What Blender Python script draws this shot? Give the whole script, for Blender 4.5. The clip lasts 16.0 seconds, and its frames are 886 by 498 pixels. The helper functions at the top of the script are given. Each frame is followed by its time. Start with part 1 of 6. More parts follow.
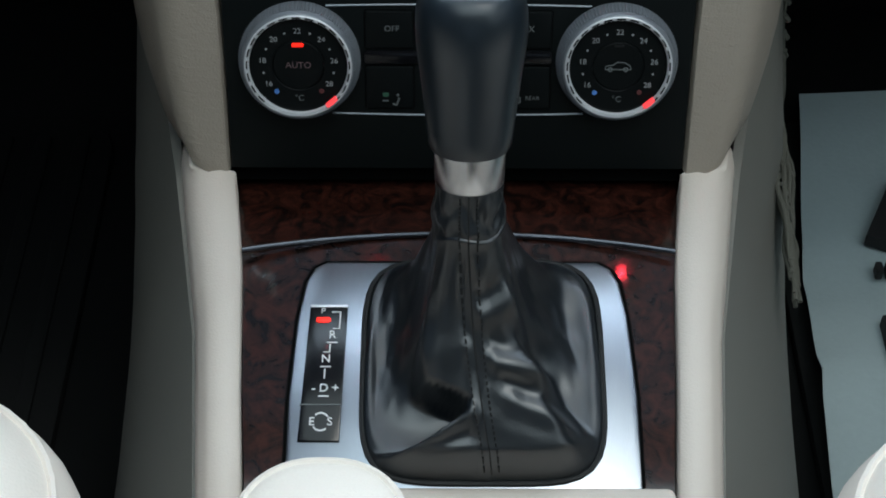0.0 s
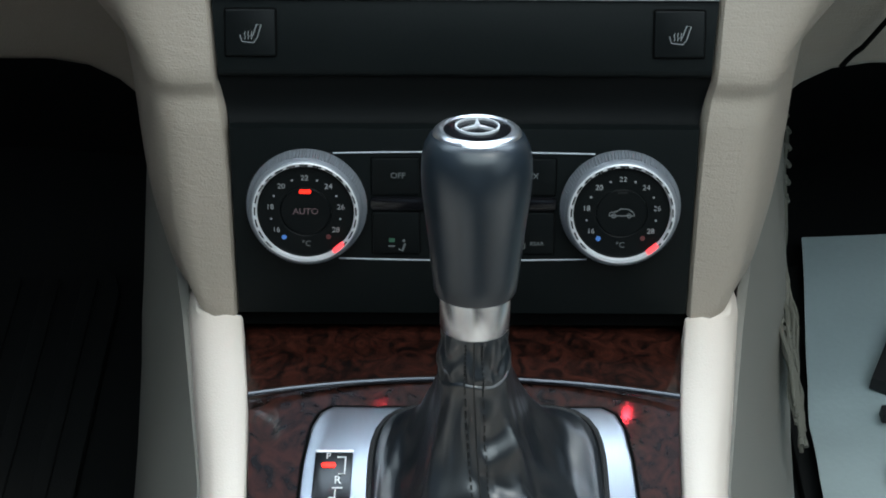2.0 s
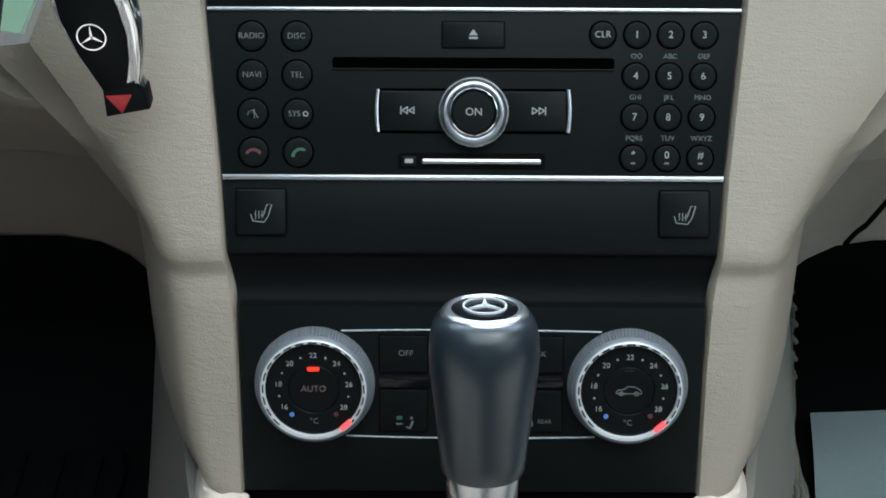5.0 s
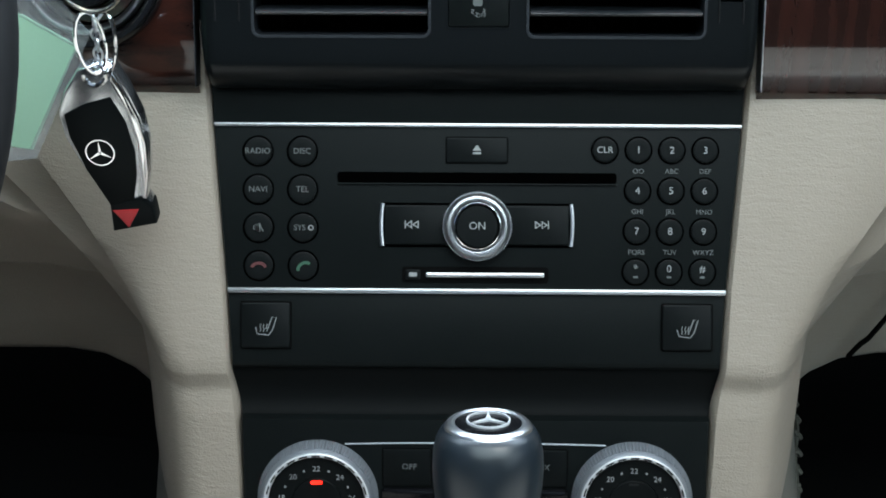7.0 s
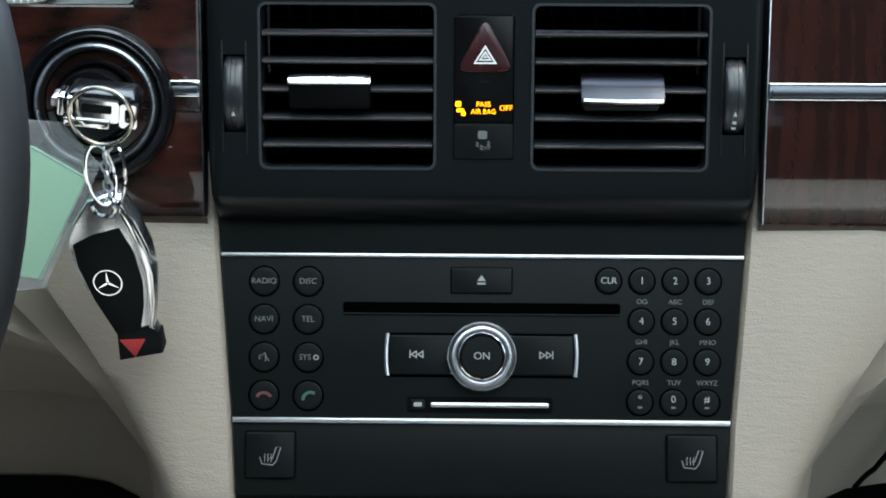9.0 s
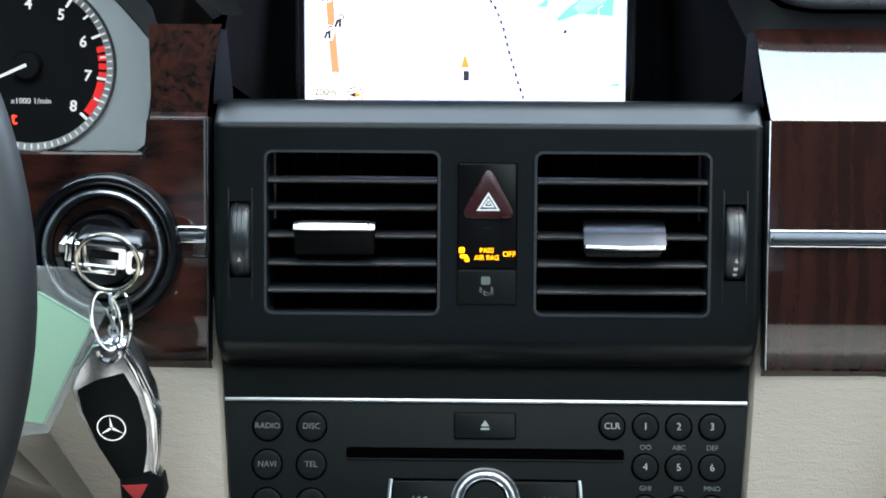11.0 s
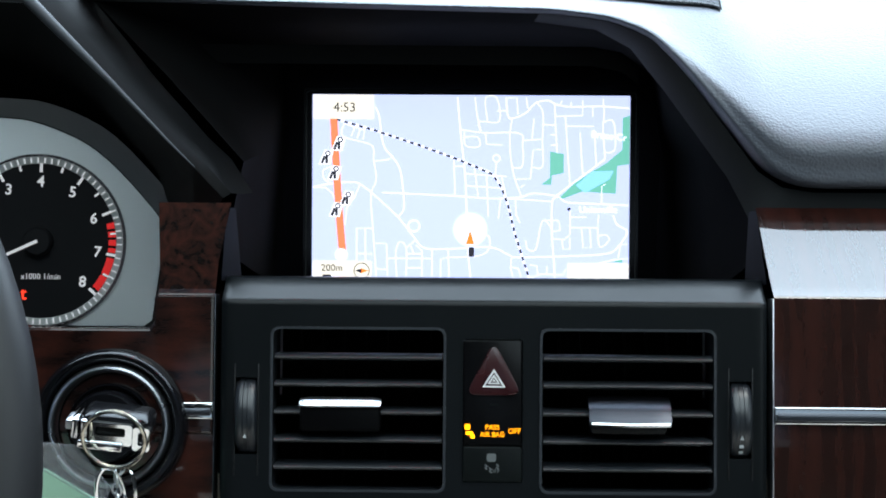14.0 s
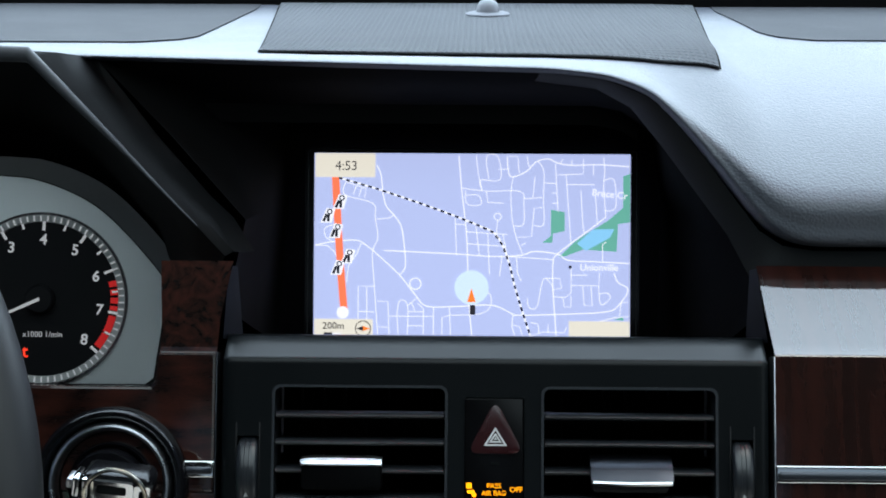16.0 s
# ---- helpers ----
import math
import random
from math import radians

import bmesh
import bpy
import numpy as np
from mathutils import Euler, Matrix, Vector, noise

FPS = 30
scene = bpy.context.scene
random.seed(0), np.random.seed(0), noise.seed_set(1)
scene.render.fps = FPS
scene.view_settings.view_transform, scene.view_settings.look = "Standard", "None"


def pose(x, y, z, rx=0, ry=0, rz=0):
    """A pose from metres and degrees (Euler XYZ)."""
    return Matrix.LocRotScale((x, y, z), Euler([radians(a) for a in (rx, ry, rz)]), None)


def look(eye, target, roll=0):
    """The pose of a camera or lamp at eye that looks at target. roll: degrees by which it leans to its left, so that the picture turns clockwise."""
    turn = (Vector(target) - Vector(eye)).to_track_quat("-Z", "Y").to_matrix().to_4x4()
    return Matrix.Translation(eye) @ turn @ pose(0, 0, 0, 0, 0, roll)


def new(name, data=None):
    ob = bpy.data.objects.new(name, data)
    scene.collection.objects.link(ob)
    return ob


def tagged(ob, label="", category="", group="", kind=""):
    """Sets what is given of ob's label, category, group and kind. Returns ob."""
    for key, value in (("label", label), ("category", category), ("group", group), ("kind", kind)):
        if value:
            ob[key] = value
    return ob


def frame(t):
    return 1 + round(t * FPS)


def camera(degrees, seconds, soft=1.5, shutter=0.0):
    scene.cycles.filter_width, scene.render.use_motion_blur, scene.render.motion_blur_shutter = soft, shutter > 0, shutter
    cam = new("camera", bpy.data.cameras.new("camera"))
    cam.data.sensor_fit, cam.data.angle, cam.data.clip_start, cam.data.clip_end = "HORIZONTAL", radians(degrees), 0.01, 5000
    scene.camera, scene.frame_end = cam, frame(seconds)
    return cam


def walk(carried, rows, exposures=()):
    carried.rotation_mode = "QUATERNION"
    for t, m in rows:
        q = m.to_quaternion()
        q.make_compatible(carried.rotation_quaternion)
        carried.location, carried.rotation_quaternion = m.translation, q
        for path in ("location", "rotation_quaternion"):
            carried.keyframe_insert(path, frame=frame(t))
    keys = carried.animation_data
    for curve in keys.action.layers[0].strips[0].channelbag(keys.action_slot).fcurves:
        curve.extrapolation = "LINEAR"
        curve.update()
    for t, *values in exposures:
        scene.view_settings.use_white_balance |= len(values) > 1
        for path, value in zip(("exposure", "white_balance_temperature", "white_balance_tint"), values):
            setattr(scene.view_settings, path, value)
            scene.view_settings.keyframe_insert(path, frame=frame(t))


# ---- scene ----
# The camera stands between the front seats and tilts up from the gear lever to the dashboard top.
cam = camera(31.46, 16.0, soft=1.8)
PATH = [
    (0, (-0.0074, 0.0499, 0.8077), (-0.0048, 0.7270, 0.0718), 0.38),
    (0.5, (-0.0075, 0.0495, 0.8087), (-0.0058, 0.7396, 0.0849), 0.26),
    (1, (-0.0075, 0.0488, 0.8102), (-0.0061, 0.7558, 0.1030), 0.28),
    (1.5, (-0.0078, 0.0486, 0.8114), (-0.0070, 0.7718, 0.1208), 0.33),
    (2, (-0.0076, 0.0489, 0.8121), (-0.0085, 0.7882, 0.1387), 0.23),
    (2.5, (-0.0076, 0.0493, 0.8126), (-0.0100, 0.8013, 0.1534), 0.22),
    (3, (-0.0076, 0.0496, 0.8130), (-0.0113, 0.8134, 0.1677), 0.20),
    (3.5, (-0.0076, 0.0495, 0.8138), (-0.0120, 0.8266, 0.1845), 0.10),
    (4, (-0.0076, 0.0487, 0.8150), (-0.0126, 0.8385, 0.2016), 0.07),
    (4.2, (-0.0076, 0.0487, 0.8155), (-0.0129, 0.8424, 0.2072), 0.07),
    (6.3, (-0.0077, 0.0465, 0.8186), (-0.0157, 0.8768, 0.2613), 0.01),
    (6.5, (-0.0077, 0.0465, 0.8192), (-0.0161, 0.8808, 0.2679), 0.01),
    (7, (-0.0077, 0.0462, 0.8205), (-0.0167, 0.8923, 0.2876), 0.03),
    (7.5, (-0.0076, 0.0462, 0.8214), (-0.0174, 0.9028, 0.3056), 0.05),
    (8, (-0.0075, 0.0458, 0.8222), (-0.0182, 0.9107, 0.3203), 0.06),
    (8.5, (-0.0076, 0.0450, 0.8232), (-0.0189, 0.9186, 0.3367), 0.06),
    (9, (-0.0076, 0.0442, 0.8244), (-0.0203, 0.9296, 0.3598), 0.04),
    (9.5, (-0.0076, 0.0437, 0.8254), (-0.0214, 0.9397, 0.3816), 0.05),
    (9.7, (-0.0076, 0.0437, 0.8261), (-0.0219, 0.9432, 0.3895), 0.05),
    (11.8, (-0.0074, 0.0412, 0.8291), (-0.0240, 0.9745, 0.4704), 0.05),
    (12, (-0.0074, 0.0412, 0.8295), (-0.0243, 0.9763, 0.4755), 0.05),
    (12.5, (-0.0075, 0.0412, 0.8301), (-0.0249, 0.9816, 0.4905), 0.10),
    (13, (-0.0078, 0.0408, 0.8308), (-0.0253, 0.9871, 0.5078), 0.11),
    (13.5, (-0.0081, 0.0401, 0.8315), (-0.0259, 0.9922, 0.5262), 0.10),
    (14, (-0.0083, 0.0391, 0.8324), (-0.0271, 0.9979, 0.5488), 0.10),
    (14.5, (-0.0085, 0.0383, 0.8330), (-0.0277, 1.0024, 0.5682), 0.14),
    (15, (-0.0086, 0.0376, 0.8334), (-0.0285, 1.0049, 0.5809), 0.13),
    (15.5, (-0.0088, 0.0376, 0.8335), (-0.0286, 1.0063, 0.5863), 0.17),
    (16, (-0.0085, 0.0377, 0.8333), (-0.0281, 1.0060, 0.5846), 0.10),
]
EXPOSURES = [(0, -1.07), (2.0, -0.31), (3.5, -0.13), (9, -0.05), (12.5, 0.22), (13.5, -0.22), (14.5, -0.80), (15.3, -1.0), (16, -1.15)]
walk(cam, [(t, look(eye, target, roll)) for t, eye, target, roll in PATH], EXPOSURES)

# ---- light: overcast daylight through the windscreen, side windows, rear window and glass roof ----
world = bpy.data.worlds.new("sky")
world.use_nodes = True
scene.world = world
wn = world.node_tree.nodes
sky = wn.new("ShaderNodeTexSky")
sky.sky_type, sky.sun_disc, sky.sun_elevation, sky.sun_rotation = "NISHITA", False, radians(72), radians(114)
world.node_tree.links.new(sky.outputs[0], wn["Background"].inputs[0])
wn["Background"].inputs[1].default_value = 0.08
sun = new("sun", bpy.data.lights.new("sun", "SUN"))
sun.data.energy, sun.data.angle, sun.data.color = 0.6, radians(12), (1.0, 0.96, 0.9)
sun.matrix_world = look((0.9, -0.4, 3.0), (0, 0, 0))


def window_light(name, eye, target, w, h, watts, color=(0.93, 0.97, 1.0)):
    lamp = new(name, bpy.data.lights.new(name, "AREA"))
    lamp.data.shape, lamp.data.size, lamp.data.size_y, lamp.data.energy, lamp.data.color = "RECTANGLE", w, h, watts, color
    lamp.matrix_world = look(eye, target)


COOL, SKY = (0.78, 0.95, 1.0), (0.68, 0.85, 1.0)
window_light("windscreen_light", (0, 0.948, 0.947), (0, 0.593, 0.592), 1.30, 0.47, 26.8, SKY)
window_light("roof_light", (0.12, 0.15, 1.262), (0.12, 0.1501, 0), 1.02, 0.84, 12.5, COOL)
window_light("side_light_left", (-0.758, 0.0, 1.0), (0, 0.3, 0.55), 0.85, 0.34, 0.1, COOL)
window_light("side_light_right", (0.758, 0.0, 1.0), (0, 0.3, 0.55), 0.85, 0.34, 1.8, COOL)
window_light("rear_light", (0, -1.46, 1.06), (0, 0.4, 0.6), 1.0, 0.42, 0.4, COOL)


# ---- materials ----
def nodes_of(name):
    m = bpy.data.materials.new(name)
    m.use_nodes = True
    return m, m.node_tree.nodes, m.node_tree.links, m.node_tree.nodes["Principled BSDF"]


def surface(name, base, rough=0.5, metal=0.0, var=0.12, var_scale=30.0, bump=0.0, grain=900.0, coat=0.0, spec=0.5, wear=0.12, stretch=(1, 1, 1)):
    """A plain surface with slow stains, fine grain, uneven gloss and fine relief."""
    m, n, l, p = nodes_of(name)
    at = n.new("ShaderNodeTexCoord")
    mp = n.new("ShaderNodeMapping")
    mp.inputs["Scale"].default_value = stretch
    l.new(at.outputs["Object"], mp.inputs["Vector"])
    slow, fine = n.new("ShaderNodeTexNoise"), n.new("ShaderNodeTexNoise")
    slow.inputs["Scale"].default_value, slow.inputs["Detail"].default_value = var_scale, 4
    fine.inputs["Scale"].default_value, fine.inputs["Detail"].default_value = grain, 3
    for t in (slow, fine):
        l.new(mp.outputs[0], t.inputs["Vector"])
    ramp = n.new("ShaderNodeMix")
    ramp.data_type = "RGBA"
    ramp.inputs["A"].default_value = (*[c * (1 - var) for c in base], 1)
    ramp.inputs["B"].default_value = (*[min(1, c * (1 + var)) for c in base], 1)
    both = n.new("ShaderNodeMath")
    both.operation = "MULTIPLY_ADD"
    both.inputs[1].default_value = 0.45
    half = n.new("ShaderNodeMath")
    half.operation = "MULTIPLY"
    half.inputs[1].default_value = 0.55
    l.new(slow.outputs["Fac"], half.inputs[0])
    l.new(fine.outputs["Fac"], both.inputs[0])
    l.new(half.outputs[0], both.inputs[2])
    l.new(both.outputs[0], ramp.inputs["Factor"])
    l.new(ramp.outputs["Result"], p.inputs["Base Color"])
    gloss = n.new("ShaderNodeMapRange")
    gloss.inputs["To Min"].default_value, gloss.inputs["To Max"].default_value = max(0.02, rough * (1 - wear)), min(1, rough * (1 + wear))
    l.new(slow.outputs["Fac"], gloss.inputs["Value"])
    l.new(gloss.outputs[0], p.inputs["Roughness"])
    p.inputs["Metallic"].default_value, p.inputs["Specular IOR Level"].default_value = metal, spec
    p.inputs["Coat Weight"].default_value, p.inputs["Coat Roughness"].default_value = coat, 0.04
    if bump:
        b = n.new("ShaderNodeBump")
        b.inputs["Strength"].default_value, b.inputs["Distance"].default_value = bump, 0.0006
        l.new(fine.outputs["Fac"], b.inputs["Height"])
        l.new(b.outputs[0], p.inputs["Normal"])
    return m


def leather(name, base, rough, cell, bump, var=0.1, spec=0.5, creases=0.0):
    """Grained hide or soft-touch skin: pebbles of about 1/cell metres."""
    m = surface(name, base, rough, var=var, var_scale=25, bump=0, grain=cell * 2, spec=spec)
    n, l, p = m.node_tree.nodes, m.node_tree.links, m.node_tree.nodes["Principled BSDF"]
    at, v, b = n.new("ShaderNodeTexCoord"), n.new("ShaderNodeTexVoronoi"), n.new("ShaderNodeBump")
    v.inputs["Scale"].default_value = cell
    v.feature = "SMOOTH_F1"
    b.inputs["Strength"].default_value, b.inputs["Distance"].default_value = bump, 0.0005
    b.invert = True
    l.new(at.outputs["Object"], v.inputs["Vector"])
    l.new(v.outputs["Distance"], b.inputs["Height"])
    l.new(b.outputs[0], p.inputs["Normal"])
    if creases:
        mp, w, c = n.new("ShaderNodeMapping"), n.new("ShaderNodeTexNoise"), n.new("ShaderNodeBump")
        mp.inputs["Scale"].default_value = (0.35, 0.6, 1.5)
        w.inputs["Scale"].default_value, w.inputs["Detail"].default_value, w.inputs["Distortion"].default_value = 330, 3, 0.8
        c.inputs["Strength"].default_value, c.inputs["Distance"].default_value = creases, 0.0012
        l.new(at.outputs["Object"], mp.inputs["Vector"])
        l.new(mp.outputs[0], w.inputs["Vector"])
        l.new(w.outputs["Fac"], c.inputs["Height"])
        l.new(c.outputs[0], b.inputs["Normal"])
    return m


def ribbed(name, base, rough, spec, lines):
    """Woven mesh with fine ribs across the car, so many to a metre."""
    m = surface(name, base, rough, var=0.2, spec=spec)
    n, l, p = m.node_tree.nodes, m.node_tree.links, m.node_tree.nodes["Principled BSDF"]
    at, b, mix = n.new("ShaderNodeTexCoord"), n.new("ShaderNodeBump"), n.new("ShaderNodeMath")
    mix.operation = "MULTIPLY"
    for k, axis in enumerate(("X", "Y")):
        w = n.new("ShaderNodeTexWave")
        w.bands_direction = axis
        w.inputs["Scale"].default_value, w.inputs["Distortion"].default_value = lines / 2 / math.pi * (2 if k == 0 else 1), 0.3
        l.new(at.outputs["Object"], w.inputs["Vector"])
        l.new(w.outputs["Fac"], mix.inputs[k])
    b.inputs["Strength"].default_value, b.inputs["Distance"].default_value = 0.9, 0.0012
    l.new(mix.outputs[0], b.inputs["Height"])
    l.new(b.outputs[0], p.inputs["Normal"])
    return m


def walnut(name, dark, light, scale, stretch, burl):
    m, n, l, p = nodes_of(name)
    at, mp = n.new("ShaderNodeTexCoord"), n.new("ShaderNodeMapping")
    mp.inputs["Scale"].default_value = stretch
    l.new(at.outputs["Object"], mp.inputs["Vector"])
    warp, wave, fine = n.new("ShaderNodeTexNoise"), n.new("ShaderNodeTexWave"), n.new("ShaderNodeTexNoise")
    warp.inputs["Scale"].default_value, warp.inputs["Detail"].default_value, warp.inputs["Distortion"].default_value = scale, 5, burl
    wave.inputs["Scale"].default_value, wave.inputs["Distortion"].default_value = scale * 0.55, 7.0
    wave.inputs["Detail"].default_value, wave.inputs["Detail Scale"].default_value = 4.0, 1.6
    fine.inputs["Scale"].default_value, fine.inputs["Detail"].default_value = scale * 22, 4
    for t in (warp, wave, fine):
        l.new(mp.outputs[0], t.inputs["Vector"])
    mixer = n.new("ShaderNodeMix")
    mixer.data_type = "FLOAT"
    mixer.inputs["Factor"].default_value = 0.97 if burl > 1 else 0.80
    l.new(wave.outputs["Fac"], mixer.inputs["A"])
    l.new(warp.outputs["Fac"], mixer.inputs["B"])
    pores = n.new("ShaderNodeMath")
    pores.operation = "MULTIPLY_ADD"
    pores.inputs[1].default_value, pores.inputs[2].default_value = 0.35, -0.17
    l.new(fine.outputs["Fac"], pores.inputs[0])
    both = n.new("ShaderNodeMath")
    l.new(mixer.outputs["Result"], both.inputs[0])
    l.new(pores.outputs[0], both.inputs[1])
    ramp = n.new("ShaderNodeValToRGB")
    ramp.color_ramp.elements[0].position, ramp.color_ramp.elements[0].color = 0.36, (*dark, 1)
    ramp.color_ramp.elements[1].position, ramp.color_ramp.elements[1].color = 0.68, (*light, 1)
    l.new(both.outputs[0], ramp.inputs[0])
    l.new(ramp.outputs[0], p.inputs["Base Color"])
    p.inputs["Roughness"].default_value = 0.35
    p.inputs["Specular IOR Level"].default_value = 0.12
    p.inputs["Coat Weight"].default_value, p.inputs["Coat Roughness"].default_value = 1.0, 0.05
    return m


def lit(name, color, power):
    m, n, l, p = nodes_of(name)
    p.inputs["Base Color"].default_value = (*[c * 0.3 for c in color], 1)
    p.inputs["Emission Color"].default_value = (*color, 1)
    p.inputs["Emission Strength"].default_value = power
    p.inputs["Roughness"].default_value = 0.4
    return m


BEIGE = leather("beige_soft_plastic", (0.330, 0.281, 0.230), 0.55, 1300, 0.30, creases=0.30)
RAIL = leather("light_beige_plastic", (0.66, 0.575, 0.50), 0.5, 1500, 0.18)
SEAT = leather("cream_leather", (0.84, 0.75, 0.66), 0.48, 900, 0.3)
# beige of the console sides, darkened and greyed to hold their shade
SIDE_SHADED = leather("shaded_beige_plastic", (0.180, 0.172, 0.152), 0.6, 1400, 0.2)
PAD = leather("dark_grey_dash_skin", (0.080, 0.087, 0.104), 0.46, 900, 0.62)
BLACK = surface("matt_black_plastic", (0.009, 0.0095, 0.010), 0.45, spec=0.28, var=0.2, bump=0.18, grain=1500, wear=0.18)
PANEL = surface("charcoal_panel_plastic", (0.0048, 0.0064, 0.0065), 0.46, spec=0.09, var=0.25, bump=0.10, grain=1500, wear=0.2)
VENTP = surface("charcoal_vent_plastic", (0.0026, 0.0037, 0.0043), 0.30, spec=0.235, var=0.15, bump=0.02, grain=1700, wear=0.2)
KEYCAP = surface("black_button_plastic", (0.0034, 0.0046, 0.0048), 0.46, spec=0.11, var=0.2, bump=0.05, grain=2500)
GLOSS = surface("piano_black", (0.004, 0.004, 0.005), 0.17, var=0.1, coat=0.0, spec=0.32)
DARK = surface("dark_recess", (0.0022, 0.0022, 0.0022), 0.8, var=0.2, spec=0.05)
# pure black for flat slots and gaps: the shade of a recess as colour
SLOT_SHADE = surface("painted_slot_shade", (0.0006, 0.0006, 0.0006), 0.9, var=0.1, spec=0.0)
CARPET = surface("black_carpet", (0.010, 0.0105, 0.0105), 0.95, var=0.4, var_scale=60, bump=0.9, grain=1600, spec=0.1)
MAT = surface("black_ribbed_rubber", (0.009, 0.0095, 0.0095), 0.8, var=0.3, bump=0.4, spec=0.2)
CHROME = surface("chrome", (0.78, 0.78, 0.79), 0.10, 1.0, var=0.04, wear=0.3)
SATIN = surface("satin_silver", (0.62, 0.63, 0.65), 0.30, 1.0, var=0.06, bump=0.05, grain=2500)
SILVER = surface("silver_trim_line", (0.72, 0.72, 0.73), 0.34, 1.0, var=0.05)
BRUSHED = surface("brushed_aluminium", (0.36, 0.385, 0.425), 0.29, 1.0, var=0.10, bump=0.08, grain=500, stretch=(9, 0.35, 9))
BOOT = leather("black_boot_leather", (0.0036, 0.0062, 0.0088), 0.34, 1900, 0.07, spec=1.0)
KNOB = leather("black_knob_leather", (0.0088, 0.0142, 0.0198), 0.34, 2600, 0.02, spec=0.62)
HOLLOW = surface("matt_charcoal_hollow", (0.0042, 0.0050, 0.0052), 0.7, var=0.15, bump=0.1, grain=1800, spec=0.1)
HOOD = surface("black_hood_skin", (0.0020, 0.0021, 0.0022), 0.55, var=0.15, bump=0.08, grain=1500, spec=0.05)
RIM = leather("dark_wheel_leather", (0.011, 0.0112, 0.0125), 0.5, 1800, 0.06)
STITCH = surface("black_thread", (0.010, 0.010, 0.010), 0.7, var=0.2, bump=0.3)
BURL = walnut("burl_walnut", (0.0044, 0.0024, 0.0020), (0.046, 0.0128, 0.0082), 105, (1, 1, 1), 2.2)
GRAINED = walnut("lacquered_walnut", (0.0066, 0.0026, 0.0020), (0.040, 0.0105, 0.0066), 70, (0.30, 1.6, 1.6), 0.5)
UPRIGHT = walnut("lacquered_walnut_upright", (0.0135, 0.0044, 0.0032), (0.029, 0.0082, 0.0056), 55, (1.2, 0.22, 0.22), 0.9)
UPRIGHT.node_tree.nodes["Principled BSDF"].inputs["Coat IOR"].default_value = 1.62
INK = surface("pale_lettering", (0.30, 0.31, 0.31), 0.6, var=0.06)
INK_DIM = surface("grey_lettering", (0.115, 0.125, 0.125), 0.6, var=0.06)
SEAT_INK = surface("soft_grey_lettering", (0.20, 0.21, 0.21), 0.6, var=0.06)
INK_RED = surface("dull_red_lettering", (0.10, 0.025, 0.025), 0.6)
AUTO_INK = surface("rose_grey_lettering", (0.15, 0.095, 0.10), 0.6)
INK_GREEN = surface("dull_green_lettering", (0.03, 0.10, 0.06), 0.6)
INK_BLUE = surface("blue_dot_paint", (0.08, 0.22, 0.60), 0.5)
RED = surface("red_plastic", (0.42, 0.02, 0.025), 0.4, var=0.1)
HAZ = surface("dark_red_lens", (0.030, 0.0048, 0.0062), 0.28, var=0.1, coat=0.25)
GREY = surface("silver_grey_dial_surround", (0.70, 0.73, 0.73), 0.45, 0.1, var=0.06, bump=0.1, grain=2000)
FACE = surface("black_gauge_face", (0.005, 0.005, 0.006), 0.6, var=0.15, spec=0.2)
WHITE = lit("backlit_white_gauge_paint", (0.85, 0.87, 0.90), 0.8)
MARK = surface("white_symbol_paint", (0.75, 0.75, 0.75), 0.5, var=0.03)
GAUGE_RED = lit("backlit_red_gauge_paint", (0.90, 0.03, 0.03), 0.75)
TAG = surface("pale_green_card", (0.50, 0.82, 0.60), 0.6, var=0.05, bump=0.05)
SLEEVE = surface("clear_plastic_sleeve", (0.50, 0.52, 0.53), 0.18, var=0.1)
SLEEVE.node_tree.nodes["Principled BSDF"].inputs["Alpha"].default_value = 0.34
DIAL = surface("satin_dial_silver", (0.25, 0.27, 0.295), 0.40, 0.5, var=0.06, bump=0.05, grain=2500)
PAPER = surface("grey_blue_paper", (0.42, 0.50, 0.51), 0.8, var=0.10, var_scale=18, bump=0.4, grain=300, spec=0.2)
PRINT = surface("black_print", (0.012, 0.012, 0.013), 0.7)
NET = surface("khaki_cord", (0.10, 0.098, 0.080), 0.85, var=0.25, bump=0.5)
GRILLE = ribbed("speaker_mesh", (0.082, 0.086, 0.093), 0.85, 0.12, 330)
DEMIST = surface("demister_plastic", (0.040, 0.042, 0.047), 0.8, var=0.10, bump=0.3, grain=700, spec=0.2)
EDGE_TRIM = surface("smooth_dark_trim", (0.018, 0.021, 0.025), 0.32, var=0.1, spec=0.75)
TABCHROME = surface("soft_chrome", (0.80, 0.81, 0.83), 0.22, 1.0, var=0.04)
DARKSATIN = surface("dark_satin_metal", (0.095, 0.10, 0.115), 0.32, 1.0, var=0.06)
BLACKGLASS = surface("black_switch_glass", (0.003, 0.003, 0.0035), 0.25, var=0.1, spec=0.14)
# paler than the hood: the highlight on its edge, put into the colour
HOOD_HIGHLIGHT = surface("painted_hood_highlight", (0.034, 0.037, 0.043), 0.5, var=0.1, spec=0.4)
TAB_SATIN = surface("dark_satin_tab", (0.055, 0.060, 0.072), 0.30, 1.0, var=0.06)
TAB_BLACK = surface("black_tab_plastic", (0.0015, 0.0015, 0.0018), 0.5, var=0.1, spec=0.05)
UNDERLIP = surface("charcoal_under_lip", (0.020, 0.021, 0.022), 0.6, var=0.12, bump=0.2, grain=1200, spec=0.25)
LINER = surface("grey_roof_lining", (0.05, 0.05, 0.05), 0.9, var=0.06, bump=0.3)
AMBER = lit("amber_lamp", (1.0, 0.36, 0.0), 4.5)
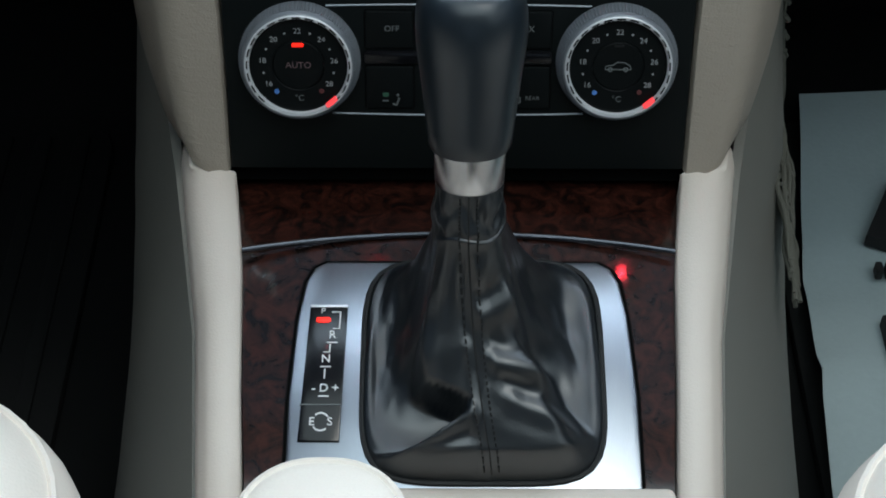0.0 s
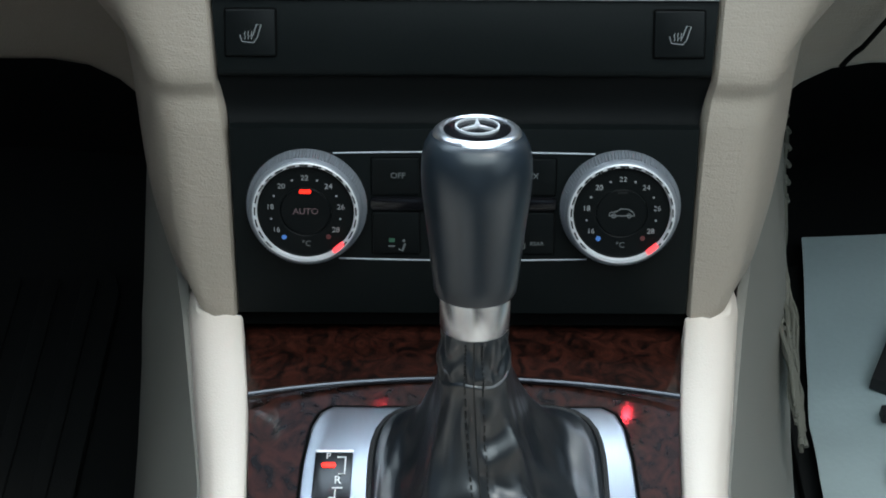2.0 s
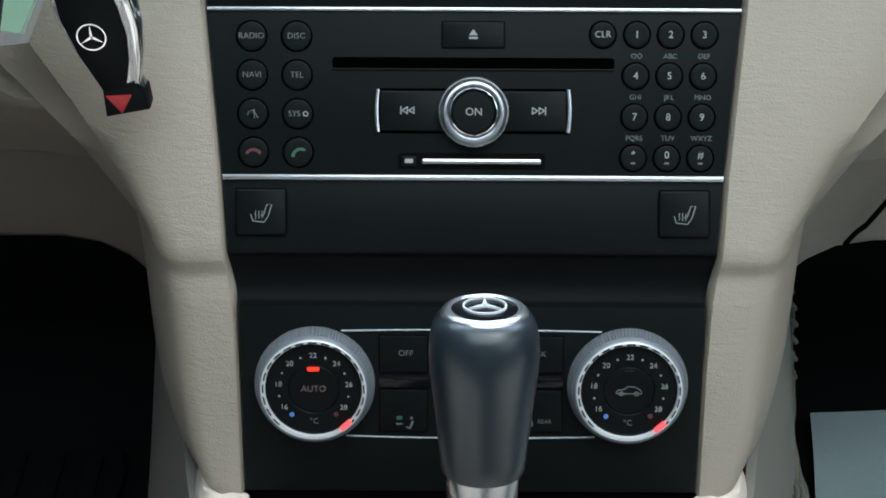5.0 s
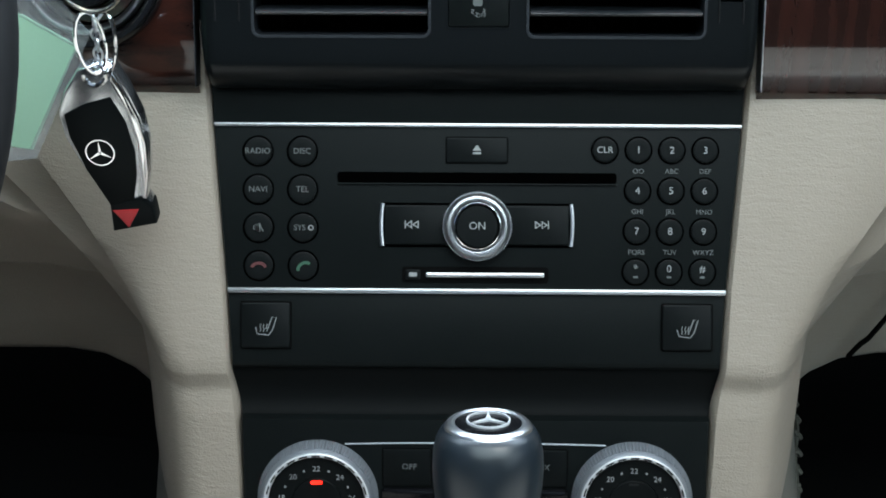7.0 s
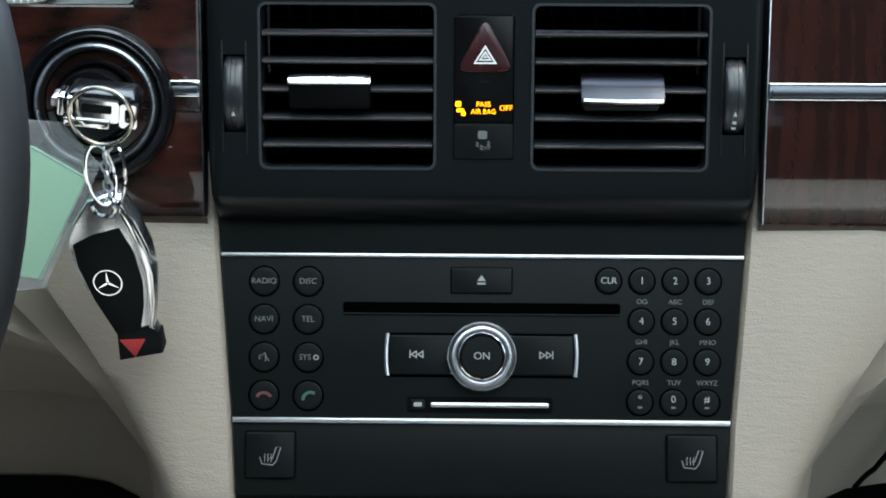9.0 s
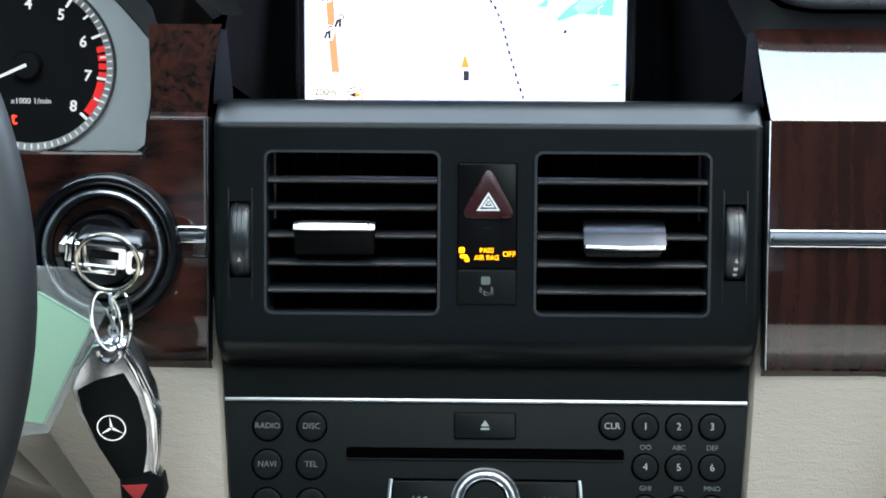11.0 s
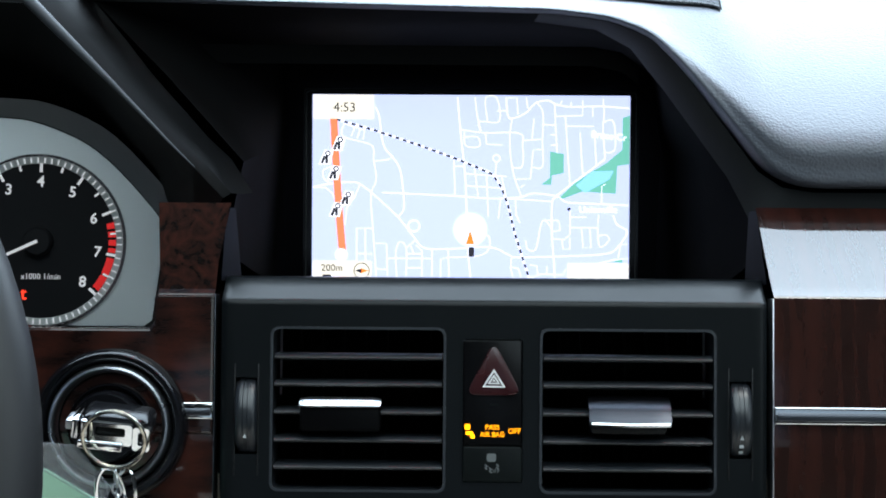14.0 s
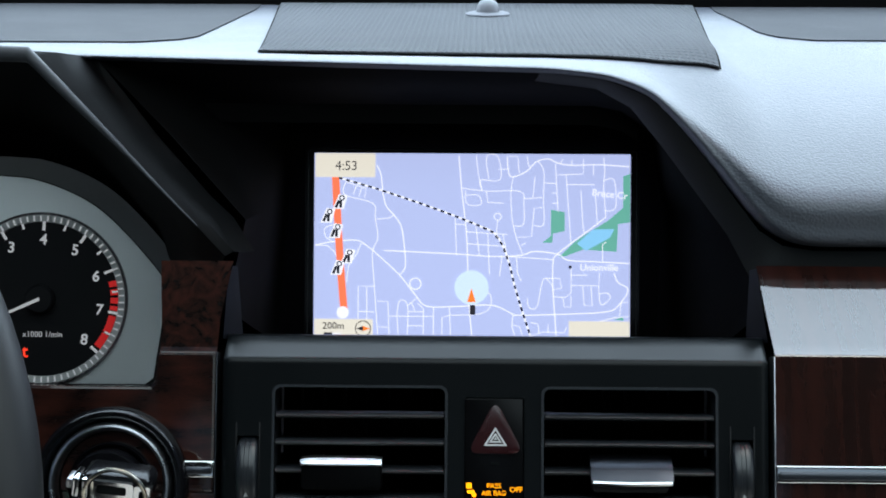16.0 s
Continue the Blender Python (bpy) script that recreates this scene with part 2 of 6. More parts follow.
LAMP_RED = lit("red_lamp", (1.0, 0.05, 0.02), 3.0)
COURTESY = lit("courtesy_red_lamp", (1.0, 0.03, 0.05), 420.0)
LAMP_ORANGE = lit("orange_red_lamp", (1.0, 0.018, 0.008), 3.4)
LAMP_POINTER = lit("pink_red_lamp", (1.0, 0.060, 0.070), 2.6)
BRIGHT = surface("bright_silver_paint", (0.66, 0.67, 0.69), 0.38, 0.25, var=0.05, wear=0.3)
GLOW = 2.3
LCD = {
    "ground": lit("map_ground", (0.45, 0.52, 0.83), GLOW),
    "road": lit("map_road", (0.88, 0.90, 1.0), GLOW),
    "motorway": lit("map_motorway", (1.0, 0.20, 0.09), GLOW),
    "park": lit("map_park", (0.13, 0.42, 0.34), GLOW),
    "water": lit("map_water", (0.24, 0.58, 0.88), GLOW),
    "box": lit("map_caption_box", (0.76, 0.72, 0.62), GLOW),
    "ink": lit("map_ink", (0.02, 0.02, 0.03), GLOW),
    "halo": lit("map_halo", (0.62, 0.78, 0.93), GLOW),
    "arrow": lit("map_arrow", (1.0, 0.22, 0.03), GLOW),
}


# ---- mesh helpers ----
def part(name, bm, material, parent=None, label="", sharp=35):
    """Links a bmesh as one mesh object under a thing or a part."""
    bmesh.ops.recalc_face_normals(bm, faces=bm.faces)
    me = bpy.data.meshes.new(name)
    bm.to_mesh(me)
    bm.free()
    me.materials.append(material)
    me.shade_smooth()
    me.set_sharp_from_angle(angle=radians(sharp))
    ob = new(name, me)
    ob.parent = parent
    if label:
        ob["label"] = label
    return ob


def thing(name, m, label, category, group="", kind=""):
    ob = new(name)
    ob.empty_display_size = 0.02
    ob.matrix_basis = m
    return tagged(ob, label, category, group, kind)


def plane_pose(x, y, z, slope):
    """Local x to the right, y up along a panel that leans back by slope, z out of the panel towards the seats."""
    u = Vector((0, slope, 1)).normalized()
    n = Vector((0, -1, slope)).normalized()
    m = Matrix.Identity(4)
    for i in range(3):
        m[i][0], m[i][1], m[i][2] = (1, 0, 0)[i], u[i], n[i]
    m.translation = (x, y, z)
    return m


def rounded(x0, x1, y0, y1, r, seg=4):
    out = []
    for cx, cy, a in ((x1 - r, y1 - r, 0), (x0 + r, y1 - r, 90), (x0 + r, y0 + r, 180), (x1 - r, y0 + r, 270)):
        for k in range(seg + 1):
            b = radians(a + 90 * k / seg)
            out.append((cx + r * math.cos(b), cy + r * math.sin(b)))
    return out


def disc(cx, cy, r, seg=32, ry=None):
    return [(cx + r * math.cos(2 * math.pi * k / seg), cy + (ry or r) * math.sin(2 * math.pi * k / seg)) for k in range(seg)]


def shrink(pts, d):
    """The outline moved inwards by d (counter-clockwise outlines)."""
    out, n = [], len(pts)
    for i in range(n):
        a, b, c = Vector(pts[i - 1]), Vector(pts[i]), Vector(pts[(i + 1) % n])
        e, f = (b - a), (c - b)
        if e.length < 1e-9 or f.length < 1e-9:
            out.append(tuple(b))
            continue
        e.normalize(), f.normalize()
        na, nb = Vector((-e.y, e.x)), Vector((-f.y, f.x))
        v = (na + nb)
        v = v / max(0.3, v.length_squared) * 2 if v.length > 1e-6 else na
        out.append(tuple(b + v * d))
    return out


def loop(bm, pts, n):
    return [bm.verts.new((p[0], p[1], n)) for p in pts]


def bridge(bm, a, b, closed=True):
    k = len(a)
    for i in range(k if closed else k - 1):
        j = (i + 1) % k
        bm.faces.new((a[i], a[j], b[j], b[i]))


def prism(bm, pts, n0, n1, bevel=0.0, back=True):
    """A slab with the given outline from n0 to n1, its front edge rounded by bevel."""
    rings = [loop(bm, pts, n0)]
    if bevel:
        rings.append(loop(bm, pts, n1 - bevel))
        rings.append(loop(bm, shrink(pts, bevel * 0.3), n1 - bevel * 0.3))
        rings.append(loop(bm, shrink(pts, bevel), n1))
    else:
        rings.append(loop(bm, pts, n1))
    for a, b in zip(rings, rings[1:]):
        bridge(bm, a, b)
    bm.faces.new(rings[-1])
    if back:
        bm.faces.new(rings[0][::-1])
    return bm


def slab(pts, n0, n1, bevel=0.0):
    return prism(bmesh.new(), pts, n0, n1, bevel)


def box(x0, x1, y0, y1, n0, n1, r=0.001, bevel=0.0004, seg=3):
    return slab(rounded(x0, x1, y0, y1, r, seg), n0, n1, bevel)


def lathe(profile, cx=0.0, cy=0.0, seg=48, bm=None, close=True):
    """A turned shape: profile of (radius, height) from the rim inwards, round the local z axis."""
    bm = bm or bmesh.new()
    rings = [[bm.verts.new((cx + r * math.cos(2 * math.pi * k / seg), cy + r * math.sin(2 * math.pi * k / seg), h)) for k in range(seg)] for r, h in profile]
    for a, b in zip(rings, rings[1:]):
        bridge(bm, a, b)
    if close:
        bm.faces.new(rings[-1])
    return bm


def tube(path, r, seg=8, closed=False, bm=None):
    """A round bar along a path of points; r is one radius or one for each point."""
    bm = bm or bmesh.new()
    path = [Vector(p) for p in path]
    n, rings, side = len(path), [], None
    for i, p in enumerate(path):
        a = path[i - 1] if i or closed else p
        b = path[(i + 1) % n] if i < n - 1 or closed else p
        d = (b - a).normalized()
        ref = side if side is not None else (Vector((0, 0, 1)) if abs(d.z) < 0.9 else Vector((1, 0, 0)))
        s = (ref - d * ref.dot(d)).normalized()
        side = s
        t = d.cross(s)
        rr = r[i] if isinstance(r, (list, tuple)) else r
        rings.append([bm.verts.new(p + (s * math.cos(2 * math.pi * k / seg) + t * math.sin(2 * math.pi * k / seg)) * rr) for k in range(seg)])
    for a, b in zip(rings, rings[1:]):
        bridge(bm, a, b)
    if closed:
        bridge(bm, rings[-1], rings[0])
    else:
        bm.faces.new(rings[0][::-1])
        bm.faces.new(rings[-1])
    return bm


def skin(rows, bm=None, thick=0.0, closed=False):
    """A sheet through rows of points; thick gives it a back as well."""
    bm = bm or bmesh.new()
    grid = [[bm.verts.new(p) for p in row] for row in rows]
    for a, b in zip(grid, grid[1:]):
        bridge(bm, a, b, closed)
    if thick:
        bmesh.ops.recalc_face_normals(bm, faces=bm.faces)
        bmesh.ops.solidify(bm, geom=bm.faces[:], thickness=thick)
    return bm


def curve(keys, t):
    """A smooth reading of keys (t, value) at t."""
    if t <= keys[0][0]:
        return keys[0][1]
    for (a, va), (b, vb) in zip(keys, keys[1:]):
        if t <= b:
            k = (t - a) / (b - a)
            return va + (vb - va) * (k * k * (3 - 2 * k))
    return keys[-1][1]


def line(keys, t):
    return float(np.interp(t, [k[0] for k in keys], [k[1] for k in keys]))


TEXTS = {}


def letters(text, size, x, y, n, material, parent, label="", width=1.0):
    """Raised lettering in the built-in font, centred at x, y."""
    key = (text, size)
    if key not in TEXTS:
        c = bpy.data.curves.new("lettering", "FONT")
        c.body, c.size, c.extrude, c.align_x, c.align_y = text, size, 0.00006, "CENTER", "CENTER"
        c.resolution_u = 3
        c.offset = size * (0.022 if size == 0.0068 else 0.0 if size > 0.006 else 0.010 if size > 0.0043 else 0.0)
        o = bpy.data.objects.new("lettering", c)
        scene.collection.objects.link(o)
        dg = bpy.context.evaluated_depsgraph_get()
        TEXTS[key] = bpy.data.meshes.new_from_object(o.evaluated_get(dg))
        bpy.data.objects.remove(o)
        bpy.data.curves.remove(c)
    me = TEXTS[key]
    if me.materials and me.materials[0] is not material or not me.materials:
        me = me.copy()
        me.materials.clear()
        me.materials.append(material)
    ob = new("lettering", me)
    ob.parent = parent
    ob.matrix_basis = Matrix.LocRotScale((x, y, n), None, (width, 1, 1))
    if label:
        ob["label"] = label
    return ob


def stroke(pts, w, n0, n1, bm=None):
    """A flat ribbon of width w along 2D points."""
    bm = bm or bmesh.new()
    pts = [Vector(p) for p in pts]
    left, right = [], []
    for i, p in enumerate(pts):
        d = (pts[min(i + 1, len(pts) - 1)] - pts[max(i - 1, 0)]).normalized()
        s = Vector((-d.y, d.x)) * w / 2
        left.append(p + s)
        right.append(p - s)
    return prism(bm, [tuple(p) for p in right] + [tuple(p) for p in left[::-1]], n0, n1)


def plate(xs, ys, holes, shape, depth):
    """A panel on a net of cuts, with openings, its rims turned back by depth. shape gives the place of a net point."""
    bm = bmesh.new()
    v = [[bm.verts.new(shape(x, y)) for x in xs] for y in ys]
    for j in range(len(ys) - 1):
        for i in range(len(xs) - 1):
            cx, cy = (xs[i] + xs[i + 1]) / 2, (ys[j] + ys[j + 1]) / 2
            if not any(a < cx < b and c < cy < d for a, b, c, d in holes):
                bm.faces.new((v[j][i], v[j][i + 1], v[j + 1][i + 1], v[j + 1][i]))
    for vert in [w for w in bm.verts if not w.link_faces]:
        bm.verts.remove(vert)
    rim = [e for e in bm.edges if len(e.link_faces) == 1]
    out = bmesh.ops.extrude_edge_only(bm, edges=rim)
    for w in out["geom"]:
        if isinstance(w, bmesh.types.BMVert):
            w.co.z -= depth
    return bm


def ring_slab(outer, inner, n0, n1, bm=None):
    """A flat frame between two outlines of the same count."""
    bm = bm or bmesh.new()
    a0, a1, b0, b1 = loop(bm, outer, n0), loop(bm, outer, n1), loop(bm, inner, n0), loop(bm, inner, n1)
    for p, q in ((a0, a1), (a1, b1), (b1, b0), (b0, a0)):
        bridge(bm, p, q)
    return bm


def structure(name, bm, material, label, category):
    return tagged(part(name, bm, material), label, category, kind="structure")


def block(x0, x1, y0, y1, z0, z1):
    return slab([(x0, y0), (x1, y0), (x1, y1), (x0, y1)], z0, z1)


# ---- the cabin that closes the place ----
structure("floor", block(-0.80, 0.80, -1.5, 1.25, 0.03, 0.09), CARPET, "black carpeted cabin floor", "floor")
structure("ceiling", plate([-0.80, -0.65, 0.65, 0.80], [-1.5, -0.30, 0.60, 0.63], [(-0.65, 0.65, -0.30, 0.60)], lambda x, y: (x, y, 1.30), 0.04), LINER, "grey fabric roof lining with open glass roof", "ceiling")
for wall, s in (("wall_left", -1), ("wall_right", 1)):
    b = bmesh.new()
    for y0, y1, z0, z1 in ((-1.5, 1.25, 0.03, 0.80), (-1.5, -0.5, 0.80, 1.30), (0.50, 0.62, 0.80, 1.30), (-0.5, 0.50, 1.20, 1.30)):
        prism(b, [(s * 0.80, y0), (s * 0.765, y0), (s * 0.765, y1), (s * 0.80, y1)], z0, z1)
    structure(wall, b, LINER, "plain grey cabin side with a window opening", "wall")
b = bmesh.new()
for x0, x1, z0, z1 in ((-0.80, 0.80, 0.03, 0.82), (-0.80, 0.80, 1.28, 1.30), (-0.80, -0.55, 0.82, 1.28), (0.55, 0.80, 0.82, 1.28)):
    prism(b, [(x0, -1.54), (x1, -1.54), (x1, -1.50), (x0, -1.50)], z0, z1)
structure("wall_rear", b, LINER, "plain grey cabin rear with a window opening", "wall")
structure("wall_front", block(-0.80, 0.80, 1.060, 1.25, 0.03, 0.762), DARK, "black bulkhead below the windscreen", "wall")
structure("ground", block(-40, 40, -40, 40, -0.40, -0.32), surface("asphalt", (0.05, 0.05, 0.05), 0.9, bump=0.5, grain=60), "grey asphalt under the car", "ground")


# ---- dashboard ----
dash = thing("dashboard", pose(0, 0.7, 0.5), "two-tone dashboard, grey grained top over beige lower panels", "dashboard")
BACK = pose(0, -0.7, -0.5)


def in_dash(name, bm, material, label="", sharp=45, parent=None):
    bm.transform(BACK)
    return part(name, bm, material, parent or dash, label, sharp)


CORNERS = [(-0.60, 0.7455), (-0.20, 0.7455), (0.025, 0.7405), (0.050, 0.7375), (0.068, 0.7305), (0.084, 0.7140), (0.1140, 0.6765), (0.122, 0.6712), (0.133, 0.6692), (0.60, 0.6692)]
LIP = [(x, sum(line(CORNERS, x + 0.006 * d) * w for d, w in ((-1, 0.15), (-0.5, 0.22), (0, 0.26), (0.5, 0.22), (1, 0.15)))) for x in np.r_[-0.6, np.arange(-0.20, 0.16, 0.002), 0.6]]
PAD_LEFT = [(0.722, -0.0035), (0.714, -0.0012), (0.7145, 0.0005), (0.735, 0.0000), (0.790, -0.0030), (0.92, -0.0060), (1.062, -0.0074)]
PAD_RIGHT = [(0.700, -0.002), (0.6775, 0.002), (0.6735, 0.010), (0.6830, 0.0262), (0.775, 0.0496), (0.90, 0.0616), (1.062, 0.0632)]
xs = sorted({round(float(x), 4) for x in np.r_[np.arange(-0.62, -0.02, 0.02), np.arange(-0.02, 0.16, 0.0035), np.arange(0.16, 0.63, 0.02)]})


def pad_profile(x):
    """The section of the dashboard top at x, from its front lip to the windscreen, and the height of the lip."""
    z = line(LIP, x)
    w = min(1, max(0, (0.7410 - z) / (0.7410 - 0.6692)))
    back = w**7
    prof = [((1 - w) * a + w * c, (1 - w) * b + w * d) for (a, b), (c, d) in zip(PAD_LEFT[:4], PAD_RIGHT[:4])]
    far = [((1 - back) * a + back * c, (1 - back) * (0.7405 + b) + back * (0.6692 + d) - z) for (a, b), (c, d) in zip(PAD_LEFT[4:], PAD_RIGHT[4:])]
    return prof + far, z


def pad_section(x):
    """The section drawn as a smooth curve of (y, z)."""
    prof, z = pad_profile(x)
    fine = []
    for i in range(len(prof) - 1):
        for k in np.linspace(0, 1, 5, endpoint=False):
            p = [Vector(prof[max(0, min(len(prof) - 1, i + o))]) for o in (-1, 0, 1, 2)]
            q = 0.5 * (2 * p[1] + (p[2] - p[0]) * k + (2 * p[0] - 5 * p[1] + 4 * p[2] - p[3]) * k * k + (3 * p[1] - p[0] - 3 * p[2] + p[3]) * k**3)
            fine.append((q.x, z + q.y))
    return fine + [(prof[-1][0], z + prof[-1][1])]


def pad_z(x, y):
    return line(pad_section(x)[15:], y)


in_dash("upper_pad", skin([[(x, y, z) for y, z in pad_section(x)] for x in xs]), PAD, "grained dark grey soft top", 60)

# recess round the screen, black
lip_pts = [(-0.112, 0.668, 0.645), (-0.106, 0.690, 0.678), (-0.140, 0.702, 0.7135), (-0.172, 0.716, 0.7425), (-0.08, 0.7215, 0.7395), (0.025, 0.7215, 0.7375), (0.050, 0.718, 0.7345), (0.068, 0.714, 0.7285), (0.084, 0.708, 0.712), (0.1135, 0.699, 0.6725), (0.117, 0.69, 0.654), (0.112, 0.668, 0.645)]
mid_pts = [(-0.108, 0.72, 0.62), (-0.104, 0.73, 0.672), (-0.122, 0.735, 0.705), (-0.14, 0.745, 0.727), (-0.07, 0.748, 0.727), (0.02, 0.748, 0.726), (0.052, 0.745, 0.724), (0.067, 0.742, 0.716), (0.080, 0.738, 0.703), (0.098, 0.735, 0.665), (0.10, 0.73, 0.64), (0.10, 0.72, 0.61)]
end_pts = [(-0.104, 0.80, 0.585), (-0.100, 0.80, 0.66), (-0.100, 0.80, 0.69), (-0.098, 0.80, 0.703), (-0.06, 0.80, 0.704), (0.02, 0.80, 0.704), (0.062, 0.80, 0.703), (0.070, 0.80, 0.701), (0.078, 0.80, 0.695), (0.084, 0.80, 0.66), (0.084, 0.80, 0.63), (0.084, 0.80, 0.585)]
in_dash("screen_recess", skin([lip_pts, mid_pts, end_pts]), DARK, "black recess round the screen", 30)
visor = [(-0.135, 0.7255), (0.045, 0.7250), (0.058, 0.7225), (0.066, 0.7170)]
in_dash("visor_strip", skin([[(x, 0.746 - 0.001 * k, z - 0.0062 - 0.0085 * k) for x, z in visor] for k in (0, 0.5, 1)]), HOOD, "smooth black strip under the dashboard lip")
CHEEK = surface("satin_blue_black_plastic", (0.0050, 0.0058, 0.0078), 0.6, var=0.1, spec=0.06)
for cheek in (((0.1085, 0.636, 0.6420), (0.1062, 0.648, 0.6380), (0.1040, 0.660, 0.6340), (0.1040, 0.644, 0.6700), (0.1036, 0.648, 0.6690), (0.1030, 0.654, 0.6670)), ((-0.1085, 0.636, 0.6420), (-0.1062, 0.648, 0.6380), (-0.1040, 0.660, 0.6340), (-0.1065, 0.644, 0.6700), (-0.1052, 0.648, 0.6690), (-0.1045, 0.654, 0.6670))):
    in_dash("recess_cheek", skin([cheek[:3], cheek[3:]]), CHEEK)
# charcoal band under the lip of the pad
upper = [(0.020, 0.7205, 0.7380), (0.050, 0.7170, 0.7345), (0.068, 0.7130, 0.7280), (0.084, 0.7070, 0.7115), (0.1135, 0.6960, 0.6735), (0.1225, 0.6880, 0.6688), (0.135, 0.6840, 0.6676), (0.60, 0.6840, 0.6676)]
lower = [(0.018, 0.7330, 0.7320), (0.045, 0.7300, 0.7290), (0.060, 0.7260, 0.7215), (0.074, 0.7200, 0.7050), (0.1025, 0.7080, 0.6680), (0.1110, 0.6920, 0.6520), (0.1125, 0.6880, 0.6480), (0.60, 0.6880, 0.6480)]
in_dash("under_lip", skin([upper, [tuple((Vector(a) + Vector(c)) / 2 + Vector((0, -0.002, 0))) for a, c in zip(upper, lower)], lower]), UNDERLIP, "charcoal band under the soft top")
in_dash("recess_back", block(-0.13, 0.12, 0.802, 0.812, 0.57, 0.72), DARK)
in_dash("recess_floor", block(-0.106, 0.106, 0.650, 0.802, 0.570, 0.588), BLACK)

# hood over the instruments
rim = [(-0.1097, 0.655, 0.6711), (-0.1217, 0.661, 0.6820), (-0.1316, 0.667, 0.6899), (-0.1429, 0.674, 0.6992), (-0.1600, 0.683, 0.7140), (-0.1800, 0.690, 0.7320), (-0.1960, 0.694, 0.7475), (-0.45, 0.694, 0.7560)]
ridge = [(-0.1027, 0.662, 0.6710), (-0.1143, 0.672, 0.6811), (-0.1240, 0.680, 0.6890), (-0.1345, 0.688, 0.6975), (-0.1500, 0.699, 0.7110), (-0.1640, 0.709, 0.7270), (-0.1760, 0.716, 0.7440), (-0.45, 0.730, 0.7580)]
under = [(-0.1000, 0.672, 0.6690), (-0.1105, 0.686, 0.6800), (-0.1210, 0.692, 0.6880), (-0.1310, 0.697, 0.6980), (-0.1460, 0.704, 0.7130), (-0.1600, 0.711, 0.7290), (-0.1720, 0.716, 0.7425), (-0.45, 0.760, 0.7520)]
deep = [(-0.160, 0.742, 0.585), (-0.1505, 0.742, 0.640), (-0.1580, 0.744, 0.658), (-0.1680, 0.746, 0.668), (-0.1790, 0.748, 0.680), (-0.1900, 0.750, 0.688), (-0.2234, 0.752, 0.700), (-0.45, 0.752, 0.700)]
crest = [tuple((Vector(a) + Vector(c)) / 2 + Vector((0, -0.003, 0.002))) for a, c in zip(rim, ridge)]
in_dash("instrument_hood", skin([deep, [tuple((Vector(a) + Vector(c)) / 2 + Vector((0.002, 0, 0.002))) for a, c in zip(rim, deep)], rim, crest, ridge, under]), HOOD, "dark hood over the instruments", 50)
# added tube, wider towards the top like the highlight it stands in for
in_dash("hood_highlight", tube([tuple(Vector(p) + Vector((0, -0.0004, 0.0004))) for p in rim[1:]], [0.0003, 0.0005, 0.0008, 0.0013, 0.0022, 0.0034, 0.0034], 10), HOOD_HIGHLIGHT, "narrow paler line along the hood's edge, standing in for its highlight")

# loudspeaker cover, demister covers and the sun sensor on top
def speaker_y(x, k):
    """Depth of the loudspeaker cover at x, k of the way to the windscreen; its near edge bends back on the passenger side."""
    y0 = line([(-0.11, 0.757), (0.03, 0.758), (0.07, 0.763), (0.11, 0.771)], x)
    return y0 + (1.055 - y0) * k


grid = []
for k in range(25):
    half = 0.1065 + 0.0255 * k / 24
    grid.append([(x - 0.0015, speaker_y(x, k / 24), pad_z(x - 0.0015, speaker_y(x, k / 24)) + 0.0019) for x in np.linspace(-half, half, 81)])
gap = []
for k in range(25):
    half = 0.1078 + 0.0255 * k / 24
    gap.append([(x - 0.0015, speaker_y(x, k / 24) - 0.0002, pad_z(x - 0.0015, speaker_y(x, k / 24) - 0.0002) + 0.0008) for x in np.linspace(-half, half, 81)])
in_dash("speaker_gap", skin(gap), DARK)
in_dash("speaker_grille", skin(grid, thick=0.0009), GRILLE, "dark grey perforated loudspeaker cover")
for s, xa, near in ((-1, 0.145, 0.832), (1, 0.141, 0.896)):
    grid = []
    for k in range(17):
        y = near + (1.055 - near) * k / 16
        inner = line([(near, xa + 0.034), (near + 0.006, xa + 0.020), (near + 0.025, xa + 0.009), (1.03, xa), (1.155, xa + 0.006)], y)
        grid.append([(s * x, y, pad_z(s * x, y) + 0.0008) for x in np.linspace(inner, 0.60, 30)])
    in_dash("demister_cover", skin(grid, thick=0.0004), DEMIST, "dark grey demister outlet cover")
b = lathe([(0.0070, 0), (0.0068, 0.0032), (0.0062, 0.0060), (0.0048, 0.0080), (0.0026, 0.0091), (0.0005, 0.0094)], seg=32)
b.transform(pose(-0.0012, 0.975, pad_z(0, 0.975) + 0.002))
dome = in_dash("sun_sensor", b, surface("smoked_grey_plastic", (0.16, 0.165, 0.18), 0.45, var=0.1, spec=0.3), "small grey dome sensor")
b = lathe([(0.0132, 0), (0.0130, 0.0010), (0.0112, 0.0018), (0.0070, 0.0022)], seg=32, close=False)
b.transform(pose(-0.0012, 0.975, pad_z(0, 0.975) + 0.002))
in_dash("sensor_base", b, surface("grey_sensor_base", (0.12, 0.125, 0.14), 0.6, var=0.1, spec=0.3))

